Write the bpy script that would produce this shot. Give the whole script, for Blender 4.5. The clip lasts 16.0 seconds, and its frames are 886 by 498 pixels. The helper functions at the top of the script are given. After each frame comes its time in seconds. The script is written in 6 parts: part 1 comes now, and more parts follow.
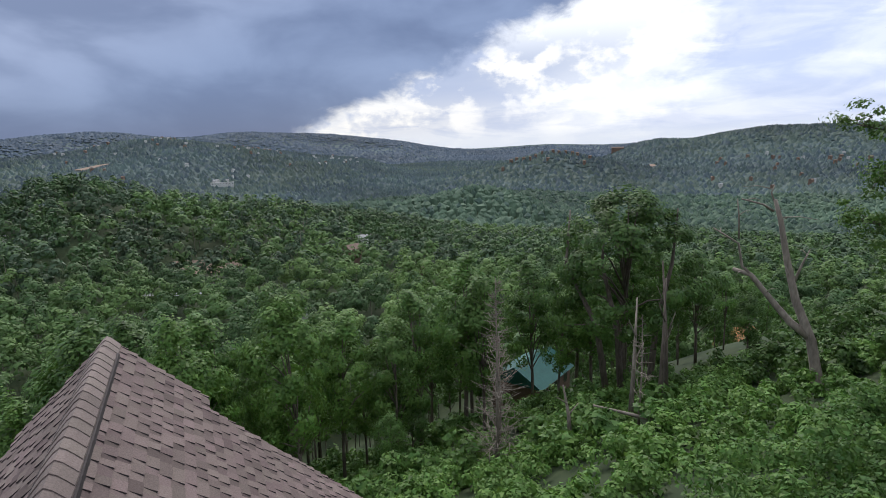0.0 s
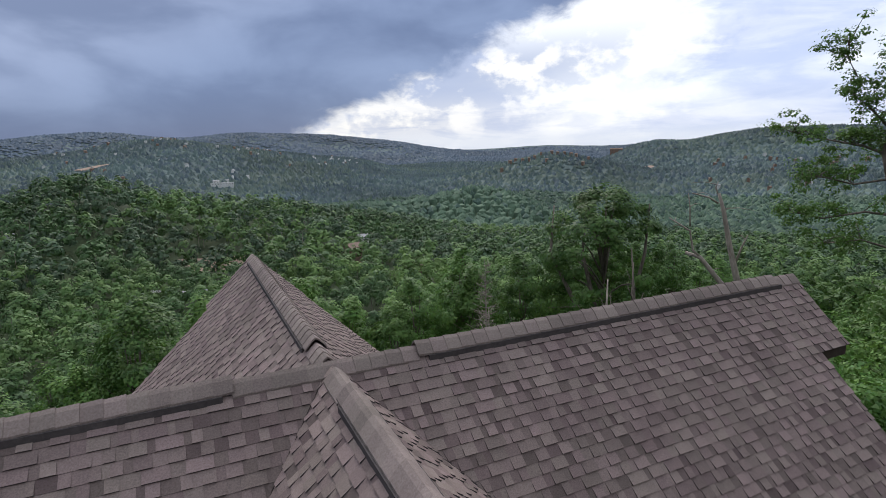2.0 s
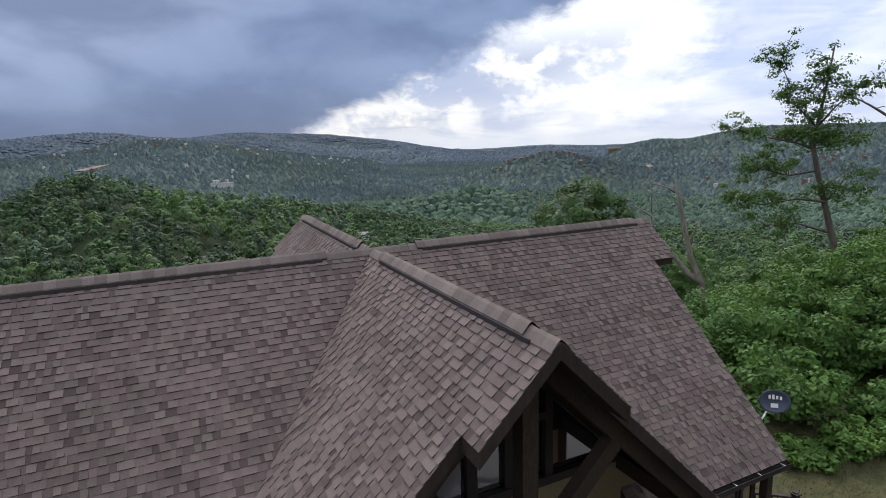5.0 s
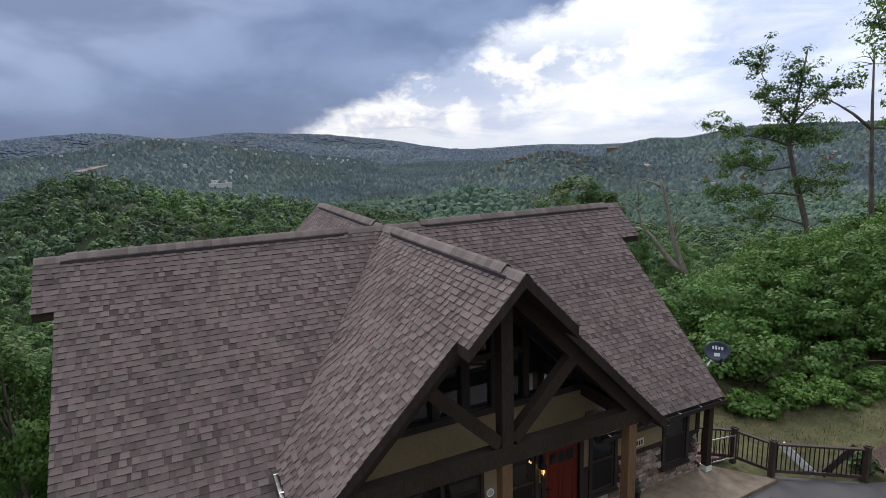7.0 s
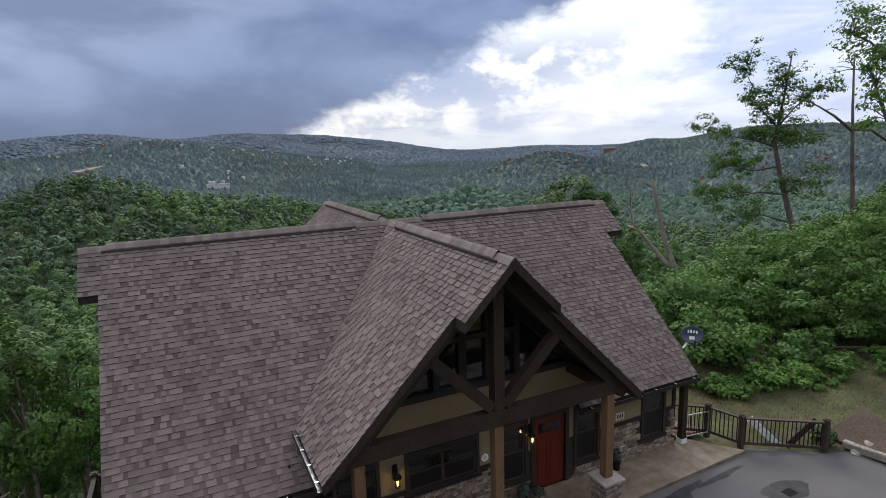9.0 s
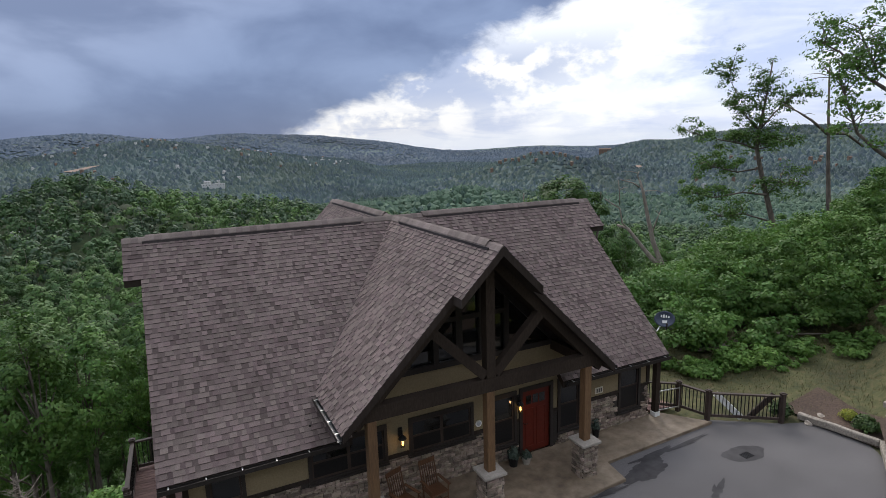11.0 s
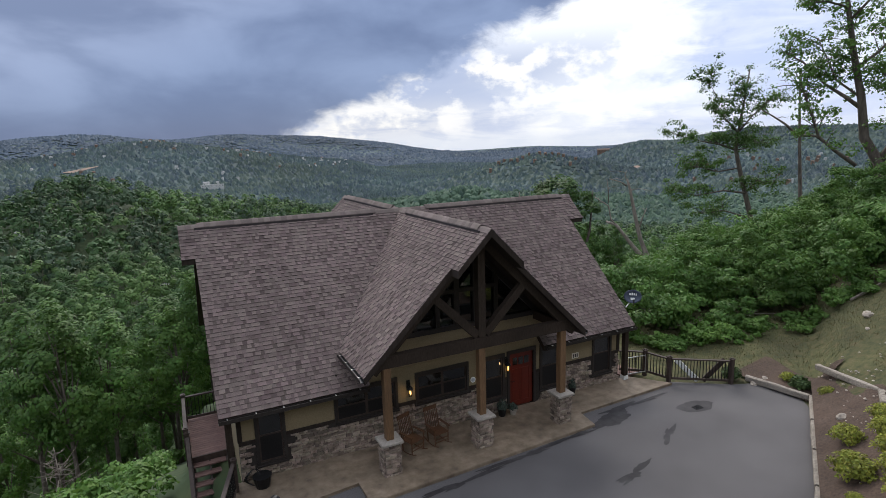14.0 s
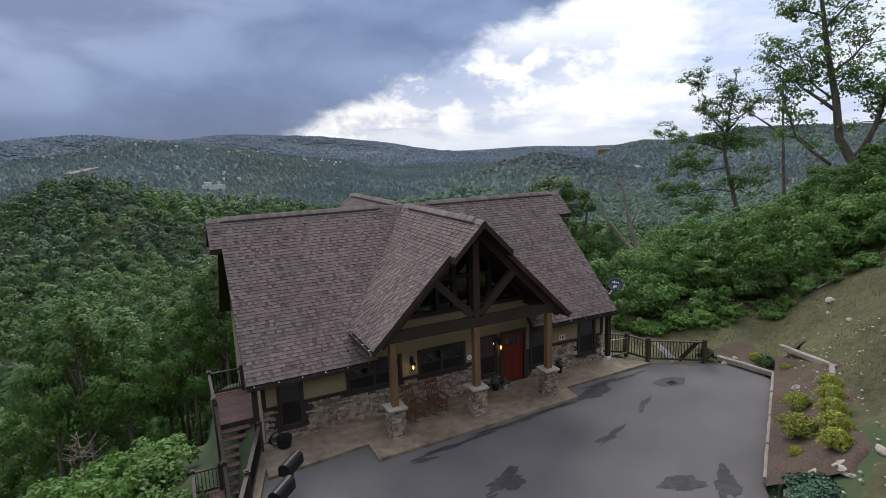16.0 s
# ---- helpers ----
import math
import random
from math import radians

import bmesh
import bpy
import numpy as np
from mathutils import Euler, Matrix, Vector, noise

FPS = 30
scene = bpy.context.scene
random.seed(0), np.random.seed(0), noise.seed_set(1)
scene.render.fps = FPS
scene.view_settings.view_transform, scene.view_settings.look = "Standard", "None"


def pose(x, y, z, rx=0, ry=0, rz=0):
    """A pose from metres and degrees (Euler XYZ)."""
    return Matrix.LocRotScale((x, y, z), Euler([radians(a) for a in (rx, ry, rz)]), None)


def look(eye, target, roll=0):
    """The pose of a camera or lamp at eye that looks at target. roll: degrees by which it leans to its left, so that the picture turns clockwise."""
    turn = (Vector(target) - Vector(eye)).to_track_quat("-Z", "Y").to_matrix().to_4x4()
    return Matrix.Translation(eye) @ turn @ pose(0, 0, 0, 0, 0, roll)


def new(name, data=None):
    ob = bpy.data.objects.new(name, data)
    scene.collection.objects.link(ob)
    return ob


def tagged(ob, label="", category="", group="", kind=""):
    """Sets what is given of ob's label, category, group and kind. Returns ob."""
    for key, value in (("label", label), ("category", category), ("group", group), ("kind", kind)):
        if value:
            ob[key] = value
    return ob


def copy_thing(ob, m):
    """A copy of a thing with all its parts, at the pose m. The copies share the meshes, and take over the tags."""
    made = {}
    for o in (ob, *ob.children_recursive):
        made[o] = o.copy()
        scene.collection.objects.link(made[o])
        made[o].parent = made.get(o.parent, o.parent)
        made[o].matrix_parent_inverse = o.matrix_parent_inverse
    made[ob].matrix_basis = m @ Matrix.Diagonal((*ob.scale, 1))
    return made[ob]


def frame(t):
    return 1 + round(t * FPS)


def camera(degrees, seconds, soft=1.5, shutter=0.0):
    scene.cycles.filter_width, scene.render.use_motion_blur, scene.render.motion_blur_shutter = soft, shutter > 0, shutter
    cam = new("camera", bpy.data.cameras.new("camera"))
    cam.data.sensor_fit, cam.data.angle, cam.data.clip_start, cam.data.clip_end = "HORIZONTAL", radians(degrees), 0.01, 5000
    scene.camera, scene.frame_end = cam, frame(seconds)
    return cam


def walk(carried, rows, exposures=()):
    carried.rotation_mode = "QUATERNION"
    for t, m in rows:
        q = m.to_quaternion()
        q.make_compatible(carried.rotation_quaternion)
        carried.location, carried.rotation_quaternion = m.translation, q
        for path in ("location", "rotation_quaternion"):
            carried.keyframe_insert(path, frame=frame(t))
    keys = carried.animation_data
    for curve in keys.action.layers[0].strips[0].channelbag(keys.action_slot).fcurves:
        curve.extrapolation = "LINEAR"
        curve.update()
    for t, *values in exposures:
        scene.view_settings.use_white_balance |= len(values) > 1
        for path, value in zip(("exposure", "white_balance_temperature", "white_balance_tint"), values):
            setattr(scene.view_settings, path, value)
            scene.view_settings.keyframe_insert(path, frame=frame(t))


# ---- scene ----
cam = camera(77.6, 16.0, soft=0.8)
PATH = [
    (0, (1.119, -0.474, 9.497), (1.948, 1.308, 9.125), -1.7),
    (1, (-0.065, -3.197, 9.567), (0.765, -1.416, 9.195), -1.7),
    (1.5, (-0.702, -4.618, 9.573), (0.127, -2.836, 9.2), -1.9),
    (2, (-1.355, -6.111, 9.584), (-0.523, -4.33, 9.215), -1.6),
    (2.5, (-1.922, -7.453, 9.566), (-1.092, -5.672, 9.195), -1.8),
    (3, (-2.363, -8.653, 9.539), (-1.531, -6.872, 9.17), -1.7),
    (3.5, (-2.71, -9.635, 9.492), (-1.879, -7.854, 9.12), -1.9),
    (4, (-3.098, -10.474, 9.472), (-2.266, -8.693, 9.101), -1.8),
    (6.5, (-4.78, -13.988, 9.299), (-3.942, -12.21, 8.929), -1.8),
    (7, (-5.06, -14.525, 9.278), (-4.221, -12.747, 8.907), -1.9),
    (8, (-5.424, -15.309, 9.268), (-4.581, -13.534, 8.896), -1.9),
    (9, (-5.763, -15.882, 9.317), (-4.916, -14.108, 8.948), -1.9),
    (11.5, (-6.948, -18.071, 9.431), (-6.083, -16.305, 9.063), -1.8),
    (12, (-7.183, -18.524, 9.444), (-6.317, -16.759, 9.076), -1.9),
    (12.5, (-7.436, -18.996, 9.455), (-6.569, -17.231, 9.088), -1.8),
    (13, (-7.708, -19.51, 9.473), (-6.84, -17.745, 9.108), -1.7),
    (13.5, (-7.967, -20.019, 9.494), (-7.101, -18.254, 9.129), -1.7),
    (14, (-8.198, -20.527, 9.502), (-7.333, -18.762, 9.136), -1.8),
    (14.5, (-8.421, -21.017, 9.524), (-7.556, -19.251, 9.158), -1.8),
    (15, (-8.645, -21.503, 9.544), (-7.78, -19.737, 9.178), -1.9),
    (15.5, (-8.893, -22.032, 9.565), (-8.03, -20.265, 9.197), -1.9),
    (16, (-9.152, -22.577, 9.572), (-8.289, -20.81, 9.206), -1.9),
]
walk(cam, [(t, look(eye, target, roll)) for t, eye, target, roll in PATH], exposures=((0, 0.14, 6240, 10.5), (16, 0.14, 6240, 10.5)))

# ---- world and light ----
SUN_AZ, SUN_EL = 16.0, 42.0
world = bpy.data.worlds.new("world")
scene.world = world
world.use_nodes = True
wn, wl = world.node_tree.nodes, world.node_tree.links
wn.clear()


def wnode(kind, **kw):
    n = wn.new(kind)
    for k, v in kw.items():
        if k == "op":
            n.operation = v
        elif k == "inp":
            for i, x in v.items():
                n.inputs[i].default_value = x
    return n


def wmath(op, a, b=None, c=None):
    n = wn.new("ShaderNodeMath")
    n.operation = op
    for i, x in enumerate((a, b, c)):
        if x is None:
            continue
        if isinstance(x, (int, float)):
            n.inputs[i].default_value = x
        else:
            wl.new(x, n.inputs[i])
    return n.outputs[0]


def wmix(fac, a, b):
    n = wn.new("ShaderNodeMix")
    n.data_type = "RGBA"
    for i, x in ((0, fac), (6, a), (7, b)):
        if isinstance(x, (int, float)):
            n.inputs[i].default_value = x
        elif isinstance(x, tuple):
            n.inputs[i].default_value = (*x, 1)
        else:
            wl.new(x, n.inputs[i])
    return n.outputs[2]


def wsmooth(x, lo, hi):
    n = wn.new("ShaderNodeMapRange")
    n.interpolation_type = "SMOOTHSTEP"
    wl.new(x, n.inputs[0])
    n.inputs[1].default_value, n.inputs[2].default_value = lo, hi
    return n.outputs[0]


def wnoise(vec, scale, detail, rough, stretch=(1, 1, 1), distort=0.0):
    m = wn.new("ShaderNodeMapping")
    m.inputs["Scale"].default_value = stretch
    wl.new(vec, m.inputs[0])
    n = wn.new("ShaderNodeTexNoise")
    n.inputs["Scale"].default_value, n.inputs["Detail"].default_value = scale, detail
    n.inputs["Roughness"].default_value, n.inputs["Distortion"].default_value = rough, distort
    wl.new(m.outputs[0], n.inputs[0])
    return n.outputs[0]


def sky_dir(az, el):
    a, e = radians(az), radians(el)
    return Vector((math.sin(a) * math.cos(e), math.cos(a) * math.cos(e), math.sin(e)))


def wdot(vec, d):
    n = wn.new("ShaderNodeVectorMath")
    n.operation = "DOT_PRODUCT"
    wl.new(vec, n.inputs[0])
    n.inputs[1].default_value = d
    return n.outputs["Value"]


coord = wn.new("ShaderNodeTexCoord").outputs["Generated"]
sky = wn.new("ShaderNodeTexSky")
sky.sky_type, sky.sun_disc = "NISHITA", False
sky.sun_elevation, sky.sun_rotation = radians(SUN_EL), radians(SUN_AZ)
sky_dim = wn.new("ShaderNodeVectorMath")
sky_dim.operation = "SCALE"
wl.new(sky.outputs[0], sky_dim.inputs[0])
sky_dim.inputs["Scale"].default_value = 0.1
# the lower edge of the storm cloud is one slanting line across the sky
edge_n = sky_dir(12.8, 1.2).cross(sky_dir(37.5, 12.0)).normalized()
if edge_n.z < 0:
    edge_n = -edge_n
height = wdot(coord, Vector((0, 0, 1)))
big = wnoise(coord, 3.2, 3.0, 0.5, (1, 1, 2.0))
puff = wnoise(coord, 11.0, 9.0, 0.58, (1, 1, 1.9), 0.25)
wisp = wnoise(coord, 6.0, 6.0, 0.55, (1, 1, 4.0), 0.4)
streak = wnoise(coord, 4.0, 5.0, 0.48, (1, 1, 2.2), 0.3)
f_plain = wdot(coord, edge_n)
f_edge = wmath("ADD", f_plain, wmath("MULTIPLY_ADD", puff, 0.11, -0.055))
storm = wsmooth(f_edge, -0.008, 0.034)
# overhead and behind the storm thins to plain grey cloud
overhead = wsmooth(height, 0.26, 0.62)
behind = wsmooth(wdot(coord, sky_dir(25, 0)), 0.2, -0.4)
dark_c = wmix(wsmooth(streak, 0.34, 0.70), (0.140, 0.192, 0.335), (0.255, 0.33, 0.51))
far_left = wsmooth(f_plain, 0.13, 0.36)
dark_c = wmix(far_left, dark_c, wmix(wsmooth(streak, 0.38, 0.62), (0.20, 0.25, 0.39), (0.37, 0.435, 0.61)))
low_dark = wsmooth(height, 0.11, 0.0)
dark_c = wmix(wmath("MULTIPLY", low_dark, 0.75), dark_c, (0.10, 0.14, 0.25))
dark_c = wmix(behind, dark_c, wmix(wsmooth(big, 0.3, 0.7), (0.36, 0.41, 0.52), (0.56, 0.61, 0.72)))
dark_c = wmix(overhead, dark_c, wmix(wsmooth(big, 0.3, 0.7), (0.88, 0.93, 1.04), (1.26, 1.30, 1.40)))
# the open side: blue-grey veils, white round the hidden sun, layered puffs along the storm's edge
billow = wnoise(coord, 13.0, 6.0, 0.55, (1, 1, 1.5), 0.0)
band = wnoise(coord, 7.0, 6.0, 0.55, (1, 1, 5.0), 0.5)
glow = wsmooth(wdot(coord, sky_dir(40.0, 11.0)), 0.968, 0.998)
white_a = wmath("ADD", wmath("MULTIPLY", glow, 0.30), wmath("ADD", wmath("MULTIPLY", puff, 0.60), wmath("MULTIPLY", wisp, 0.40)))
veil = wmix(wsmooth(wisp, 0.36, 0.64), (0.58, 0.66, 0.88), (0.80, 0.85, 0.98))
bright_c = wmix(wsmooth(white_a, 0.57, 0.78), veil, (1.02, 1.03, 1.05))
near_edge = wmath("MULTIPLY", wsmooth(f_plain, -0.20, -0.03), wsmooth(height, 0.21, 0.12))
layer_c = wmix(wsmooth(billow, 0.44, 0.56), (0.44, 0.50, 0.66), (0.98, 0.95, 0.90))
bright_c = wmix(wmath("MULTIPLY", near_edge, 0.9), bright_c, layer_c)
# long flat cloud bands low over the horizon, cream where the light comes through
low_band = wmath("MULTIPLY", wsmooth(height, 0.10, 0.03), wsmooth(f_plain, -0.45, -0.10))
bright_c = wmix(wmath("MULTIPLY", low_band, 0.45), bright_c, wmix(wsmooth(band, 0.40, 0.58), (0.52, 0.56, 0.66), (0.95, 0.91, 0.83)))
haze_low = wsmooth(height, 0.035, 0.003)
bright_c = wmix(wmath("MULTIPLY", haze_low, 0.7), bright_c, (0.72, 0.76, 0.82))
clouds = wmix(storm, bright_c, dark_c)
sky_c = wmix(0.95, sky_dim.outputs[0], clouds)
ground_c = wmix(wsmooth(height, -0.06, -0.01), (0.03, 0.05, 0.04), sky_c)
bg = wn.new("ShaderNodeBackground")
wl.new(ground_c, bg.inputs[0])
bg.inputs[1].default_value = 1.0
out = wn.new("ShaderNodeOutputWorld")
wl.new(bg.outputs[0], out.inputs[0])

sun = new("sun", bpy.data.lights.new("sun", "SUN"))
sun.data.energy, sun.data.angle, sun.data.color = 2.3, radians(28), (1.0, 0.93, 0.83)
sun.matrix_world = look(sky_dir(SUN_AZ, SUN_EL) * 100, (0, 0, 0))


# ---- materials ----
def surf(name, c1, c2, scale=8.0, rough=0.8, metal=0.0, bump=0.0, bump_scale=None, large=0.25, large_scale=0.6,
         vary=0.0, hue=0.0, translucent=0.0, spec=0.35, c3=None, stretch=(1, 1, 1), rough_var=0.1, leafy=None, placed=False):
    m = bpy.data.materials.new(name)
    m.use_nodes = True
    nt, L = m.node_tree.nodes, m.node_tree.links
    b = nt["Principled BSDF"]
    tc = nt.new("ShaderNodeTexCoord").outputs["Object"] if not placed else nt.new("ShaderNodeNewGeometry").outputs["Position"]
    mp = nt.new("ShaderNodeMapping")
    mp.inputs["Scale"].default_value = stretch
    L.new(tc, mp.inputs[0])
    n1 = nt.new("ShaderNodeTexNoise")
    n1.inputs["Scale"].default_value, n1.inputs["Detail"].default_value, n1.inputs["Roughness"].default_value = scale, 6, 0.6
    L.new(mp.outputs[0], n1.inputs[0])
    r1 = nt.new("ShaderNodeValToRGB")
    r1.color_ramp.elements[0].position, r1.color_ramp.elements[1].position = 0.3, 0.7
    r1.color_ramp.elements[0].color, r1.color_ramp.elements[1].color = (*c1, 1), (*c2, 1)
    if c3:
        e = r1.color_ramp.elements.new(0.5)
        e.color = (*c3, 1)
    L.new(n1.outputs[0], r1.inputs[0])
    n2 = nt.new("ShaderNodeTexNoise")
    n2.inputs["Scale"].default_value, n2.inputs["Detail"].default_value = large_scale, 4
    L.new(tc, n2.inputs[0])
    val = nt.new("ShaderNodeMapRange")
    val.inputs[1].default_value, val.inputs[2].default_value = 0.3, 0.7
    val.inputs[3].default_value, val.inputs[4].default_value = 1 - large, 1 + large
    L.new(n2.outputs[0], val.inputs[0])
    hsv = nt.new("ShaderNodeHueSaturation")
    L.new(r1.outputs[0], hsv.inputs["Color"])
    value = val.outputs[0]
    if vary or hue:
        geo, info = nt.new("ShaderNodeNewGeometry"), nt.new("ShaderNodeObjectInfo")
        add = nt.new("ShaderNodeMath")
        add.operation = "ADD"
        L.new(geo.outputs["Random Per Island"], add.inputs[0])
        L.new(info.outputs["Random"], add.inputs[1])
        fr = nt.new("ShaderNodeMath")
        fr.operation = "FRACT"
        L.new(add.outputs[0], fr.inputs[0])
        rv = nt.new("ShaderNodeMapRange")
        rv.inputs[3].default_value, rv.inputs[4].default_value = 1 - vary, 1 + vary
        L.new(fr.outputs[0], rv.inputs[0])
        mul = nt.new("ShaderNodeMath")
        mul.operation = "MULTIPLY"
        L.new(rv.outputs[0], mul.inputs[0])
        L.new(value, mul.inputs[1])
        value = mul.outputs[0]
        if leafy:
            tv = nt.new("ShaderNodeMapRange")
            tv.inputs[3].default_value, tv.inputs[4].default_value = 1 - leafy, 1 + leafy
            L.new(info.outputs["Random"], tv.inputs[0])
            mul2 = nt.new("ShaderNodeMath")
            mul2.operation = "MULTIPLY"
            L.new(tv.outputs[0], mul2.inputs[0])
            L.new(value, mul2.inputs[1])
            value = mul2.outputs[0]
        if hue:
            h2 = nt.new("ShaderNodeMath")
            h2.operation = "MULTIPLY"
            h2.inputs[1].default_value = 7.31
            L.new(fr.outputs[0], h2.inputs[0])
            h3 = nt.new("ShaderNodeMath")
            h3.operation = "FRACT"
            L.new(h2.outputs[0], h3.inputs[0])
            h4 = nt.new("ShaderNodeMapRange")
            h4.inputs[3].default_value, h4.inputs[4].default_value = 0.5 - hue, 0.5 + hue
            L.new(h3.outputs[0], h4.inputs[0])
            L.new(h4.outputs[0], hsv.inputs["Hue"])
    L.new(value, hsv.inputs["Value"])
    L.new(hsv.outputs[0], b.inputs["Base Color"])
    b.inputs["Metallic"].default_value = metal
    b.inputs["Specular IOR Level"].default_value = spec
    rr = nt.new("ShaderNodeMapRange")
    rr.inputs[3].default_value, rr.inputs[4].default_value = max(0.02, rough - rough_var), min(1, rough + rough_var)
    L.new(n1.outputs[0], rr.inputs[0])
    L.new(rr.outputs[0], b.inputs["Roughness"])
    if bump:
        n3 = nt.new("ShaderNodeTexNoise")
        n3.inputs["Scale"].default_value, n3.inputs["Detail"].default_value = bump_scale or scale * 3, 5
        L.new(mp.outputs[0], n3.inputs[0])
        bp = nt.new("ShaderNodeBump")
        bp.inputs["Strength"].default_value, bp.inputs["Distance"].default_value = 0.6, bump
        L.new(n3.outputs[0], bp.inputs["Height"])
        L.new(bp.outputs[0], b.inputs["Normal"])
    if translucent:
        tr = nt.new("ShaderNodeBsdfTranslucent")
        L.new(hsv.outputs[0], tr.inputs[0])
        mx = nt.new("ShaderNodeMixShader")
        mx.inputs[0].default_value = translucent
        L.new(b.outputs[0], mx.inputs[1])
        L.new(tr.outputs[0], mx.inputs[2])
        L.new(mx.outputs[0], nt["Material Output"].inputs[0])
    return m


M_SHINGLE = surf("asphalt_shingle", (0.120, 0.091, 0.084), (0.192, 0.150, 0.139), 60, 0.92, bump=0.004, bump_scale=220, large=0.10, large_scale=0.5, vary=0.21, hue=0.018, spec=0.2, placed=True)
M_SHINGLE_DARK = surf("dark_asphalt_shingle", (0.086, 0.064, 0.060), (0.140, 0.107, 0.100), 60, 0.92, bump=0.004, bump_scale=220, large=0.10, large_scale=0.5, vary=0.25, hue=0.018, spec=0.2, placed=True)
M_CAP = surf("ridge_cap_shingle", (0.135, 0.108, 0.098), (0.210, 0.172, 0.156), 50, 0.92, bump=0.004, bump_scale=200, large=0.12, vary=0.2, hue=0.01, spec=0.2, placed=True)
M_UNDER = surf("dark_underlay", (0.035, 0.03, 0.03), (0.06, 0.05, 0.05), 20, 0.9)
M_FASCIA = surf("dark_brown_trim", (0.022, 0.016, 0.013), (0.04, 0.03, 0.025), 12, 0.75, spec=0.2, bump=0.002, stretch=(1, 1, 0.2))
M_TIMBER = surf("brown_timber", (0.10, 0.055, 0.028), (0.19, 0.11, 0.055), 9, 0.65, bump=0.003, stretch=(6, 6, 0.5), large=0.2)
M_DARKTIMBER = surf("dark_stained_timber", (0.024, 0.017, 0.013), (0.048, 0.035, 0.027), 9, 0.8, spec=0.15, bump=0.003, stretch=(4, 4, 1))
M_SOFFIT = surf("stained_soffit_boards", (0.03, 0.022, 0.017), (0.06, 0.042, 0.03), 10, 0.7, stretch=(8, 1, 1))
M_STUCCO = surf("tan_stucco", (0.205, 0.160, 0.093), (0.265, 0.208, 0.128), 25, 0.9, bump=0.004, bump_scale=90, large=0.1)
M_STONE = surf("stacked_stone", (0.13, 0.098, 0.076), (0.34, 0.275, 0.225), 6, 0.85, bump=0.015, bump_scale=25, vary=0.48, hue=0.02, large=0.15, placed=True)
M_MORTAR = surf("dark_mortar", (0.028, 0.023, 0.02), (0.05, 0.042, 0.037), 30, 0.95)
M_CAPSTONE = surf("cut_stone_cap", (0.25, 0.22, 0.19), (0.35, 0.315, 0.275), 14, 0.85, bump=0.004)
M_CONCRETE = surf("stained_concrete", (0.105, 0.078, 0.054), (0.25, 0.20, 0.148), 2.6, 0.55, bump=0.003, bump_scale=40, large=0.28, large_scale=0.6, c3=(0.185, 0.142, 0.10))
M_REDDOOR = surf("red_door_paint", (0.095, 0.014, 0.008), (0.125, 0.018, 0.010), 8, 0.4, large=0.05)
M_WINFRAME = surf("dark_window_trim", (0.022, 0.018, 0.017), (0.035, 0.028, 0.025), 15, 0.5)
M_GRASS = surf("mown_grass", (0.036, 0.040, 0.015), (0.106, 0.085, 0.043), 4.5, 0.95, bump=0.03, bump_scale=40, c3=(0.066, 0.068, 0.026), large=0.38, large_scale=0.4)
M_BARK = surf("grey_bark", (0.07, 0.055, 0.045), (0.17, 0.14, 0.115), 6, 0.9, bump=0.02, bump_scale=14, stretch=(1, 1, 0.25))
M_DEADWOOD = surf("bleached_dead_wood", (0.13, 0.108, 0.09), (0.28, 0.24, 0.20), 6, 0.9, bump=0.01, stretch=(1, 1, 0.25))
M_LEAF = surf("broad_leaves", (0.046, 0.104, 0.021), (0.108, 0.202, 0.042), 0.7, 0.6, vary=0.24, hue=0.014, translucent=0.33, large=0.15, large_scale=0.2, leafy=0.25)
M_LEAFLIGHT = surf("young_leaves", (0.058, 0.126, 0.021), (0.118, 0.216, 0.041), 0.7, 0.6, vary=0.16, hue=0.012, translucent=0.3, large=0.15, large_scale=0.2, leafy=0.2)
M_WOODS = surf("woods_leaves", (0.044, 0.097, 0.026), (0.118, 0.196, 0.054), 0.16, 0.7, vary=0.09, hue=0.010, translucent=0.15, large=0.25, large_scale=0.02)


# ---- mesh helpers ----
def link_mesh(name, me, material, parent=None, label=""):
    ob = new(name, me)
    if material and not me.materials:
        me.materials.append(material)
    if parent is not None:
        ob.parent = parent
        ob.matrix_parent_inverse = WORLD_OF[parent.name].inverted()
        WORLD_OF[ob.name] = Matrix.Identity(4)
    else:
        WORLD_OF[ob.name] = Matrix.Identity(4)
    if label:
        tagged(ob, label)
    return ob


WORLD_OF = {}


def part(name, bm, material, parent=None, label="", smooth=False):
    me = bpy.data.meshes.new(name)
    bmesh.ops.recalc_face_normals(bm, faces=bm.faces)
    bm.to_mesh(me)
    bm.free()
    if smooth:
        for p in me.polygons:
            p.use_smooth = True
    return link_mesh(name, me, material, parent, label)


def thing(name, at, label, category, group=""):
    ob = new(name)
    ob.location = at
    ob.empty_display_size = 0.2
    WORLD_OF[ob.name] = Matrix.Translation(at)
    return tagged(ob, label, category, group)


def box(bm, x0, x1, y0, y1, z0, z1):
    vs = [bm.verts.new((x, y, z)) for z in (z0, z1) for y in (y0, y1) for x in (x0, x1)]
    for f in ((0, 1, 3, 2), (4, 6, 7, 5), (0, 4, 5, 1), (1, 5, 7, 3), (3, 7, 6, 2), (2, 6, 4, 0)):
        bm.faces.new([vs[i] for i in f])
    return bm


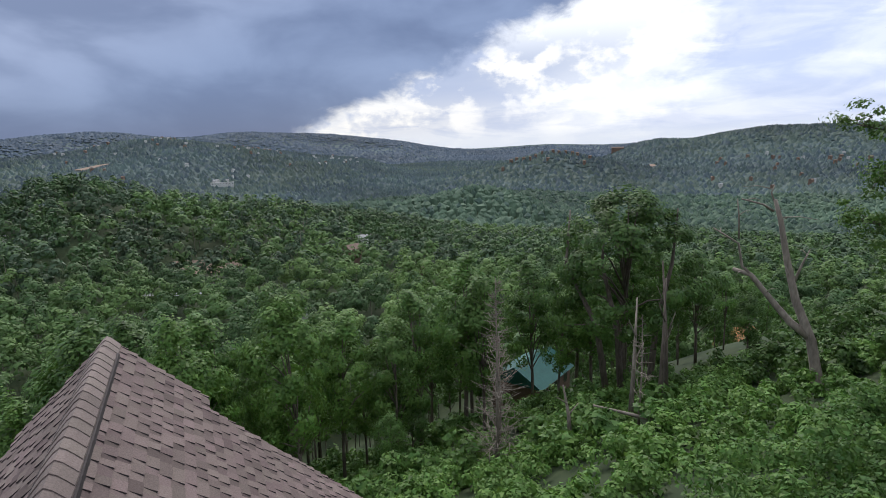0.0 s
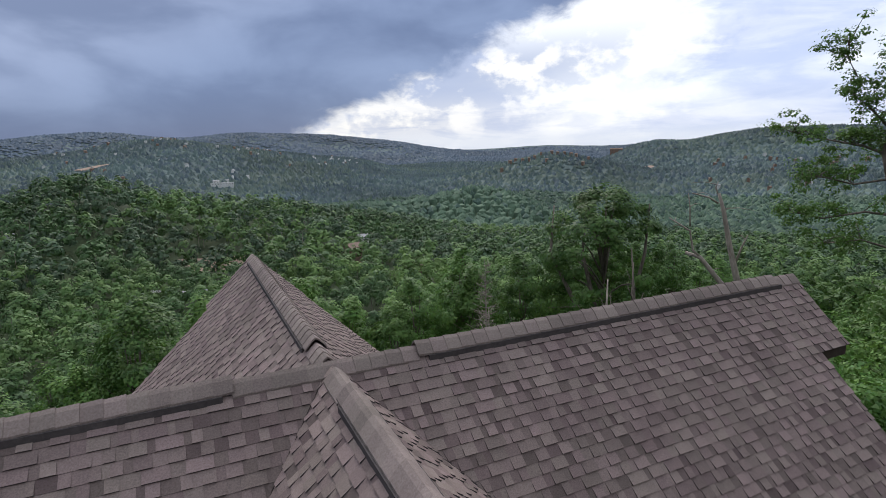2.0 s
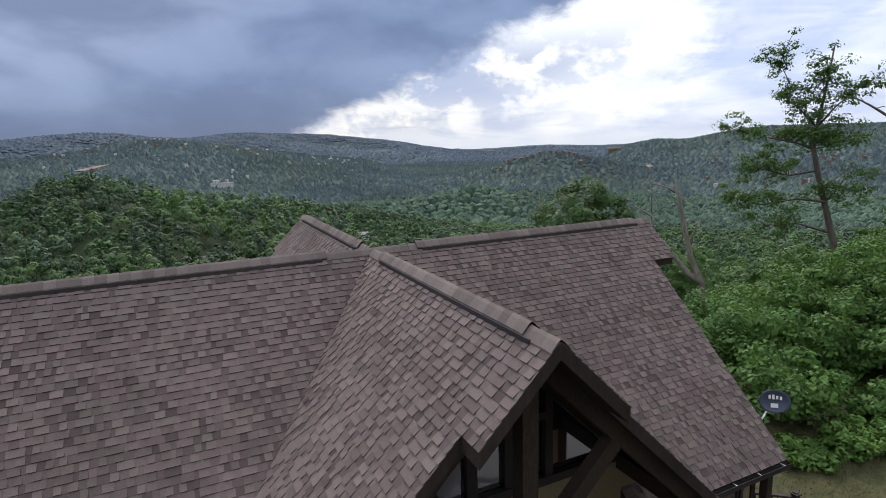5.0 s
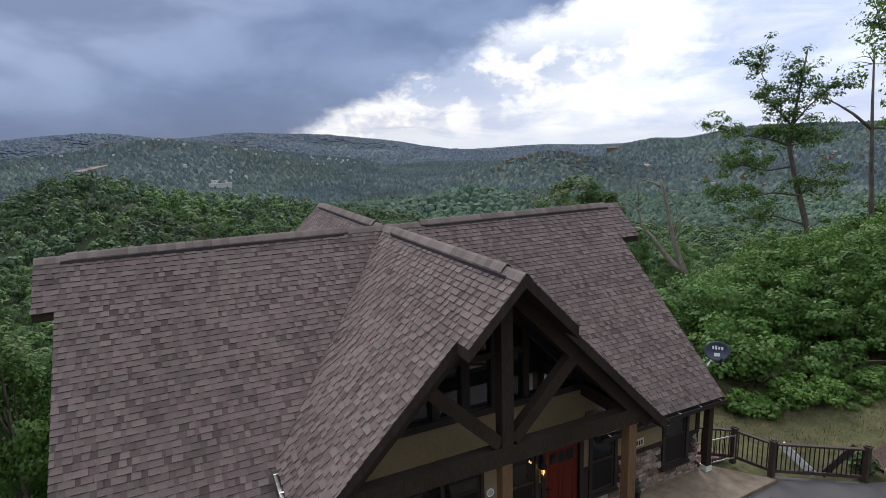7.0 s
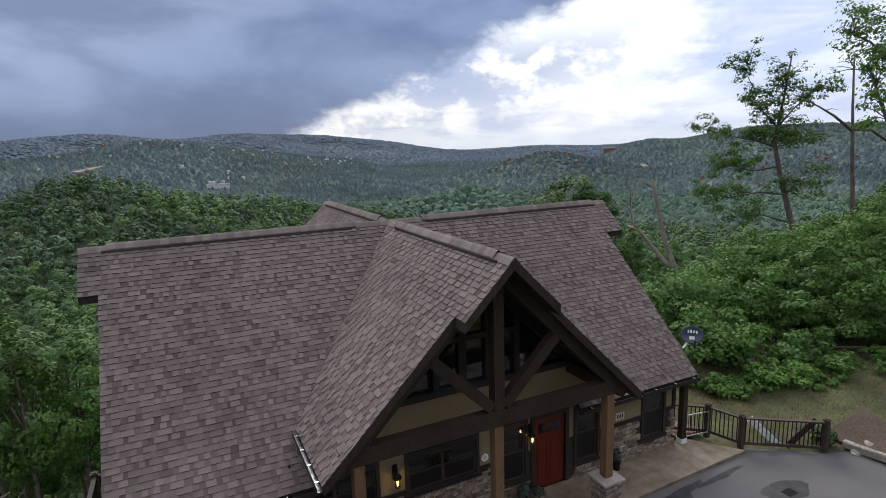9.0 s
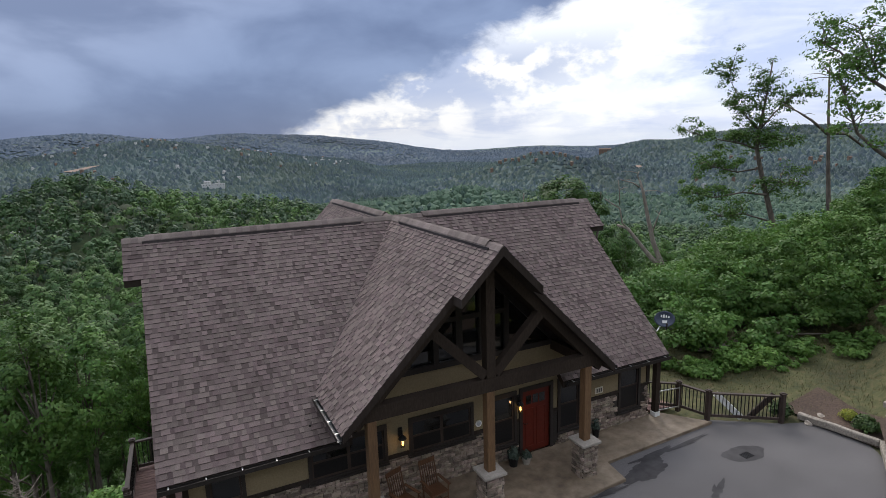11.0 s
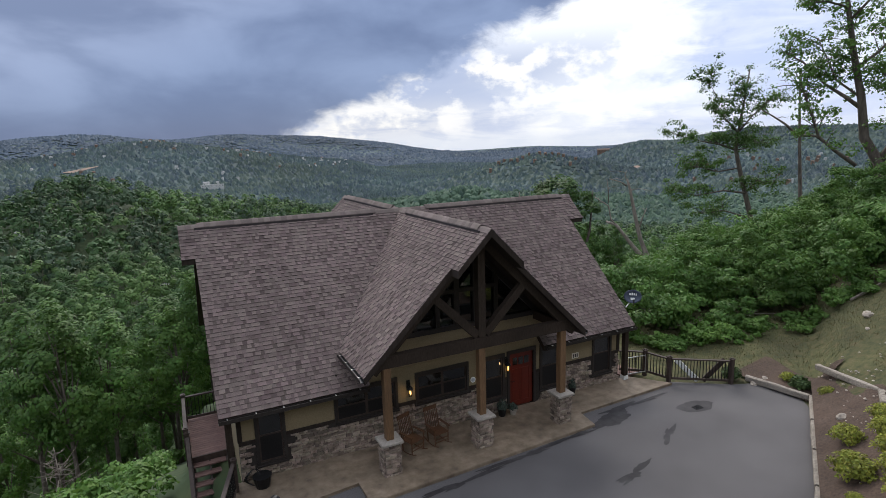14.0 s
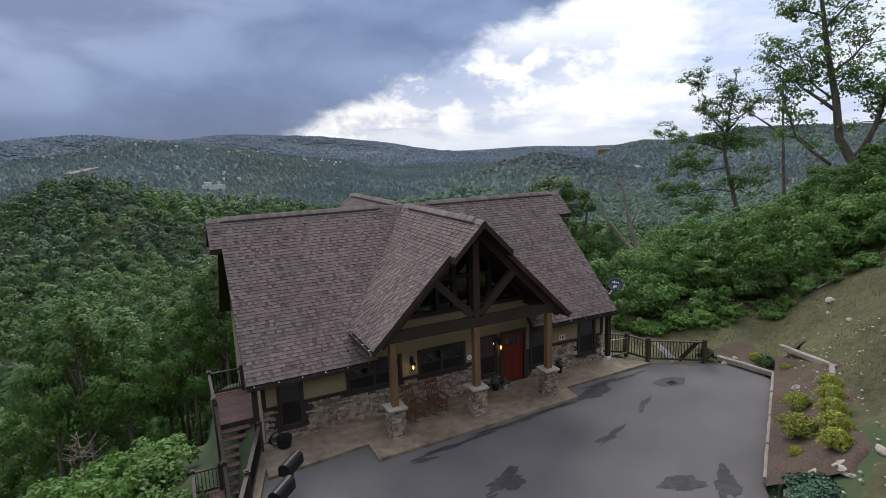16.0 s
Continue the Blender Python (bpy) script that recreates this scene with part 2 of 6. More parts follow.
def beam(bm, a, b, w, h, up=(0, 0, 1)):
    """A rectangular bar from a to b, w wide, h high."""
    a, b = Vector(a), Vector(b)
    d = (b - a).normalized()
    u = Vector(up)
    if abs(d.dot(u)) > 0.99:
        u = Vector((0, 1, 0))
    s = d.cross(u).normalized()
    u = s.cross(d).normalized()
    vs = [bm.verts.new(p + s * (i * w / 2) + u * (j * h / 2)) for p in (a, b) for i, j in ((-1, -1), (1, -1), (1, 1), (-1, 1))]
    for f in ((0, 1, 2, 3), (7, 6, 5, 4), (0, 4, 5, 1), (1, 5, 6, 2), (2, 6, 7, 3), (3, 7, 4, 0)):
        bm.faces.new([vs[i] for i in f])
    return bm


def tube(bm, pts, radii, n=7):
    """A tapered round limb along points."""
    rings = []
    for i, p in enumerate(pts):
        p = Vector(p)
        d = (Vector(pts[min(i + 1, len(pts) - 1)]) - Vector(pts[max(i - 1, 0)])).normalized()
        s = d.cross(Vector((0.3, 0.9, 0.1))).normalized()
        u = s.cross(d)
        rings.append([bm.verts.new(p + (s * math.cos(2 * math.pi * k / n) + u * math.sin(2 * math.pi * k / n)) * radii[i]) for k in range(n)])
    for r0, r1 in zip(rings, rings[1:]):
        for k in range(n):
            bm.faces.new((r0[k], r0[(k + 1) % n], r1[(k + 1) % n], r1[k]))
    bm.faces.new(rings[0][::-1])
    bm.faces.new(rings[-1])
    return bm


def bevelled(bm, width=0.01):
    bmesh.ops.bevel(bm, geom=list(bm.edges), offset=width, segments=1, affect="EDGES")
    return bm


def quads_mesh(name, V):
    """A mesh of separate quads from an array of 4n points."""
    n = len(V) // 4
    me = bpy.data.meshes.new(name)
    me.vertices.add(4 * n)
    me.vertices.foreach_set("co", np.ascontiguousarray(V, dtype=np.float32).ravel())
    me.loops.add(4 * n)
    me.loops.foreach_set("vertex_index", np.arange(4 * n, dtype=np.int32))
    me.polygons.add(n)
    me.polygons.foreach_set("loop_start", np.arange(0, 4 * n, 4, dtype=np.int32))
    me.polygons.foreach_set("use_smooth", np.zeros(n, dtype=bool))
    me.update(calc_edges=True)
    me.validate()
    return me


def indexed_mesh(name, V, F):
    """A mesh from points and an array of quads."""
    n = len(F)
    me = bpy.data.meshes.new(name)
    me.vertices.add(len(V))
    me.vertices.foreach_set("co", np.ascontiguousarray(V, dtype=np.float32).ravel())
    me.loops.add(4 * n)
    me.loops.foreach_set("vertex_index", np.ascontiguousarray(F, dtype=np.int32).ravel())
    me.polygons.add(n)
    me.polygons.foreach_set("loop_start", np.arange(0, 4 * n, 4, dtype=np.int32))
    me.polygons.foreach_set("use_smooth", np.zeros(n, dtype=bool))
    me.update(calc_edges=True)
    me.validate()
    return me


def tris_mesh(name, V):
    """A mesh of separate triangles from an array of 3n points."""
    n = len(V) // 3
    me = bpy.data.meshes.new(name)
    me.vertices.add(3 * n)
    me.vertices.foreach_set("co", np.ascontiguousarray(V, dtype=np.float32).ravel())
    me.loops.add(3 * n)
    me.loops.foreach_set("vertex_index", np.arange(3 * n, dtype=np.int32))
    me.polygons.add(n)
    me.polygons.foreach_set("loop_start", np.arange(0, 3 * n, 3, dtype=np.int32))
    me.polygons.foreach_set("use_smooth", np.zeros(n, dtype=bool))
    me.update(calc_edges=True)
    me.validate()
    return me


def leaf_tris(C, N, size, rng):
    """Three corners of a small pointed leaf at each centre, facing roughly along N."""
    k = len(C)
    N = N / np.maximum(1e-6, np.linalg.norm(N, axis=1, keepdims=True))
    T = np.cross(N, rng.normal(size=(k, 3)))
    T /= np.maximum(1e-6, np.linalg.norm(T, axis=1, keepdims=True))
    B = np.cross(N, T)
    s = np.broadcast_to(np.asarray(size, dtype=float), (k,))[:, None]
    w = s * rng.uniform(0.55, 0.9, (k, 1))
    V = np.stack([C - T * s, C + B * w + T * s * 0.7, C - B * w + T * s * 0.7], axis=1)
    return V.reshape(-1, 3)


def leaf_points(C, N, size, rng):
    """Four corners of a pointed leaf card at each centre, facing roughly along N."""
    k = len(C)
    N = N / np.maximum(1e-6, np.linalg.norm(N, axis=1, keepdims=True))
    T = np.cross(N, rng.normal(size=(k, 3)))
    T /= np.maximum(1e-6, np.linalg.norm(T, axis=1, keepdims=True))
    B = np.cross(N, T)
    s = np.broadcast_to(np.asarray(size, dtype=float), (k,))[:, None]
    w = s * rng.uniform(0.45, 0.75, (k, 1))
    V = np.stack([C - T * s, C + B * w + T * s * 0.1, C + T * s - N * s * 0.25, C - B * w + T * s * 0.1], axis=1)
    return V.reshape(-1, 3)


# ---- the lie of the land ----
def soft(x, k=2.0):
    return k * np.logaddexp(0, np.asarray(x, dtype=float) / k)


HILLS = ((-9, 9, 380, 110, 44), (5, 9, 390, 100, 24), (16, 10, 400, 90, 14), (-34, 14, 380, 160, 44),
         (29, 7, 830, 140, 48), (15, 8, 780, 140, 34), (-2, 10, 2300, 620, 135), (9, 5, 2350, 500, 60), (16, 4, 2250, 450, 55), (-18, 9, 2500, 600, 95),
         (-9, 7, 4300, 600, 190), (3, 8, 4350, 600, 150), (12, 6, 4350, 600, 122), (20, 5, 4300, 600, 80), (-30, 12, 4300, 700, 170),
         (53, 7, 2400, 480, 112), (63, 8, 2400, 500, 80), (45, 4, 2300, 330, 72), (37, 7, 1750, 240, 66), (80, 12, 2300, 600, 150))


def land(x, y):
    x, y = np.asarray(x, dtype=float), np.asarray(y, dtype=float)
    d = np.hypot(x, y)
    az = np.degrees(np.arctan2(x, y))
    # the shelf that the house stands on, falling away behind and to its side
    fence_x = -7.75 - 0.27 * np.clip(-y - 5.5, 0, 40)
    out = np.clip((fence_x - x) / 1.1, 0, 1)
    near = -0.52 * soft(y - 3.0) - 2.9 * out * out * (3 - 2 * out) - 0.30 * soft(fence_x - 1.5 - x, 0.8) + 0.10 * soft(x - 12)
    p = (x - 11.67) * 0.53 - (y + 9.6) * 0.85
    near = near + 0.6 * soft(p + 0.5, 0.4) * np.clip((p - 0.3) / 0.5, 0, 1) - 0.45 * soft(p - 9)
    near = near - 0.22 + 0.15 * np.clip((x - 12.4) / 2, 0, 1) + 0.35 * np.sin(x * 0.31) * np.sin(y * 0.27 + 1) * np.clip((d - 16) / 15, 0, 1)
    back = np.clip((-y - 25) / 60, 0, 1)
    near = np.clip(near, -50, 60) + 25 * back
    far = np.interp(d, (0, 200, 300, 450, 700, 1000, 2000, 3000, 4000, 4950), (-50, -50, -56, -72, -106, -118, -100, -95, -75, -20))
    for a0, sa, d0, sd, amp in HILLS:
        da = (az - a0 + 180) % 360 - 180
        far = far + amp * np.exp(-(da / sa) ** 2 - ((d - d0) / sd) ** 2)
    ramp = np.clip((d - 400) / 1500, 0, 1)
    far = far + 2.0 * np.sin(x / 37.0) * np.sin(y / 41.0 + 0.7) + ramp * (13 * np.sin(x / 211.0 + 1.3 + 1.1 * np.sin(y / 330.0)) * np.sin(y / 277.0 + 0.9 * np.sin(x / 290.0)) + 7 * np.sin(x / 117.0 + y / 260.0 + 1.4 * np.sin(y / 203.0)))
    # hillside behind the camera
    behind = np.clip((np.abs(az - 25) - 95) / 40, 0, 1)
    far = far * (1 - behind) + behind * (10 + 0.12 * np.clip(d, 0, 900))
    w = np.clip((d - 75) / 70, 0, 1)
    w = w * w * (3 - 2 * w)
    return near * (1 - w) + far * w


az_steps = np.radians(np.concatenate([np.arange(-180, -32, 1.0), np.arange(-32, 84, 0.6), np.arange(84, 180, 1.0)]))
rings = np.concatenate([np.linspace(0.6, 30, 60), 30 * 1.038 ** np.arange(1, 138)])
rings = rings[rings < 4930]
AZ, RR = np.meshgrid(az_steps, rings)
X, Y = RR * np.sin(AZ), RR * np.cos(AZ)
Z = land(X, Y)
nr, na = X.shape
idx = np.arange(nr * na).reshape(nr, na)
nxt = np.roll(idx, -1, axis=1)
faces = np.stack([idx[:-1], idx[1:], nxt[1:], nxt[:-1]], axis=-1).reshape(-1, 4)
V = np.stack([X, Y, Z], axis=-1).reshape(-1, 3)
me = indexed_mesh("ground", V, faces)
for p in me.polygons:
    p.use_smooth = True
M_GROUND = surf("forest_floor", (0.022, 0.040, 0.014), (0.050, 0.062, 0.024), 0.6, 0.95, c3=(0.032, 0.050, 0.018), large=0.3, large_scale=0.03)
# land beyond 800 m: haze put into the base colour as blue-grey
M_HAZE_LAND = surf("hazy_woodland", (0.040, 0.066, 0.066), (0.068, 0.098, 0.096), 0.02, 0.95, large=0.3, large_scale=0.004)
me.materials.append(M_GROUND)
me.materials.append(M_HAZE_LAND)
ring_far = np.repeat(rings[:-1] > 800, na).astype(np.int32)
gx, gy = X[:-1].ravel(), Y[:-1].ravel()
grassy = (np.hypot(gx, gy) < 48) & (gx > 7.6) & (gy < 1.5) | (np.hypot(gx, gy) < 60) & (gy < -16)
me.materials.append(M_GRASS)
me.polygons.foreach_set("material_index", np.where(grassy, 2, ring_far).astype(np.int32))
ground = tagged(link_mesh("ground", me, None), "wooded mountain land falling away behind the house to the horizon", "ground", kind="structure")


# ---- the house ----
RH, S1, S2 = 7.10, 0.942, 0.985          # ridge height, pitch of main roof, pitch of cross gables
XL, XR, XLT, XRT = -7.69, 7.74, -8.10, 8.48  # eave ends and ridge ends
YE = -5.085
GT, GY, GYT, RYT, RY = 3.92, -6.60, -7.03, 7.75, 7.35  # gable half width, gable front, its tip, the rear tip and rear front
WALL_Y = -4.65
TH = 0.22
house = thing("house", (0, 0, 0), "tan stucco and stone mountain house with a brown shingle roof", "house")


def main_z(y):
    return RH - S1 * abs(y)


def gable_z(x):
    return RH - S2 * abs(x)


def slab_part(bm, corners, th=TH):
    """A roof plane with a thickness below it."""
    top = [bm.verts.new(c) for c in corners]
    low = [bm.verts.new((c[0], c[1], c[2] - th)) for c in corners]
    bm.faces.new(top)
    bm.faces.new(low[::-1])
    n = len(corners)
    for i in range(n):
        bm.faces.new((top[i], low[i], low[(i + 1) % n], top[(i + 1) % n]))


VX = S1 / S2
valley_y = GT / VX
bm = bmesh.new()
for sy in (-1, 1):
    ye = 5.085 * sy
    for xe, xt, sx in ((XL, XLT, -1), (XR, XRT, 1)):
        slab_part(bm, [(0, 0, RH), (xt, 0, RH), (xt, sy * 1.0, main_z(1.0)), (xe, sy * 1.0, main_z(1.0)), (xe, ye, main_z(ye)), (sx * 3.3, ye, main_z(ye)), (sx * 3.3, sy * valley_y, main_z(valley_y)), (sx * GT, sy * valley_y, main_z(valley_y))])
for yt, yf, sy in ((GYT, GY, -1), (RYT, RY, 1)):
    for sx in (-1, 1):
        slab_part(bm, [(0, 0, RH), (0, yt, RH), (sx * 1.12, yt, gable_z(1.12)), (sx * 1.12, yf, gable_z(1.12)), (sx * GT, yf, gable_z(GT)), (sx * GT, sy * valley_y, gable_z(GT))])
roof = part("roof", bm, M_FASCIA, house, "steep roof deck with dark brown fascia edges")

EXPO = 0.143
SLOPES = []  # origin on the ridge, along, down, inside test as (row distance) -> list of spans
RNG = np.random.default_rng(5)


def main_spans(sy):
    k = math.hypot(1, S1)

    def spans(d0, d1):
        y = (d0 + d1) / 2 / k
        v0, v1 = (VX * d0 / k + 0.012, VX * d1 / k + 0.012) if y < valley_y else (3.3, 3.3)
        lo, hi = (XLT, XRT) if y < 1.0 else (XL, XR)
        return [(lo, lo, -v0, -v1), (v0, v1, hi, hi)]
    return spans


def gable_spans(sx, sy):
    tip, front = (abs(GYT), abs(GY)) if sy < 0 else (RYT, RY)
    k = math.hypot(1, S2)

    def spans(d0, d1):
        end = tip if (d0 + d1) / 2 / k < 1.12 else front
        return [(d0 / k / VX + 0.004, d1 / k / VX + 0.004, end, end)]
    return spans


for sy in (-1, 1):
    k = math.hypot(1, S1)
    SLOPES.append((Vector((1, 0, 0)), Vector((0, sy / k, -S1 / k)), 5.085 * k, main_spans(sy)))
    k2 = math.hypot(1, S2)
    for sx in (-1, 1):
        SLOPES.append((Vector((0, sy, 0)), Vector((sx / k2, 0, -S2 / k2)), GT * k2, gable_spans(sx, sy)))

quads, shade = [], []
near_tabs = []
WIDTHS = (0.09, 0.11, 0.14, 0.17, 0.22)
for along, down, length, spans in SLOPES:
    nrm = along.cross(down)
    if nrm.z < 0:
        nrm = -nrm
    A, D, N = (np.array(v) for v in (along, down, nrm))
    rows = int(length / EXPO) + 1
    for r in range(rows):
        b0 = r * EXPO
        b1 = min(b0 + EXPO, length + 0.03)
        if b1 - b0 < 0.03:
            continue
        for lo0, lo1, hi0, hi1 in spans(b0, b1):
            lo, hi = min(lo0, lo1), max(hi0, hi1)
            a = lo - RNG.uniform(0, 0.15)
            raised = bool(RNG.integers(0, 2))
            while a < hi - 0.01:
                w = WIDTHS[RNG.integers(0, 5)] * (1.15 if raised else 0.8)
                e = min(a + w, hi)
                # a raised tooth lies on the shingle below; the gap between two teeth lies lower and is often darker
                lift = 0.026 if raised else 0.010
                dark = RNG.random() < (0.05 if raised else 0.42)
                p = np.array((0, 0, RH)) + D * b0
                whole = a > max(lo0, lo1) and e < min(hi0, hi1) and b1 - b0 > EXPO - 1e-6
                raised = not raised
                if whole and abs(down.y) > 0.5 and down.y < 0 and 1.1 < a < 4.2 and r < 13 and len(near_tabs) < 290:
                    near_tabs.append((along, down, nrm, p + A * a, e - a, lift, dark))
                    a = e
                    continue
                a0, e0 = (min(max(v, lo0), hi0) for v in (a, e))
                a1, e1 = (min(max(v, lo1), hi1) for v in (a, e))
                a = e
                if e0 - a0 < 0.004 and e1 - a1 < 0.004:
                    continue
                q0, q1 = p + A * a0 + N * 0.004, p + A * e0 + N * 0.004
                t1, t0 = p + A * e1 + D * (b1 - b0) + N * lift, p + A * a1 + D * (b1 - b0) + N * lift
                g1, g0 = t1 - N * (lift - 0.001), t0 - N * (lift - 0.001)
                h0, h1 = q0 - N * 0.003, q1 - N * 0.003
                quads += [q0, q1, t1, t0, g0, g1, h1, h0]
                shade.append(2 if dark else 0)
P8 = np.array(quads).reshape(-1, 8, 3)
base = np.arange(len(P8))[:, None, None] * 8
F = base + np.array([[0, 1, 2, 3], [3, 2, 5, 4], [0, 3, 4, 7], [1, 6, 5, 2]])[None]
shingles = link_mesh("shingles", indexed_mesh("shingles", P8.reshape(-1, 3), F.reshape(-1, 4)), M_SHINGLE, roof, "brown-grey laminated asphalt shingles")
shingles.data.materials.append(M_UNDER)
shingles.data.materials.append(M_SHINGLE_DARK)
slots = np.ones((len(P8), 4), dtype=np.int32)
slots[:, 0] = shade
shingles.data.polygons.foreach_set("material_index", slots.ravel())
tagged(shingles, kind="stuff")

# ridge caps, one overlapping the next
cap_rng = random.Random(3)


def cap_mesh(pitch, name):
    bm = bmesh.new()
    w = 0.145
    rows = []
    for a, lift in ((0.0, 0.022), (0.215, 0.036)):
        row = []
        for t in (-1.0, -0.66, -0.33, 0, 0.33, 0.66, 1.0):
            h = -pitch * w * (math.sqrt(t * t + 0.04) - 0.2) / 0.82
            row.append((bm.verts.new((a, t * w, h + lift + 0.012)), bm.verts.new((a, t * w, h + lift - 0.012))))
        rows.append(row)
    for i in range(6):
        bm.faces.new((rows[0][i][0], rows[1][i][0], rows[1][i + 1][0], rows[0][i + 1][0]))
        bm.faces.new((rows[1][i][0], rows[1][i][1], rows[1][i + 1][1], rows[1][i + 1][0]))
    for i in (0, 6):
        bm.faces.new((rows[0][i][0], rows[0][i][1], rows[1][i][1], rows[1][i][0]))
    bmesh.ops.recalc_face_normals(bm, faces=bm.faces)
    me = bpy.data.meshes.new(name)
    bm.to_mesh(me)
    bm.free()
    me.materials.append(M_CAP)
    return me


cap_a, cap_b = cap_mesh(S1, "ridge_cap"), cap_mesh(S2, "ridge_cap")


def run_caps(me, start, end, raised0, raised1):
    """Cap shingles from start to end; between raised0 and raised1 they lie on a ridge vent."""
    a, b = Vector(start), Vector(end)
    d = (b - a).normalized()
    n = int((b - a).length / 0.2)
    rz = math.atan2(d.y, d.x)
    for i in range(n):
        s = i * 0.2
        up = 0.052 if raised0 < s < raised1 else 0.0
        ob = link_mesh("ridge_cap", me, None, roof)
        p = a + d * s
        ob.matrix_basis = Matrix.Translation((p.x, p.y, p.z + up)) @ Matrix.Rotation(rz + cap_rng.uniform(-0.012, 0.012), 4, "Z")


run_caps(cap_a, (XLT, 0, RH), (0.15, 0, RH), 0.5, 6.9)
run_caps(cap_a, (XRT, 0, RH), (0.0, 0, RH), 0.5, 7.3)
run_caps(cap_b, (0, GYT, RH), (0, -0.1, RH), 0.4, 6.1)
run_caps(cap_b, (0, RYT, RH), (0, 0.1, RH), 0.4, 6.9)
for a, b, pitch in (((-7.6, 0), (-1.2, 0), S1), ((1.2, 0), (7.95, 0), S1), ((0, -6.6), (0, -0.95), S2), ((0, 7.3), (0, 0.9), S2)):
    bm = bmesh.new()
    for s in (-1, 1):
        o = Vector((0, s * 0.150, 0)) if a[1] == b[1] else Vector((s * 0.150, 0, 0))
        beam(bm, Vector((*a, RH - pitch * 0.150 + 0.036)) + o, Vector((*b, RH - pitch * 0.150 + 0.036)) + o, 0.03, 0.075)
    part("ridge_vent", bm, M_UNDER, roof, "black mesh ridge vent")

# single shingles round the meeting of the ridges
tab_meshes = {}
for along, down, nrm, p, w, lift, dark in near_tabs:
    key = (round(w, 4), lift, dark)
    if key not in tab_meshes:
        bm = bmesh.new()
        pts = [(0, 0, 0.004), (w, 0, 0.004), (w, EXPO, lift), (0, EXPO, lift), (0, EXPO, 0.001), (w, EXPO, 0.001), (w, 0, 0.001), (0, 0, 0.001)]
        vs = [bm.verts.new(q) for q in pts]
        for f in ((0, 1, 2, 3), (3, 2, 5, 4), (0, 3, 4, 7), (1, 6, 5, 2)):
            bm.faces.new([vs[i] for i in f])
        bmesh.ops.recalc_face_normals(bm, faces=bm.faces)
        m2 = bpy.data.meshes.new("shingle")
        bm.to_mesh(m2)
        bm.free()
        m2.materials.append(M_SHINGLE_DARK if dark else M_SHINGLE)
        m2.materials.append(M_UNDER)
        for q in m2.polygons[1:]:
            q.material_index = 1
        tab_meshes[key] = m2
    ob = link_mesh("shingle", tab_meshes[key], M_SHINGLE, roof)
    R = Matrix((along, down, nrm)).transposed().to_4x4()
    ob.matrix_basis = Matrix.Translation(p) @ R

# ---- walls ----
WX0, WX1 = -7.2, 7.3
M_GLASS = bpy.data.materials.new("window_glass")
M_GLASS.use_nodes = True
g = M_GLASS.node_tree.nodes["Principled BSDF"]
g.inputs["Base Color"].default_value = (0.02, 0.022, 0.024, 1)
g.inputs["Roughness"].default_value, g.inputs["Specular IOR Level"].default_value = 0.04, 0.8
g.inputs["Transmission Weight"].default_value = 0.35
M_LAMP = bpy.data.materials.new("lamp_glow")
M_LAMP.use_nodes = True
g = M_LAMP.node_tree.nodes["Principled BSDF"]
g.inputs["Base Color"].default_value = (0.9, 0.6, 0.3, 1)
g.inputs["Emission Color"].default_value, g.inputs["Emission Strength"].default_value = (1.0, 0.56, 0.13, 1), 2.4
M_BLACK = surf("black_metal", (0.012, 0.012, 0.013), (0.022, 0.021, 0.022), 20, 0.45, metal=0.4)
M_GUTTER = surf("dark_gutter", (0.03, 0.026, 0.024), (0.05, 0.043, 0.04), 10, 0.4, metal=0.5)
M_METAL = surf("bright_flashing", (0.5, 0.5, 0.5), (0.7, 0.7, 0.7), 10, 0.35, metal=0.9)
M_LINING = surf("wet_gutter_metal", (0.14, 0.14, 0.145), (0.30, 0.30, 0.31), 9, 0.35, metal=0.7)
M_WHITE = surf("white_paint", (0.7, 0.7, 0.68), (0.8, 0.8, 0.78), 10, 0.5)
M_CREAM = surf("cream_plate", (0.55, 0.50, 0.42), (0.62, 0.57, 0.48), 10, 0.6)
M_CHAIRWOOD = surf("reddish_chair_wood", (0.075, 0.034, 0.018), (0.125, 0.060, 0.030), 12, 0.5, stretch=(2, 2, 0.4))
M_DECK = surf("red_brown_deck_boards", (0.11, 0.062, 0.055), (0.19, 0.115, 0.10), 5, 0.75, bump=0.003, vary=0.15, stretch=(1, 4, 1))
M_RAIL = surf("dark_brown_railing", (0.035, 0.024, 0.02), (0.065, 0.046, 0.038), 8, 0.6, bump=0.002)
M_ROOM = surf("dim_room", (0.10, 0.08, 0.06), (0.14, 0.11, 0.085), 3, 0.9)

# openings: x from, x to, sill, head, number of lights
WINDOWS = ((-6.65, -5.95, 0.45, 2.08, 1), (-4.27, -2.33, 1.15, 2.06, 2), (-1.52, 0.32, 1.15, 2.05, 2), (1.08, 1.80, 0.55, 2.05, 1), (3.52, 4.25, 0.47, 2.08, 1), (6.03, 6.82, 0.48, 2.04, 1))
DOOR = (2.10, 3.13, 0.0, 2.07)
STONE_TOP = 1.16
wall_t = 0.2


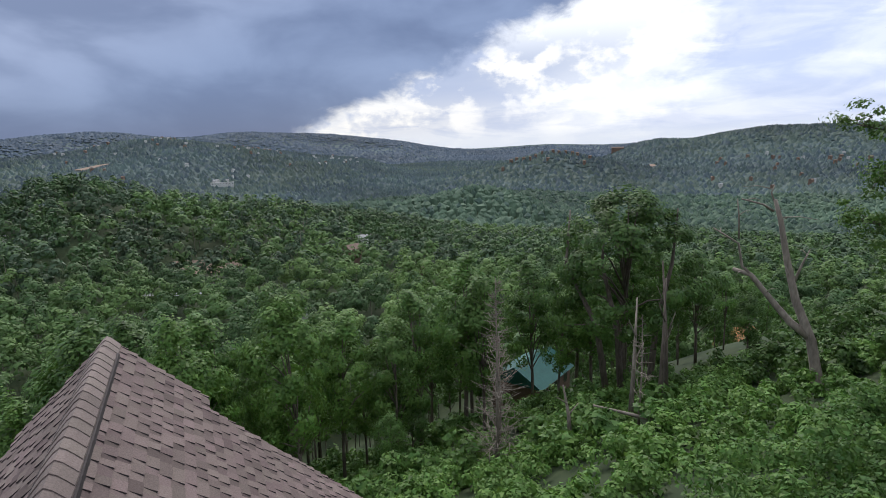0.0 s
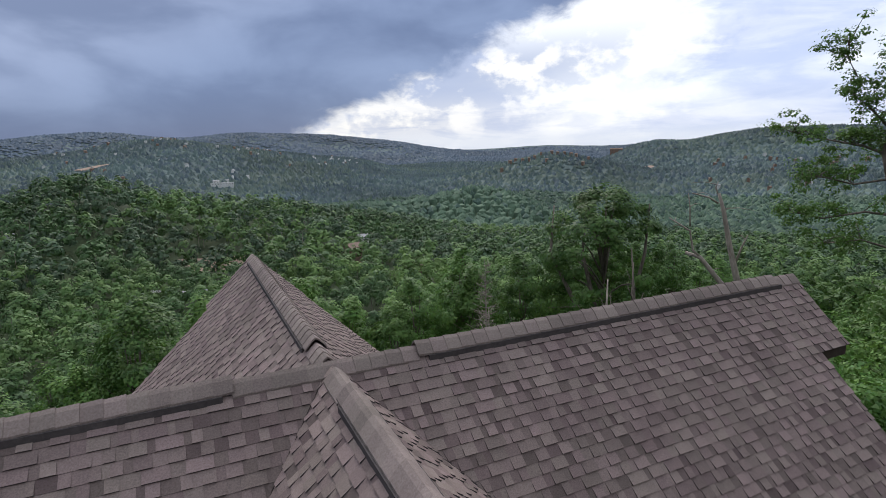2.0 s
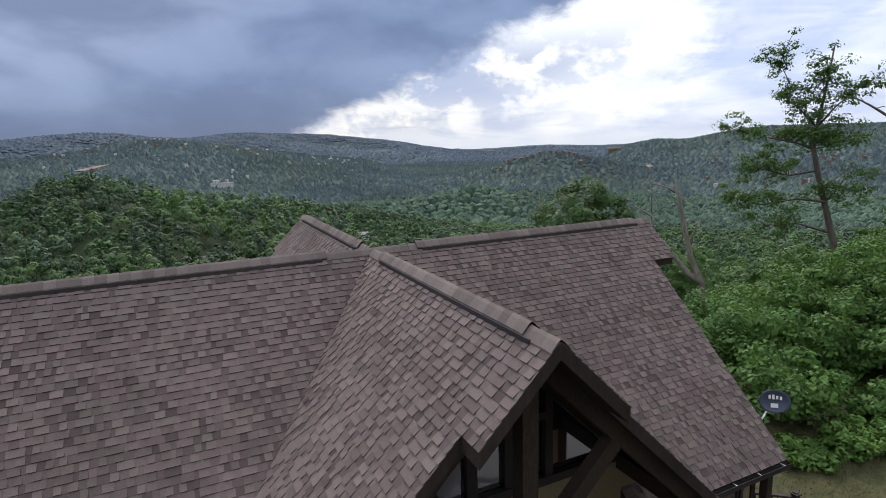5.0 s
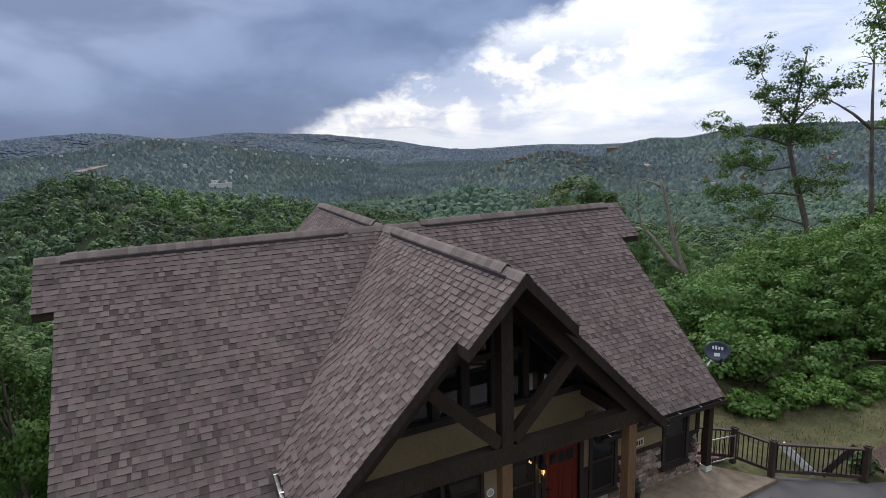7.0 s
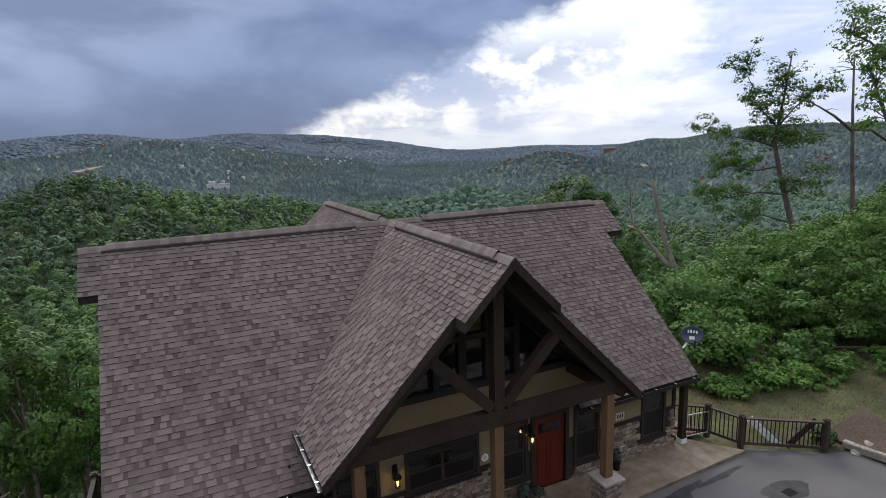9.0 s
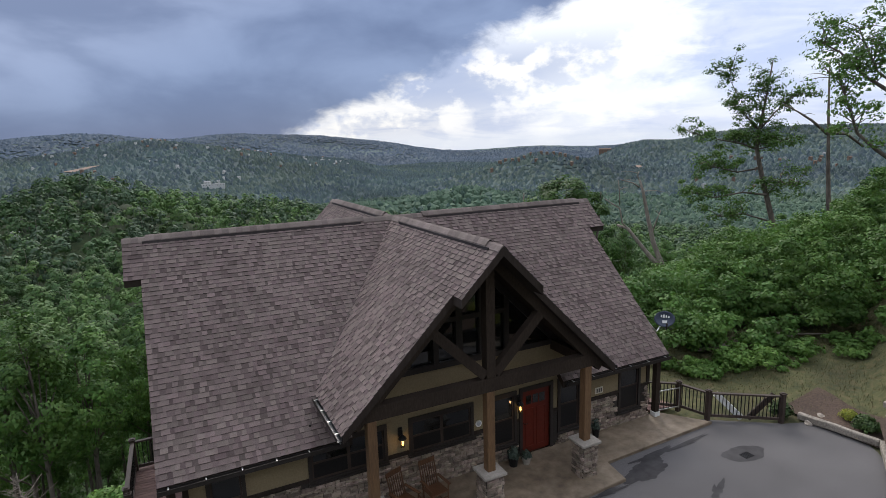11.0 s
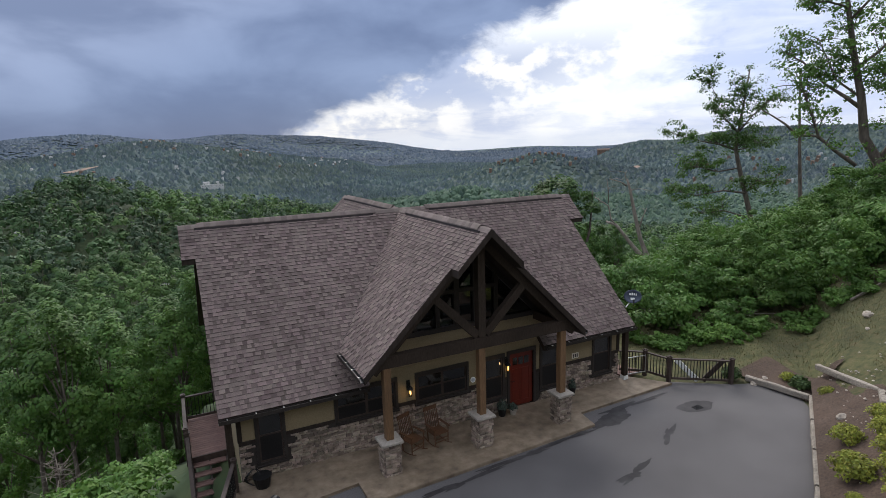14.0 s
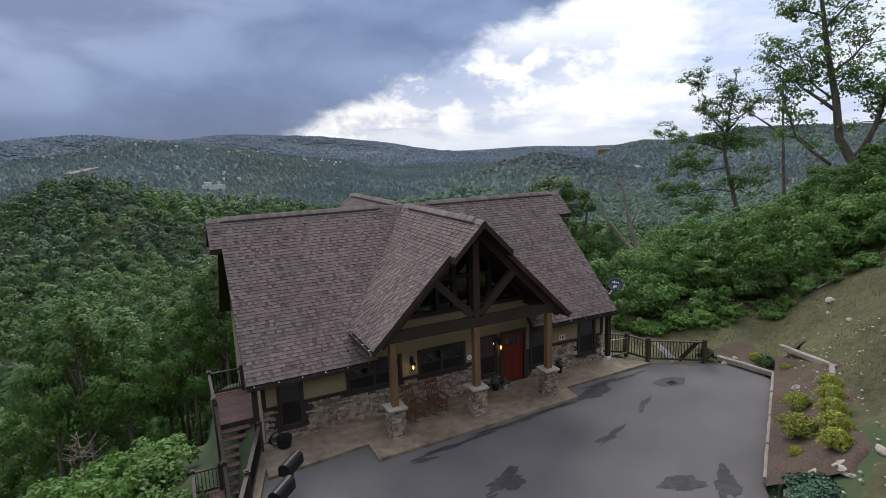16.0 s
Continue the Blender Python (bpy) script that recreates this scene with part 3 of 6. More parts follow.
def wall_front(bm, z0, z1, y0, y1):
    """A stretch of the front wall between two heights, left open where windows and the door go through."""
    cuts = [(a - 0.02, b + 0.02, lo - 0.02, hi + 0.02) for a, b, lo, hi, _ in WINDOWS] + [(DOOR[0], DOOR[1], -1, DOOR[3])]
    xs = sorted({WX0, WX1, *(v for c in cuts for v in c[:2])})
    zs = sorted({z0, z1, *(v for c in cuts for v in c[2:] if z0 < v < z1)})
    solid = {(i, j): not any(c[0] < (xs[i] + xs[i + 1]) / 2 < c[1] and c[2] < (zs[j] + zs[j + 1]) / 2 < c[3] for c in cuts) for i in range(len(xs) - 1) for j in range(len(zs) - 1)}
    made = {}

    def corner(i, j, y):
        if (i, j, y) not in made:
            made[i, j, y] = bm.verts.new((xs[i], y, zs[j]))
        return made[i, j, y]

    for (i, j), there in solid.items():
        if not there:
            continue
        for y in (y0, y1):
            bm.faces.new([corner(i + p, j + q, y) for p, q in ((0, 0), (1, 0), (1, 1), (0, 1))])
        for near, e in (((i - 1, j), ((0, 0), (0, 1))), ((i + 1, j), ((1, 0), (1, 1))), ((i, j - 1), ((0, 0), (1, 0))), ((i, j + 1), ((0, 1), (1, 1)))):
            if not solid.get(near):
                (p, q), (r, t) = e
                bm.faces.new((corner(i + p, j + q, y0), corner(i + r, j + t, y0), corner(i + r, j + t, y1), corner(i + p, j + q, y1)))


bm = bmesh.new()
wall_front(bm, STONE_TOP, 2.42, WALL_Y, WALL_Y + wall_t)
part("wall", bm, M_STUCCO, house, "tan stucco front wall")
bm = bmesh.new()
wall_front(bm, -0.15, STONE_TOP, WALL_Y + 0.002, WALL_Y + wall_t)
stone_backing = part("stone_veneer", bm, M_MORTAR, house, "stacked ledge stone along the lower wall")
# end and rear walls, cellar storey and the gable ends below the roof
for name, xo, sx in (("wall", WX0, 1), ("wall", WX1 - wall_t, 1)):
    bm = bmesh.new()
    pts = [(-4.45, -3.4), (4.65, -3.4 - 3), (4.65, main_z(4.65) - TH - 0.02), (0, RH - TH - 0.02), (-4.45, main_z(4.45) - TH - 0.02)]
    a = [bm.verts.new((xo, y, z)) for y, z in pts]
    b = [bm.verts.new((xo + wall_t, y, z)) for y, z in pts]
    bm.faces.new(a)
    bm.faces.new(b[::-1])
    for i in range(5):
        bm.faces.new((a[i], b[i], b[(i + 1) % 5], a[(i + 1) % 5]))
    part(name, bm, M_STUCCO, house, "tan stucco end wall with a high gable")
bm = bmesh.new()
box(bm, WX0 + wall_t + 0.004, WX1 - wall_t - 0.004, 4.45, 4.65, -6.4, 2.4)
part("wall", bm, M_STUCCO, house, "tan stucco rear wall")
bm = bmesh.new()
for x0, x1 in ((-3.5, -3.3), (3.3, 3.5)):
    box(bm, x0, x1, 4.66, 6.9, -7.0, 3.45)
box(bm, -3.3, 3.3, 6.7, 6.9, -7.0, 3.45)
part("wall", bm, M_STUCCO, house, "stucco walls of the rear wing")
bm = bmesh.new()
vs = [bm.verts.new(q) for q in ((-3.5, 6.72, 3.46), (3.5, 6.72, 3.46), (0, 6.72, 6.86), (-3.5, 6.88, 3.46), (3.5, 6.88, 3.46), (0, 6.88, 6.86))]
for f in ((0, 1, 2), (5, 4, 3), (0, 3, 4, 1), (1, 4, 5, 2), (2, 5, 3, 0)):
    bm.faces.new([vs[i] for i in f])
part("wall", bm, M_STUCCO, house, "stucco gable of the rear wing")
bm = bmesh.new()
box(bm, WX0 + 0.21, WX1 - 0.21, WALL_Y + 0.21, 4.44, -0.2, -0.02)
part("floor_slab", bm, M_ROOM, house)
bm = bmesh.new()
box(bm, -3.4, 3.4, WALL_Y + 0.21, 2.0, 3.2, 3.42)
part("loft_floor", bm, M_ROOM, house)
# cellar front below the porch slab
bm = bmesh.new()
box(bm, WX0 + 0.21, WX1 - 0.21, WALL_Y + 0.01, WALL_Y + 0.19, -3.4, -0.16)
part("foundation", bm, M_MORTAR, house)

# the porch gable: stucco band, sill beam and glazed triangle
bm = bmesh.new()
box(bm, -3.75, 3.75, WALL_Y - 0.0, WALL_Y + wall_t, 2.425, 3.42)
part("wall", bm, M_STUCCO, house, "tan stucco band below the gable glazing")
bm = bmesh.new()
beam(bm, (-3.6, WALL_Y - 0.03, 3.50), (3.6, WALL_Y - 0.03, 3.50), 0.12, 0.16)
gable_win = part("gable_window", bm, M_WINFRAME, house, "dark framed glazing filling the porch gable")
for x in (-1.55, -0.72, 0.72, 1.55):
    part("mullion", beam(bmesh.new(), (x, WALL_Y - 0.01, 3.58), (x, WALL_Y - 0.01, gable_z(x) - TH - 0.05), 0.16, 0.10, (0, 1, 0)), M_WINFRAME, gable_win)
part("mullion", beam(bmesh.new(), (0, WALL_Y - 0.012, 3.58), (0, WALL_Y - 0.012, RH - TH - 0.05), 0.2, 0.10, (0, 1, 0)), M_WINFRAME, gable_win)
for x in (-1, 1):
    part("rake_frame", beam(bmesh.new(), (x * 3.5, WALL_Y - 0.014, gable_z(3.5) - TH - 0.1), (0, WALL_Y - 0.014, RH - TH - 0.1), 0.12, 0.2), M_WINFRAME, gable_win)
part("transom", beam(bmesh.new(), (-1.5, WALL_Y - 0.008, 4.75), (1.5, WALL_Y - 0.008, 4.75), 0.10, 0.14), M_WINFRAME, gable_win)
xs = (-3.3, -1.6, -0.76, -0.06, 0.06, 0.76, 1.6, 3.3)
for a, b in zip(xs, xs[1:]):
    if b - a < 0.2:
        continue
    bm = bmesh.new()
    vs = [bm.verts.new(q) for q in ((a, WALL_Y + 0.05, 3.57), (b, WALL_Y + 0.05, 3.57), (b, WALL_Y + 0.05, max(3.6, gable_z(b) - TH - 0.1)), (a, WALL_Y + 0.05, max(3.6, gable_z(a) - TH - 0.1)))]
    bm.faces.new(vs)
    part("pane", bm, M_GLASS, gable_win)


def framed_window(x0, x1, z0, z1, lights):
    """A window with trim, a meeting rail, sashes and panes."""
    y = WALL_Y
    bm = bmesh.new()
    t = 0.09
    for a, b, c, d in ((x0 - t, x1 + t, z1, z1 + t + 0.03), (x0 - t, x1 + t, z0 - t, z0), (x0 - t, x0, z0, z1), (x1, x1 + t, z0, z1)):
        box(bm, a, b, y - 0.05, y + 0.10, c, d)
    w = part("window", bm, M_WINFRAME, house, "dark framed window with screens in its lower half")
    bm = bmesh.new()
    box(bm, x0 - t - 0.02, x1 + t + 0.02, y - 0.10, y - 0.052, z0 - t - 0.03, z0 - t + 0.02)
    part("sill", bm, M_WINFRAME, w)
    step = (x1 - x0) / lights
    for i in range(lights):
        a, b = x0 + i * step, x0 + (i + 1) * step
        zm = (z0 + z1) / 2 + (0.02 if z1 - z0 > 1.2 else 0)
        bm = bmesh.new()
        for c, d, e, f in ((a, a + 0.045, z0, z1), (b - 0.045, b, z0, z1), (a + 0.045, b - 0.045, z0, z0 + 0.05), (a + 0.045, b - 0.045, z1 - 0.05, z1), (a + 0.045, b - 0.045, zm - 0.025, zm + 0.025)):
            box(bm, c, d, y + 0.0, y + 0.045, e, f)
        part("sash", bm, M_RAIL, w)
        for lo, hi, dy in ((z0 + 0.05, zm - 0.025, 0.035), (zm + 0.025, z1 - 0.05, 0.02)):
            bm = bmesh.new()
            box(bm, a + 0.045, b - 0.045, y + dy, y + dy + 0.008, lo, hi)
            part("pane", bm, M_GLASS, w)
        # insect screen on the lower half
        bm = bmesh.new()
        box(bm, a + 0.045, b - 0.045, y + 0.005, y + 0.012, z0 + 0.05, zm - 0.025)
        part("screen", bm, M_BLACK, w)
        # blind behind the upper half
        bm = bmesh.new()
        for k in range(9):
            zz = zm + 0.06 + k * (z1 - 0.1 - zm) / 9
            box(bm, a + 0.06, b - 0.06, y + 0.09, y + 0.12, zz, zz + 0.03)
        part("blind", bm, M_CREAM, w)


for w in WINDOWS:
    framed_window(*w)

# front door
bm = bmesh.new()
x0, x1, z0, z1 = DOOR
for a, b, c, d in ((x0 - 0.11, x0, 0, z1), (x1, x1 + 0.11, 0, z1), (x0 - 0.11, x1 + 0.11, z1, z1 + 0.13)):
    box(bm, a, b, WALL_Y - 0.05, WALL_Y + 0.12, c, d)
door_frame = part("door_frame", bm, M_WINFRAME, house, "dark door surround")
bm = bmesh.new()
box(bm, x0 + 0.005, x1 - 0.005, WALL_Y + 0.03, WALL_Y + 0.075, 0.02, z1 - 0.005)
door = part("door", bm, M_REDDOOR, house, "closed brick-red front door with small top lights")
bm = bmesh.new()
for i in range(2):
    a = x0 + 0.14 + i * 0.42
    for lo, hi in ((0.18, 1.45),):
        for p, q, r, s in ((a, a + 0.33, lo, lo + 0.03), (a, a + 0.33, hi - 0.03, hi), (a, a + 0.03, lo + 0.03, hi - 0.03), (a + 0.30, a + 0.33, lo + 0.03, hi - 0.03)):
            box(bm, p, q, WALL_Y + 0.018, WALL_Y + 0.031, r, s)
part("moulding", bm, M_REDDOOR, door)
for i in range(3):
    bm = bmesh.new()
    a = x0 + 0.16 + i * 0.25
    box(bm, a, a + 0.2, WALL_Y + 0.022, WALL_Y + 0.032, 1.6, 1.88)
    part("pane", bm, M_GLASS, door)
bm = bmesh.new()
tube(bm, [(x0 + 0.09, WALL_Y + 0.03, 1.0), (x0 + 0.09, WALL_Y - 0.03, 1.0), (x0 + 0.2, WALL_Y - 0.035, 1.0)], [0.02, 0.013, 0.012])
part("handle", bm, M_BLACK, door)

# trim band over the stone and corner boards
bm = bmesh.new()
xs = WX0 - 0.01
for a, b, lo, hi, _ in sorted([(w[0] - 0.09, w[1] + 0.09, w[2], w[3], 0) for w in WINDOWS] + [(DOOR[0] - 0.11, DOOR[1] + 0.11, 0, 2, 0)]):
    if lo - 0.09 > STONE_TOP:
        continue
    if a - xs > 0.02:
        box(bm, xs, a - 0.002, WALL_Y - 0.045, WALL_Y + 0.0, STONE_TOP - 0.01, STONE_TOP + 0.08)
    xs = b + 0.002
box(bm, xs, WX1 + 0.01, WALL_Y - 0.045, WALL_Y + 0.0, STONE_TOP - 0.01, STONE_TOP + 0.08)
part("trim_band", bm, M_FASCIA, house)
for x in (WX0 - 0.03, WX1 - 0.10):
    bm = bmesh.new()
    box(bm, x, x + 0.13, WALL_Y - 0.04, WALL_Y + 0.1, STONE_TOP + 0.085, 2.42)
    part("corner_board", bm, M_FASCIA, house)
# posts under the eave ends
for x in (-7.45, 7.52):
    bm = bmesh.new()
    box(bm, x - 0.09, x + 0.09, WALL_Y - 0.25, WALL_Y - 0.07, 0.16, 2.28)
    eave_post = part("eave_post", bm, M_DARKTIMBER, house, "dark square post under the eave corner")
    bm = bmesh.new()
    box(bm, x - 0.11, x + 0.11, WALL_Y - 0.27, WALL_Y - 0.05, 0.0, 0.16)
    part("post_base", bm, M_WHITE, eave_post)


# gutters with bright hangers
def gutter(a, b, inward):
    a, b, n = Vector(a), Vector(b), Vector(inward)
    bm = bmesh.new()
    for off, z, w, h in ((0.0, -0.055, 0.012, 0.11), (0.11, -0.055, 0.012, 0.11), (0.055, -0.105, 0.10, 0.012)):
        beam(bm, a - n * off + Vector((0, 0, z)), b - n * off + Vector((0, 0, z)), w, h)
    g = part("gutter", bm, M_GUTTER, house, "dark metal eave gutter")
    part("lining", beam(bmesh.new(), a - n * 0.055 + Vector((0, 0, -0.095)), b - n * 0.055 + Vector((0, 0, -0.095)), 0.09, 0.006), M_LINING, g, "wet grey metal inside")
    k = int((b - a).length / 0.75)
    for i in range(k + 1):
        bm = bmesh.new()
        p = a + (b - a) * ((i + 0.3) / (k + 0.6)) + Vector((0, 0, 0.005))
        beam(bm, p - n * 0.002, p - n * 0.11, 0.03, 0.012)
        part("gutter_hanger", bm, M_METAL, g)


ez = main_z(5.085) - 0.05
gutter((XL, YE - 0.01, ez), (-3.4, YE - 0.01, ez), (0, 1, 0))
gutter((3.4, YE - 0.01, ez), (XR, YE - 0.01, ez), (0, 1, 0))
gz = gable_z(GT) - 0.05
gutter((-GT - 0.01, GY + 0.05, gz), (-GT - 0.01, -valley_y - 0.15, gz), (1, 0, 0))
gutter((GT + 0.01, GY + 0.05, gz), (GT + 0.01, -valley_y - 0.15, gz), (-1, 0, 0))
gutter((GT + 0.01, valley_y + 0.2, gz), (GT + 0.01, RY, gz), (-1, 0, 0))
gutter((-GT - 0.01, valley_y + 0.2, gz), (-GT - 0.01, RY, gz), (1, 0, 0))
bm = bmesh.new()
tube(bm, [(-3.98, -4.35, gz - 0.1), (-3.98, -4.35, gz - 0.22), (-4.2, -4.6, gz - 0.5), (-4.25, -4.75, main_z(4.75) + 0.08)], [0.035] * 4, 8)
part("downspout", bm, M_GUTTER, house, "dark downspout elbow emptying on the lower roof")

# porch truss of dark timbers
TY = -6.28
bm = bmesh.new()
beam(bm, (-3.55, TY, 3.46), (3.55, TY, 3.46), 0.24, 0.36)
part("tie_beam", bm, M_DARKTIMBER, house, "dark timber tie beam of the porch")
bm = bmesh.new()
beam(bm, (0, TY, 3.65), (0, TY, RH - TH - 0.05), 0.25, 0.25)
part("king_post", bm, M_DARKTIMBER, house)
for s in (-1, 1):
    bm = bmesh.new()
    beam(bm, (s * 0.15, TY, 3.72), (s * 1.62, TY, 5.15), 0.2, 0.25)
    part("brace", bm, M_DARKTIMBER, house)
    bm = bmesh.new()
    beam(bm, (s * 3.6, TY, gable_z(3.6) - TH - 0.14), (0, TY, RH - TH - 0.14), 0.22, 0.26)
    part("rafter", bm, M_DARKTIMBER, house)
    bm = bmesh.new()
    beam(bm, (s * 3.2, WALL_Y - 0.06, 3.42), (s * 3.2, TY + 0.13, 3.42), 0.2, 0.3)
    part("side_beam", bm, M_DARKTIMBER, house)

stone_rng = random.Random(8)


def stone_mesh(w, h, d, seed, name="stone"):
    r = random.Random(seed)
    bm = bmesh.new()
    box(bm, 0, w, -d, 0, 0, h)
    for v in bm.verts:
        if v.co.y < -d / 2:
            v.co.x += r.uniform(0.0, 0.014) * (1 if v.co.x < w / 2 else -1)
            v.co.z += r.uniform(0.0, 0.010) * (1 if v.co.z < h / 2 else -1)
            v.co.y += r.uniform(-0.012, 0.012)
    bmesh.ops.recalc_face_normals(bm, faces=bm.faces)
    m2 = bpy.data.meshes.new(name)
    bm.to_mesh(m2)
    bm.free()
    m2.materials.append(M_STONE)
    return m2


STONE_SIZES = [(w, h, stone_mesh(w - 0.007, h - 0.007, 0.03 + 0.025 * (i % 3) / 2, i)) for i, (w, h) in enumerate([(w, h) for h in (0.055, 0.075, 0.105) for w in (0.13, 0.19, 0.26, 0.35)] * 3)]


def lay_stones(parent, origin, along, length, height, keep=None):
    """Courses of ledge stones on a face; along is the way to the right as one faces it. Those past the first 290 are joined."""
    rz = math.atan2(along[1], along[0])
    z, n = 0.0, 0
    M0 = Matrix.Translation(origin) @ Matrix.Rotation(rz, 4, "Z")
    rest_v, rest_f = [], []
    while z < height - 0.04:
        h = stone_rng.choice((0.055, 0.075, 0.075, 0.105))
        if z + h > height:
            h = 0.055
        a = 0.0
        while a < length - 0.07:
            fits = [q for q in STONE_SIZES if q[1] == h and a + q[0] <= length + 0.02] or [q for q in STONE_SIZES if q[1] == h and q[0] == 0.13]
            w, _, m2 = stone_rng.choice(fits)
            if keep is None or keep(a, a + w, z, z + h):
                m = M0 @ Matrix.Translation((a, stone_rng.uniform(-0.01, 0.008), z)) @ Matrix.Rotation(stone_rng.uniform(-0.035, 0.035), 4, "Y")
                if n < 290:
                    ob = link_mesh("stone", m2, None, parent)
                    ob.matrix_basis = m
                else:
                    k = len(rest_v)
                    rest_v += [tuple(m @ v.co) for v in m2.vertices]
                    rest_f += [[k + i for i in p.vertices] for p in m2.polygons]
                n += 1
            a += w
        z += h
    if rest_v:
        me = bpy.data.meshes.new("stones")
        me.from_pydata(rest_v, [], rest_f)
        tagged(link_mesh("stones", me, M_STONE, parent), "ledge stones of the lower wall", kind="stuff")


def off_openings(a, b, lo, hi):
    a, b = a + WX0, b + WX0
    for w in WINDOWS:
        if a < w[1] + 0.1 and b > w[0] - 0.1 and hi > w[2] - 0.1:
            return False
    return not (a < DOOR[1] + 0.11 and b > DOOR[0] - 0.11)


lay_stones(stone_backing, (WX0, WALL_Y, -0.02), (1, 0), WX1 - WX0, STONE_TOP, off_openings)

# posts on stone piers
for px in (-3.18, -0.02, 3.14):
    pier = thing("porch_pier", (px, TY, 0), "stacked stone pier with a pale cap carrying the porch post", "pier", "porch piers")
    bm = bmesh.new()
    box(bm, px - 0.235, px + 0.235, TY - 0.235, TY + 0.235, 0.0, 0.98)
    core = part("core", bm, M_MORTAR, pier)
    for ox, oy, al in ((-0.235, -0.235, (1, 0)), (0.235, -0.235, (0, 1)), (-0.235, 0.235, (0, -1)), (0.235, 0.235, (-1, 0))):
        lay_stones(core, (px + ox, TY + oy, 0.0), al, 0.47, 0.96)
    bm = bevelled(box(bmesh.new(), px - 0.335, px + 0.335, TY - 0.335, TY + 0.335, 0.98, 1.06), 0.012)
    part("cap", bm, M_CAPSTONE, pier, "pale cut stone cap")
    bm = bevelled(box(bmesh.new(), px - 0.115, px + 0.115, TY - 0.115, TY + 0.115, 1.06, 3.28), 0.01)
    part("post", bm, M_TIMBER, pier, "brown stained square timber post")


# wall lanterns, lit
def lantern(x, z):
    t = thing("wall_lantern", (x, WALL_Y, z), "lit black wall lantern with clear glass", "lantern", "wall lanterns")
    y = WALL_Y - 0.17
    bm = bmesh.new()
    box(bm, x - 0.06, x + 0.06, WALL_Y - 0.03, WALL_Y - 0.001, z + 0.10, z + 0.36)
    tube(bm, [(x, WALL_Y - 0.03, z + 0.30), (x, WALL_Y - 0.10, z + 0.36), (x, y, z + 0.34), (x, y, z + 0.22)], [0.015] * 4)
    part("bracket", bm, M_BLACK, t)
    bm = bmesh.new()
    tube(bm, [(x, y, z + 0.10), (x, y, z + 0.16), (x, y, z + 0.22)], [0.115, 0.09, 0.025], 8)
    part("hood", bm, M_BLACK, t)
    bm = bmesh.new()
    for k in range(4):
        a = math.pi / 4 + k * math.pi / 2
        dx, dy = 0.07 * math.cos(a), 0.07 * math.sin(a)
        beam(bm, (x + dx * 0.8, y + dy * 0.8, z - 0.12), (x + dx, y + dy, z + 0.10), 0.012, 0.012)
    tube(bm, [(x, y, z - 0.14), (x, y, z - 0.12)], [0.06, 0.065], 8)
    part("cage", bm, M_BLACK, t)
    bm = bmesh.new()
    tube(bm, [(x, y, z - 0.10), (x, y, z - 0.05), (x, y, z + 0.02), (x, y, z + 0.06)], [0.016, 0.032, 0.032, 0.016], 10)
    part("bulb", bm, M_LAMP, t, "glowing warm bulb", True)
    lamp = new("lantern_light", bpy.data.lights.new("lantern_light", "POINT"))
    lamp.data.energy, lamp.data.color, lamp.data.shadow_soft_size = 1.8, (1.0, 0.6, 0.25), 0.05
    lamp.location = (x, y - 0.12, z - 0.02)


lantern(-1.86, 1.62)
lantern(1.93, 1.66)


# ---- porch, drive and yard ----
def poly_slab(bm, pts, z0, z1):
    a = [bm.verts.new((x, y, z0)) for x, y in pts]
    b = [bm.verts.new((x, y, z1)) for x, y in pts]
    bm.faces.new(a[::-1])
    bm.faces.new(b)
    for i in range(len(pts)):
        j = (i + 1) % len(pts)
        bm.faces.new((a[i], a[j], b[j], b[i]))
    return bm


bm = poly_slab(bmesh.new(), [(-7.45, WALL_Y + 0.002), (-7.45, -6.72), (-4.2, -6.36), (-4.21, -7.42), (3.97, -7.09), (4.08, -6.19), (8.82, -6.06), (7.75, WALL_Y + 0.002)], -0.35, 0.0)
bmesh.ops.bevel(bm, geom=[e for e in bm.edges if all(v.co.z > -0.1 for v in e.verts)], offset=0.015, segments=2, affect="EDGES")
tagged(part("porch_floor", bm, M_CONCRETE), "tan stained concrete porch slab with damp marks", "porch floor", kind="structure")


def asphalt():
    m = surf("worn_asphalt", (0.086, 0.080, 0.080), (0.132, 0.124, 0.124), 30, 0.9, bump=0.006, bump_scale=120, large=0.16, large_scale=0.35, spec=0.15)
    return m


M_ASPHALT = asphalt()
M_WET = surf("wet_asphalt", (0.036, 0.033, 0.034), (0.058, 0.054, 0.055), 4, 0.65, bump=0.002, bump_scale=60, large=0.25, large_scale=1.0, spec=0.15)
DZ = -0.10
bm = poly_slab(bmesh.new(), [(-7.5, -6.3), (8.7, -5.6), (10.9, -7.2), (11.75, -7.55), (11.95, -9.65), (4.75, -14.05), (1.5, -17.5), (-1.5, -30), (-16, -30), (-9.0, -10.2)], -0.5, DZ)
tagged(part("driveway", bm, M_ASPHALT), "dark grey asphalt drive with damp stains", "driveway", kind="structure")


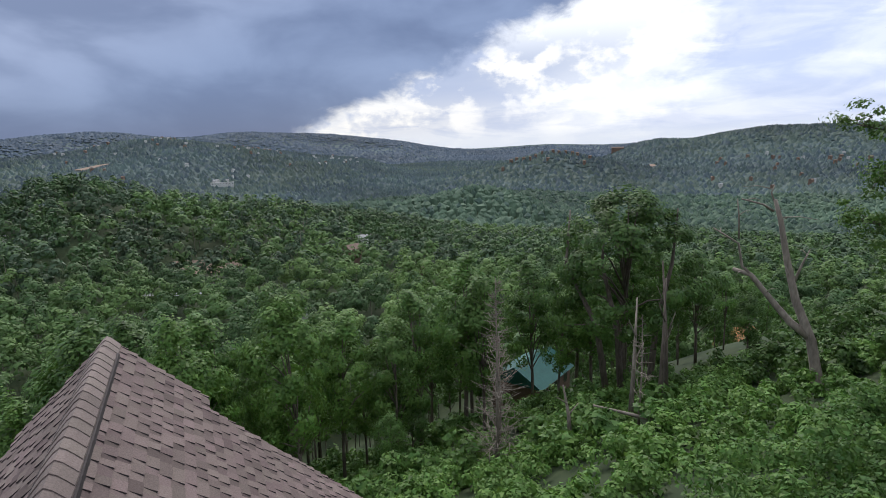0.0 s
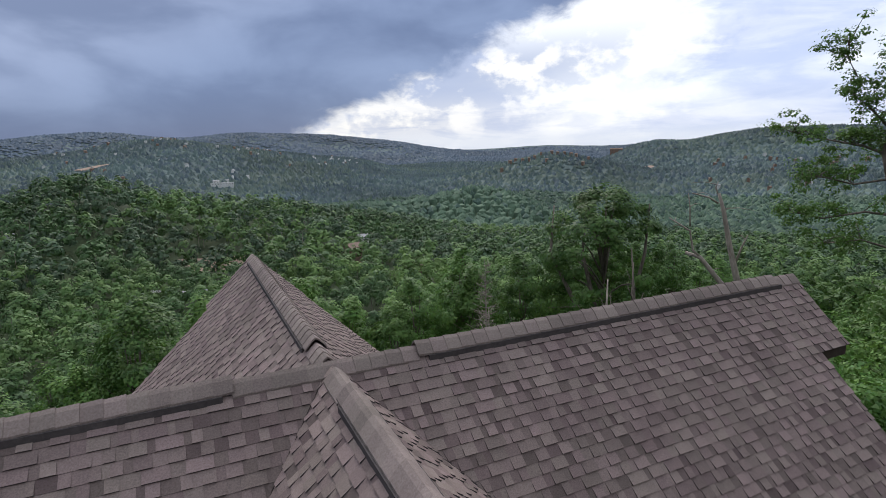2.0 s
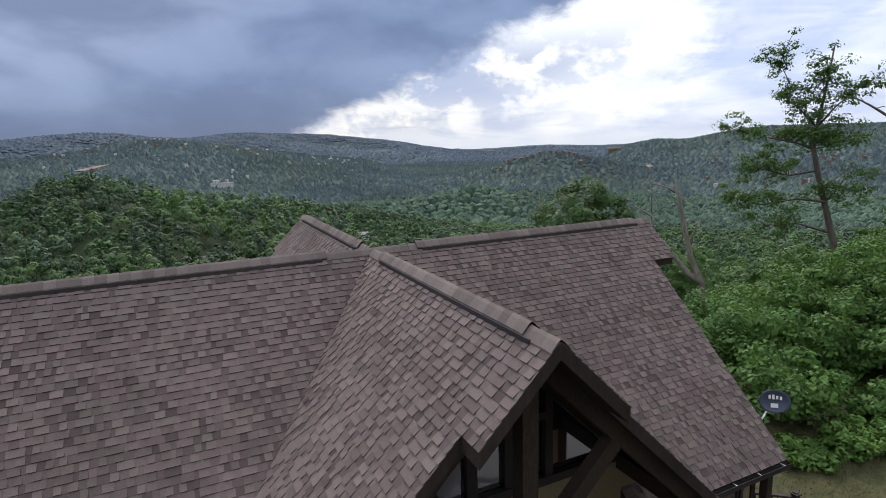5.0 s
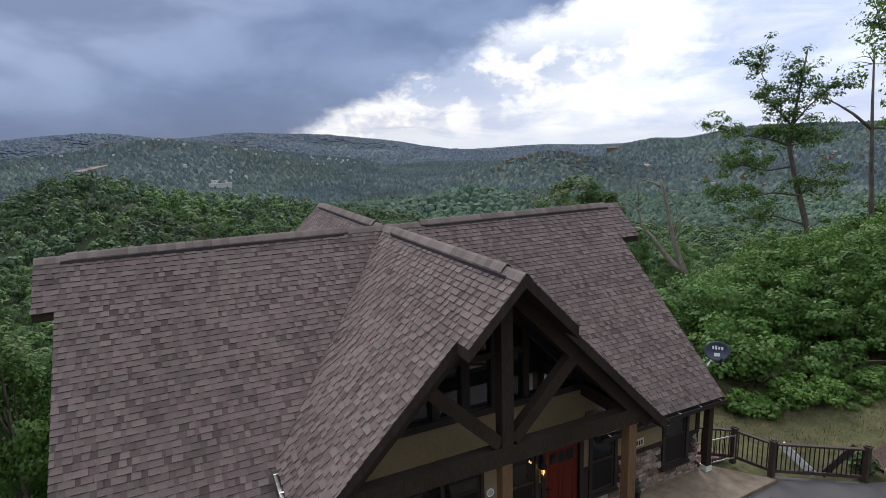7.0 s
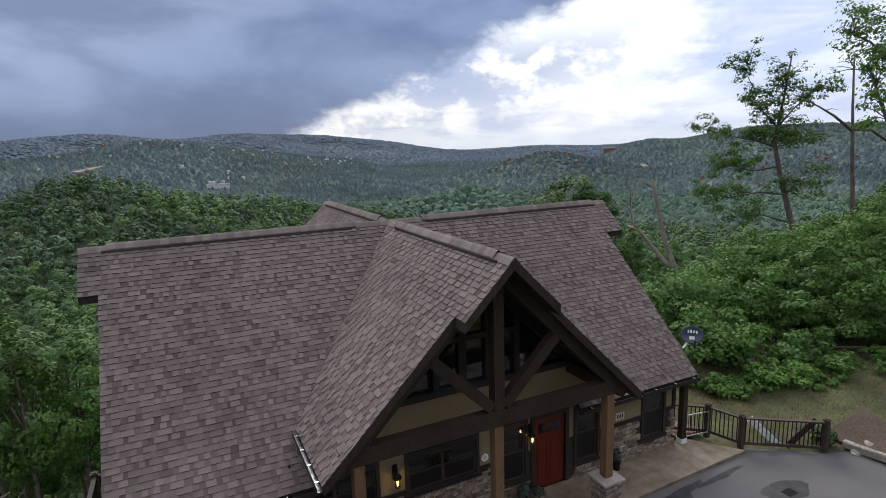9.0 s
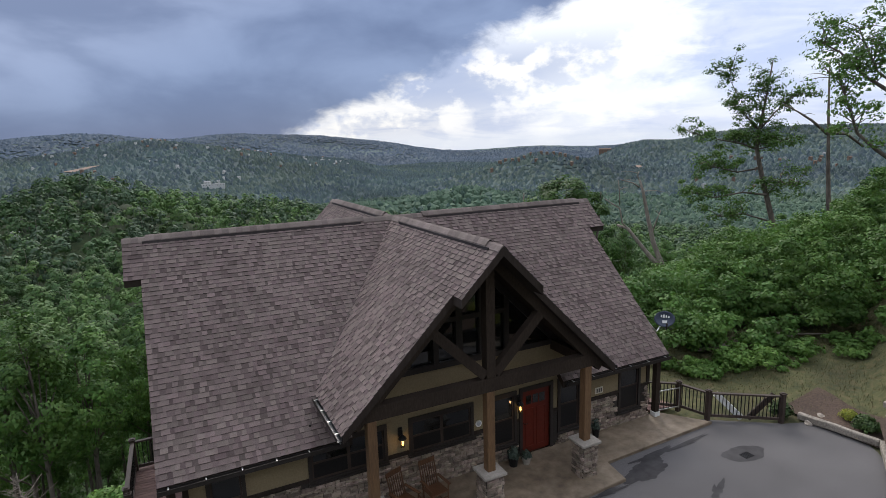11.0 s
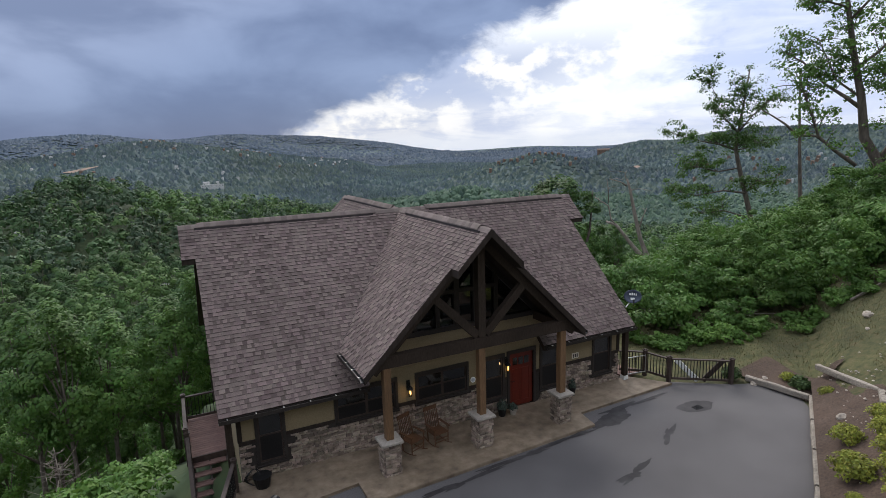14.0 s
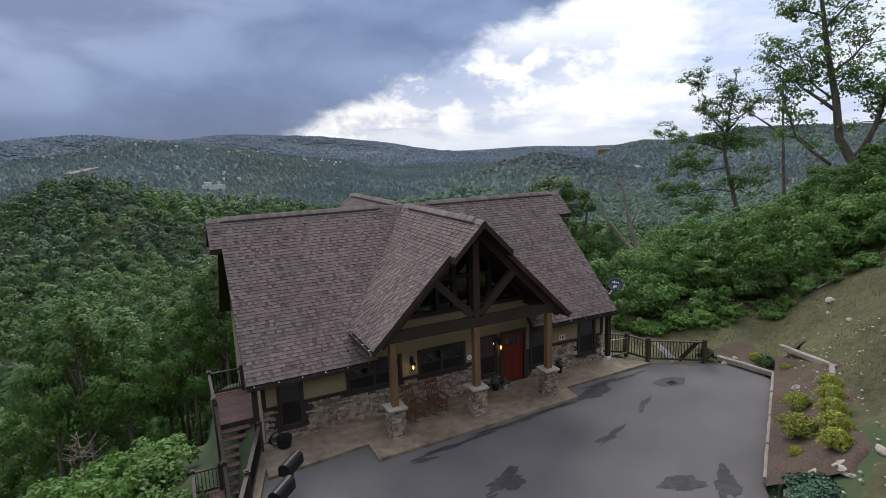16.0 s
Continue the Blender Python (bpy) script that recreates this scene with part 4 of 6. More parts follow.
def wet(cx, cy, rx, ry, turn, seed, ragged=0.35):
    r = random.Random(seed)
    ph = [r.uniform(0, 6.28) for _ in range(5)]
    bm = bmesh.new()
    vs = []
    for k in range(96):
        a = 2 * math.pi * k / 96
        q = 1 + ragged * (0.30 * math.sin(2 * a + ph[0]) + 0.24 * math.sin(3 * a + ph[1]) + 0.20 * math.sin(5 * a + ph[2]) + 0.10 * math.sin(11 * a + ph[3]) + 0.07 * math.sin(19 * a + ph[4]))
        q = max(q, 0.22)
        x, y = rx * q * math.cos(a), ry * q * math.sin(a)
        c, s = math.cos(turn), math.sin(turn)
        vs.append(bm.verts.new((cx + c * x - s * y, cy + s * x + c * y, DZ + 0.004 + 0.0007 * seed)))
    bm.faces.new(vs)
    tagged(part("wet_patch", bm, M_WET), "dark wet patch on the asphalt", "puddle", kind="structure")


for args in ((4.9, -6.95, 0.85, 0.40, 0.15, 1, 0.5), (8.12, -7.75, 0.75, 0.38, -0.2, 2, 0.2), (5.75, -8.65, 0.5, 0.15, 0.5, 3, 1.1), (3.1, -9.75, 0.6, 0.17, 0.3, 4, 1.2),
             (3.0, -12.7, 0.7, 0.32, -0.2, 5, 0.5), (4.1, -13.3, 0.75, 0.3, 0.5, 15, 0.8), (-1.3, -10.2, 0.8, 0.3, 0.25, 6, 1.0), (-1.6, -7.7, 1.1, 0.12, 0.1, 7, 1.2), (1.0, -7.4, 1.2, 0.13, 0.06, 8, 1.2), (2.9, -7.25, 0.8, 0.1, 0.0, 18, 1.2),
             (6.2, -6.5, 1.3, 0.13, 0.05, 9, 1.2), (-3.0, -8.0, 0.4, 0.12, 0.0, 10, 1.0), (-3.1, -10.8, 0.8, 0.18, 0.3, 12, 1.2)):
    wet(*args)
drain = thing("drain_grate", (8.1, -7.85, DZ), "small iron drain grate set in the asphalt", "drain")
bm = bmesh.new()
for k in range(6):
    box(bm, 7.92 + k * 0.065, 7.95 + k * 0.065, -7.98, -7.72, DZ + 0.004, DZ + 0.022)
part("grate", bm, M_BLACK, drain)


# rocking chairs
def rocking_chair(at, turn, label, wood, group):
    x, y, z = at
    t = thing("rocking_chair", (0, 0, 0), label, "chair", group)
    for s in (-1, 1):
        bm = bmesh.new()
        pts = [(s * 0.25, -0.42 + 0.105 * k, 0.02 + 0.10 * ((k - 4) / 4.2) ** 2) for k in range(9)]
        tube(bm, pts, [0.018] * 9, 6)
        part("rocker", bm, wood, t)
        bm = bmesh.new()
        tube(bm, [(s * 0.25, -0.24, 0.04), (s * 0.26, -0.25, 0.62)], [0.02, 0.02], 7)
        part("leg", bm, wood, t)
        bm = bmesh.new()
        tube(bm, [(s * 0.22, 0.22, 0.04), (s * 0.23, 0.24, 0.45), (s * 0.24, 0.42, 1.12)], [0.022, 0.022, 0.016], 7)
        part("back_post", bm, wood, t)
        bm = bmesh.new()
        box(bm, s * 0.27 - 0.04, s * 0.27 + 0.04, -0.30, 0.28, 0.62, 0.645)
        part("arm", bm, wood, t)
    bm = bevelled(box(bmesh.new(), -0.27, 0.27, -0.27, 0.24, 0.40, 0.435), 0.01)
    part("seat", bm, wood, t)
    for k in range(6):
        xx = -0.17 + k * 0.068
        bm = bmesh.new()
        tube(bm, [(xx, 0.23, 0.43), (xx, 0.32, 0.78), (xx * 1.05, 0.39, 1.02)], [0.012, 0.016, 0.011], 5)
        part("spindle", bm, wood, t)
    bm = bmesh.new()
    beam(bm, (-0.26, 0.405, 1.06), (0.26, 0.405, 1.06), 0.025, 0.14)
    part("headrest", bm, wood, t)
    for zz in (0.16, 0.26):
        bm = bmesh.new()
        beam(bm, (-0.25, -0.245, zz), (0.25, -0.245, zz), 0.02, 0.025)
        part("stretcher", bm, wood, t)
    t.matrix_basis = Matrix.Translation(at) @ Matrix.Rotation(turn, 4, "Z")
    return t


rocking_chair((-2.15, -5.55, 0), 0.35, "reddish wooden rocking chair with a spindle back on the porch", M_CHAIRWOOD, "porch rocking chairs")
rocking_chair((-1.25, -5.5, 0), 0.15, "reddish wooden rocking chair with a spindle back on the porch", M_CHAIRWOOD, "porch rocking chairs")
rocking_chair((-1.95, -3.95, 3.42), 0.5, "pale painted rocking chair behind the gable glass", M_WHITE, "")


# railings: posts with caps, rails and balusters
def railing(pts, label, h=0.95, post_at=None, step=0.115, drop=0.06, group=""):
    t = thing("railing", pts[0], label, "railing", group)
    for i, p in enumerate(pts):
        if post_at is None or i in post_at:
            x, y, z = p
            bm = bevelled(box(bmesh.new(), x - 0.07, x + 0.07, y - 0.07, y + 0.07, z - 0.1, z + h + 0.06), 0.006)
            post = part("post", bm, M_RAIL, t)
            bm = bmesh.new()
            box(bm, x - 0.09, x + 0.09, y - 0.09, y + 0.09, z + h + 0.06, z + h + 0.085)
            box(bm, x - 0.05, x + 0.05, y - 0.05, y + 0.05, z + h + 0.085, z + h + 0.115)
            part("post_cap", bm, M_RAIL, post)
    for a, b in zip(pts, pts[1:]):
        a, b = Vector(a), Vector(b)
        d = (b - a)
        for zz, w, hh, nm in ((h - 0.02, 0.11, 0.05, "top_rail"), (0.12, 0.05, 0.09, "bottom_rail")):
            bm = bmesh.new()
            o = d.normalized() * 0.08
            beam(bm, a + o + Vector((0, 0, zz)), b - o + Vector((0, 0, zz)), w, hh)
            part(nm, bm, M_RAIL, t)
        n = max(2, int(d.length / step))
        for k in range(1, n):
            p = a + d * (k / n)
            bm = bmesh.new()
            beam(bm, p + Vector((0, 0, 0.16)), p + Vector((0, 0, h - 0.045)), 0.022, 0.022)
            part("baluster", bm, M_BLACK, t)
    return t


railing([(7.75, -4.15, 0), (8.6, -4.85, 0.0), (8.95, -5.78, -0.05), (10.88, -7.12, -0.08)], "dark brown wooden railing with black balusters beside the drive", post_at=(1, 2, 3))
gate = thing("gate", (7.7, -4.75, 0), "low thin metal gate between house corner and railing", "gate")
bm = bmesh.new()
for z in (0.12, 0.82):
    beam(bm, (7.72, -4.78, z), (8.55, -4.92, z), 0.03, 0.03)
for x, y in ((7.72, -4.78), (8.55, -4.92)):
    beam(bm, (x, y, 0.08), (x, y, 0.86), 0.03, 0.03)
part("gate_frame", bm, M_METAL, gate)
for k in range(1, 8):
    bm = bmesh.new()
    x, y = 7.72 + k * 0.104, -4.78 - k * 0.0175
    beam(bm, (x, y, 0.13), (x, y, 0.81), 0.012, 0.012)
    part("bar", bm, M_BLACK, gate)
# boards behind the house corner
walkway = thing("side_walkway", (8.1, -4.2, 0), "red-brown board walkway beside the house", "walkway")
for k in range(8):
    bm = bmesh.new()
    y = -4.6 + k * 0.155
    box(bm, 7.62, 8.75 - 0.08 * k, y, y + 0.145, -0.08, 0.012)
    part("board", bm, M_DECK, walkway)
for n, (a, b, m) in enumerate((((9.95, -6.35, -0.05), (9.35, -5.75, 0.75), M_WHITE), ((10.1, -6.45, -0.05), (10.8, -6.85, 0.85), M_RAIL))):
    board = thing("leaning_board", a, ("pale" if n == 0 else "brown") + " board leaning behind the railing", "board")
    bm = bmesh.new()
    beam(bm, a, b, 0.05, 0.2)
    part("plank", bm, m, board)

# left side: fence, steps and deck
railing([(-7.42, -5.1, 0), (-8.12, -7.8, 0), (-8.95, -10.9, 0.0)], "dark brown wooden railing with black balusters beside the porch")
bm = poly_slab(bmesh.new(), [(-7.30, -5.0), (-7.46, -6.2), (-8.95, -12.0), (-9.2, -12.0), (-7.56, -5.0)], -0.6, 0.02)
tagged(part("kerb", bm, M_CONCRETE), "narrow concrete kerb below the railing", "kerb", kind="structure")
deck = thing("side_deck", (-8.3, -1.2, -0.1), "red-brown board deck on posts with steps along the house wall", "deck")
DKZ = -0.05
for k in range(20):
    y = -2.35 + k * 0.145
    bm = bmesh.new()
    box(bm, -8.6, -7.22, y, y + 0.135, DKZ - 0.03, DKZ)
    part("board", bm, M_DECK, deck)
bm = bmesh.new()
box(bm, -8.6, -7.22, -2.41, -2.36, DKZ - 0.25, DKZ)
box(bm, -8.65, -8.6, -2.41, 0.55, DKZ - 0.25, DKZ)
part("rim_joist", bm, M_RAIL, deck)
for y in (-2.3, 0.4):
    bm = bmesh.new()
    box(bm, -8.58, -8.44, y - 0.07, y + 0.07, float(land(-8.5, y)) - 0.5, DKZ - 0.26)
    part("post", bm, M_RAIL, deck)
NST = 14
for k in range(NST):
    y, z = -2.45 - 0.265 * k, DKZ - 0.185 * (k + 1)
    bm = bmesh.new()
    box(bm, -8.46, -7.5, y - 0.26, y + 0.02, z - 0.04, z)
    part("tread", bm, M_DECK, deck)
for x in (-8.49, -7.98, -7.47):
    bm = bmesh.new()
    beam(bm, (x, -2.42, DKZ - 0.25), (x, -2.42 - 0.265 * NST, DKZ - 0.25 - 0.185 * NST), 0.045, 0.24)
    part("stringer", bm, M_RAIL, deck)
railing([(-8.58, -2.35, DKZ), (-8.58, 0.4, DKZ), (-7.35, 0.4, DKZ)], "dark brown railing round the side deck")
railing([(-8.55, -2.42, DKZ - 0.12), (-8.55, -4.3, DKZ - 1.43), (-8.55, -6.1, DKZ - 2.7)], "dark brown railing down the side steps")
landing = thing("lower_landing", (-9.2, -3, -2.7), "red-brown board landing beside the lower steps", "deck")
for k in range(18):
    y = -4.6 + k * 0.145
    bm = bmesh.new()
    box(bm, -9.6, -8.6, y, y + 0.135, -2.78, -2.75)
    part("board", bm, M_DECK, landing)
for y in (-4.5, -2.2):
    bm = bmesh.new()
    box(bm, -9.55, -9.41, y - 0.07, y + 0.07, float(land(-9.5, y)) - 0.5, -2.79)
    part("post", bm, M_RAIL, landing)
railing([(-9.55, -4.5, -2.75), (-9.55, -2.05, -2.75), (-8.65, -2.05, -2.75)], "dark brown railing round the lower landing")


# mail boxes on posts at the edge of the drive
def mailbox(x, y, turn, h):
    t = thing("mailbox", (x, y, DZ), "black metal mailbox on a slim post beside the drive", "mailbox", "mailboxes")
    bm = bmesh.new()
    prof = [(-0.17, 0)] + [(-0.17 * math.cos(a), 0.2 + 0.17 * math.sin(a)) for a in np.linspace(0, math.pi, 9)] + [(0.17, 0)]
    c, s = math.cos(turn), math.sin(turn)
    rows = [[bm.verts.new((x + c * u - s * v, y + s * u + c * v, h + w)) for u, w in prof] for v in (-0.4, 0.4)]
    n = len(prof)
    for i in range(n):
        bm.faces.new((rows[0][i], rows[0][(i + 1) % n], rows[1][(i + 1) % n], rows[1][i]))
    bm.faces.new(rows[0])
    bm.faces.new(rows[1][::-1])
    bodyp = part("box", bm, M_BLACK, t)
    bm = bmesh.new()
    q = [(x + c * u * 1.05 - s * -0.412, y + s * u * 1.05 + c * -0.412, h + w) for u, w in prof]
    q2 = [(p[0] + s * 0.01, p[1] - c * 0.01, p[2]) for p in q]
    a, b = [bm.verts.new(p) for p in q], [bm.verts.new(p) for p in q2]
    bm.faces.new(a)
    bm.faces.new(b[::-1])
    for i in range(n):
        bm.faces.new((a[i], b[i], b[(i + 1) % n], a[(i + 1) % n]))
    part("door", bm, M_BLACK, t)
    bm = bmesh.new()
    tube(bm, [(x, y, DZ - 0.1), (x, y, h)], [0.035, 0.03], 8)
    part("post", bm, M_BLACK, t)


mailbox(-6.88, -7.45, -0.7, 0.52)
mailbox(-7.35, -8.6, -0.7, 0.5)

# satellite dish on the roof edge
dish = thing("satellite_dish", (8.3, -4.3, 2.6), "dark grey oval satellite dish with pale marks on the roof edge", "satellite dish")
bm = bmesh.new()
face = Vector((-0.62, -0.75, 0.25)).normalized()
side = Vector((0, 0, 1)).cross(face).normalized()
upv = face.cross(side)
DC = Vector((8.36, -4.3, 3.2))
rows = []
for j in range(7):
    r = j / 6
    rows.append([bm.verts.new(DC + side * (0.35 * r * math.cos(a)) + upv * (0.28 * r * math.sin(a)) + face * (0.09 * r * r - 0.05)) for a in np.linspace(0, 2 * math.pi, 28, endpoint=False)] if j else [bm.verts.new(DC - face * 0.05)])
for k in range(28):
    bm.faces.new((rows[0][0], rows[1][k], rows[1][(k + 1) % 28]))
    for j in range(1, 6):
        bm.faces.new((rows[j][k], rows[j + 1][k], rows[j + 1][(k + 1) % 28], rows[j][(k + 1) % 28]))
M_DISH = surf("dark_grey_dish", (0.050, 0.062, 0.095), (0.068, 0.082, 0.12), 12, 0.45)
dish_face = part("reflector", bm, M_DISH, dish, smooth=True)
sol = dish_face.modifiers.new("thick", "SOLIDIFY")
sol.thickness = 0.012
sol.offset = -1
bm = bmesh.new()
for u, v, w, h in ((-0.10, 0.10, 0.05, 0.09), (-0.02, 0.10, 0.05, 0.11), (0.06, 0.09, 0.05, 0.08), (0.14, 0.08, 0.05, 0.08), (0.0, -0.10, 0.16, 0.10)):
    c = DC + side * u + upv * v + face * 0.012
    beam(bm, c - side * w / 2, c + side * w / 2, 0.006, h, upv)
part("mark", bm, M_WHITE, dish, "pale marks on the dish")
bm = bmesh.new()
tube(bm, [DC - face * 0.06, DC - face * 0.2 - upv * 0.1, Vector((8.1, -4.2, 2.75)), Vector((7.72, -4.2, main_z(4.2) + 0.0))], [0.025] * 4, 7)
part("mast", bm, M_METAL, dish)
bm = bmesh.new()
tube(bm, [DC - upv * 0.27, DC - upv * 0.36 + face * 0.4, DC - upv * 0.12 + face * 0.55], [0.015, 0.015, 0.03], 6)
part("feed_arm", bm, M_GUTTER, dish)

# number plate with plain bars, round thermometer, planter and hose pot
plate = thing("number_plate", (5.1, WALL_Y, 1.42), "cream number plate with dark bars on the wall", "sign")
bm = box(bmesh.new(), 4.95, 5.27, WALL_Y - 0.02, WALL_Y - 0.001, 1.32, 1.53)
board = part("board", bm, M_CREAM, plate)
for k in range(3):
    bm = box(bmesh.new(), 5.0 + k * 0.085, 5.045 + k * 0.085, WALL_Y - 0.026, WALL_Y - 0.021, 1.36, 1.49)
    part("bar", bm, M_BLACK, board)
disc = thing("wall_thermometer", (0.58, WALL_Y, 1.45), "round pale wall thermometer", "thermometer")
bm = bmesh.new()
tube(bm, [(0.58, WALL_Y - 0.002, 1.45), (0.58, WALL_Y - 0.03, 1.45)], [0.10, 0.10], 20)
part("dial", bm, M_WHITE, disc)
bm = bmesh.new()
tube(bm, [(0.58, WALL_Y - 0.031, 1.45), (0.58, WALL_Y - 0.035, 1.45)], [0.07, 0.07], 20)
part("scale", bm, surf("dial_print", (0.3, 0.32, 0.36), (0.5, 0.52, 0.55), 40, 0.5), disc)
leaf_rng = np.random.default_rng(11)
M_POTLEAF = surf("dark_pot_leaves", (0.022, 0.036, 0.028), (0.055, 0.075, 0.055), 8, 0.6, vary=0.4)


def potted_plant(x, y, r, h, leaves, label, pot=True):
    t = thing("potted_plant", (x, y, 0), label, "plant")
    bm = bmesh.new()
    tube(bm, [(x, y, 0), (x, y, h * 0.5), (x, y, h * 0.55)], [r * 0.7, r, r * 1.05], 14)
    part("pot", bm, M_BLACK if pot else M_CAPSTONE, t)
    k = leaves
    D = leaf_rng.normal(size=(k, 3))
    D[:, 2] = np.abs(D[:, 2])
    D /= np.linalg.norm(D, axis=1, keepdims=True)
    C = np.array((x, y, h * 0.55)) + D * np.array((r * 1.3, r * 1.3, h * 0.6)) * leaf_rng.uniform(0.4, 1, (k, 1))
    link_mesh("foliage", quads_mesh("foliage", leaf_points(C, D, 0.05, leaf_rng)), M_POTLEAF, t)


potted_plant(1.55, -5.0, 0.17, 0.55, 260, "dark planter with small leafy plant beside the door")
potted_plant(1.95, -5.1, 0.14, 0.4, 200, "small pale pot with a leafy plant beside the door", False)
potted_plant(4.75, -4.95, 0.13, 0.6, 160, "dark pot with a thin plant against the stone wall")
coil = thing("garden_hose", (-6.95, -5.0, 0), "coiled dark garden hose by the house corner", "hose")
bm = bmesh.new()
pts = [(-6.95 + (0.2 + 0.03 * math.sin(k * 0.7)) * math.cos(k * 0.45), -5.05 + 0.10 * math.sin(k * 0.9), 0.28 + 0.24 * math.sin(k * 0.45)) for k in range(70)]
tube(bm, pts, [0.014] * 70, 5)
part("coil", bm, M_BLACK, coil)
bucket = thing("bucket", (-6.7, -5.15, 0), "dark plastic bucket by the house corner", "bucket")
bm = bmesh.new()
tube(bm, [(-6.7, -5.15, 0.0), (-6.7, -5.15, 0.34), (-6.7, -5.15, 0.36), (-6.7, -5.15, 0.34), (-6.7, -5.15, 0.1)], [0.2, 0.27, 0.29, 0.25, 0.19], 16)
part("tub", bm, M_BLACK, bucket)


# ---- trees and undergrowth ----
def make_trunk(name, parent, limbs, material, n=7):
    bm = bmesh.new()
    for pts, r0, r1 in limbs:
        k = len(pts)
        tube(bm, pts, [r0 + (r1 - r0) * i / (k - 1) for i in range(k)], n)
    return part(name, bm, material, parent, smooth=True)


def clump_leaves(centres, radii, per, size, rng, flat=0.75, whole=1.0):
    """Leaf cards gathered in clumps, facing outwards and up."""
    C, N = [], []
    mid = np.mean(np.array(centres), axis=0)
    reach = np.ptp(np.array(centres), axis=0) / 2 + 0.5
    for c, r in zip(centres, radii):
        d = rng.normal(size=(per, 3))
        d /= np.linalg.norm(d, axis=1, keepdims=True)
        rr = r * rng.uniform(0.45, 1.05, (per, 1))
        C.append(np.array(c) + d * rr * np.array((1, 1, flat)))
        N.append(d * 0.8 + whole * (np.array(c) - mid) / reach + np.array((0, 0, 0.5)) + rng.normal(scale=0.3, size=(per, 3)))
    C, N = np.concatenate(C), np.concatenate(N)
    return leaf_tris(C, N, size * rng.uniform(0.65, 1.3, len(C)), rng)


def forest_tree(seed, height, width, clumps, per, size, leaf, label):
    """A woodland tree standing at the origin: tapered trunk, limbs, and a lobed crown."""
    rng = np.random.default_rng(seed)
    t = thing("tree", (0, 0, 0), label, "tree", "woodland trees")
    lean = rng.normal(scale=0.5, size=2)
    top = np.array((lean[0], lean[1], height * 0.9))
    limbs = [([(0, 0, -1.2), (lean[0] * 0.2, lean[1] * 0.2, height * 0.3), (lean[0] * 0.6, lean[1] * 0.6, height * 0.6), tuple(top)], height * 0.014, 0.04)]
    centres, radii = [], []
    lobes = rng.uniform(0, 6.28, 4)
    for k in range(clumps):
        u = rng.uniform(0.02, 1) ** 0.8
        z = height * (0.36 + 0.62 * u)
        prof = math.sin(math.pi * min(1, 0.18 + 0.80 * u)) ** 0.7
        a = rng.uniform(0, 6.28)
        rad = width * prof * (0.80 + 0.22 * math.sin(3 * a + lobes[0]) + 0.15 * math.sin(5 * u * 3 + lobes[1])) * rng.uniform(0.55, 1.0)
        c = (lean[0] * u + rad * math.cos(a), lean[1] * u + rad * math.sin(a), z + rng.normal(scale=0.4))
        centres.append(c)
        radii.append(width * rng.uniform(0.20, 0.36))
        if k % 4 == 0:
            zb = height * rng.uniform(0.3, 0.3 + 0.5 * u)
            limbs.append(([(lean[0] * zb / height, lean[1] * zb / height, zb), (c[0] * 0.5, c[1] * 0.5, (zb + c[2]) / 2 + 0.2), c], height * 0.005, 0.02))
    make_trunk("trunk", t, limbs, M_BARK, 6)
    crown = link_mesh("crown", tris_mesh("crown", clump_leaves(centres, radii, per, size, rng)), leaf, t)
    return t


def place(proto, x, y, z, turn, s, sz=1.0):
    return copy_thing(proto, Matrix.Translation((x, y, z)) @ Matrix.Rotation(turn, 4, "Z") @ Matrix.Diagonal((s, s, s * sz, 1)))


# clearings in the wood: x, y, radius
CLEAR = ((9.5, 280, 10), (20, 268, 7), (0, 272, 6), (0.4, 240, 7), (-9, 241, 6), (9, 239, 6), (92, 306, 10), (104, 243, 9), (32, 178, 8), (73, 262, 8), (42, 59, 6), (24, 40, 5), (105, 73, 9), (120, 84, 9), (-255, 1885, 26), (-215, 1893, 26), (1330, 1310, 42), (-76, 309, 7), (258, 231, 14))


def in_clearing(x, y):
    return any((x - a) ** 2 + (y - b) ** 2 < r * r for a, b, r in CLEAR)


near_protos = [forest_tree(20 + i, h, w, 46, 150, 0.16, lf, lab) for i, (h, w, lf, lab) in enumerate((
    (17, 3.6, M_LEAF, "tall dark green broadleaf tree on the slope"), (15, 4.0, M_LEAFLIGHT, "rounded fresh green broadleaf tree on the slope"),
    (19, 3.2, M_LEAF, "slender dark green broadleaf tree on the slope"), (14, 3.8, M_LEAF, "spreading green broadleaf tree on the slope"),
    (16, 3.4, M_LEAFLIGHT, "upright fresh green broadleaf tree on the slope")))]
mid_protos = [forest_tree(40 + i, h, w, 32, 100, 0.24, lf, lab) for i, (h, w, lf, lab) in enumerate((
    (17, 3.7, M_LEAF, "tall green broadleaf tree in the valley wood"), (15, 4.0, M_LEAF, "rounded green broadleaf tree in the valley wood"),
    (18, 3.3, M_LEAFLIGHT, "slender green broadleaf tree in the valley wood"), (14, 3.9, M_LEAF, "spreading green broadleaf tree in the valley wood")))]
wood_rng = random.Random(31)
used = set()
spots = []
y = 26.0
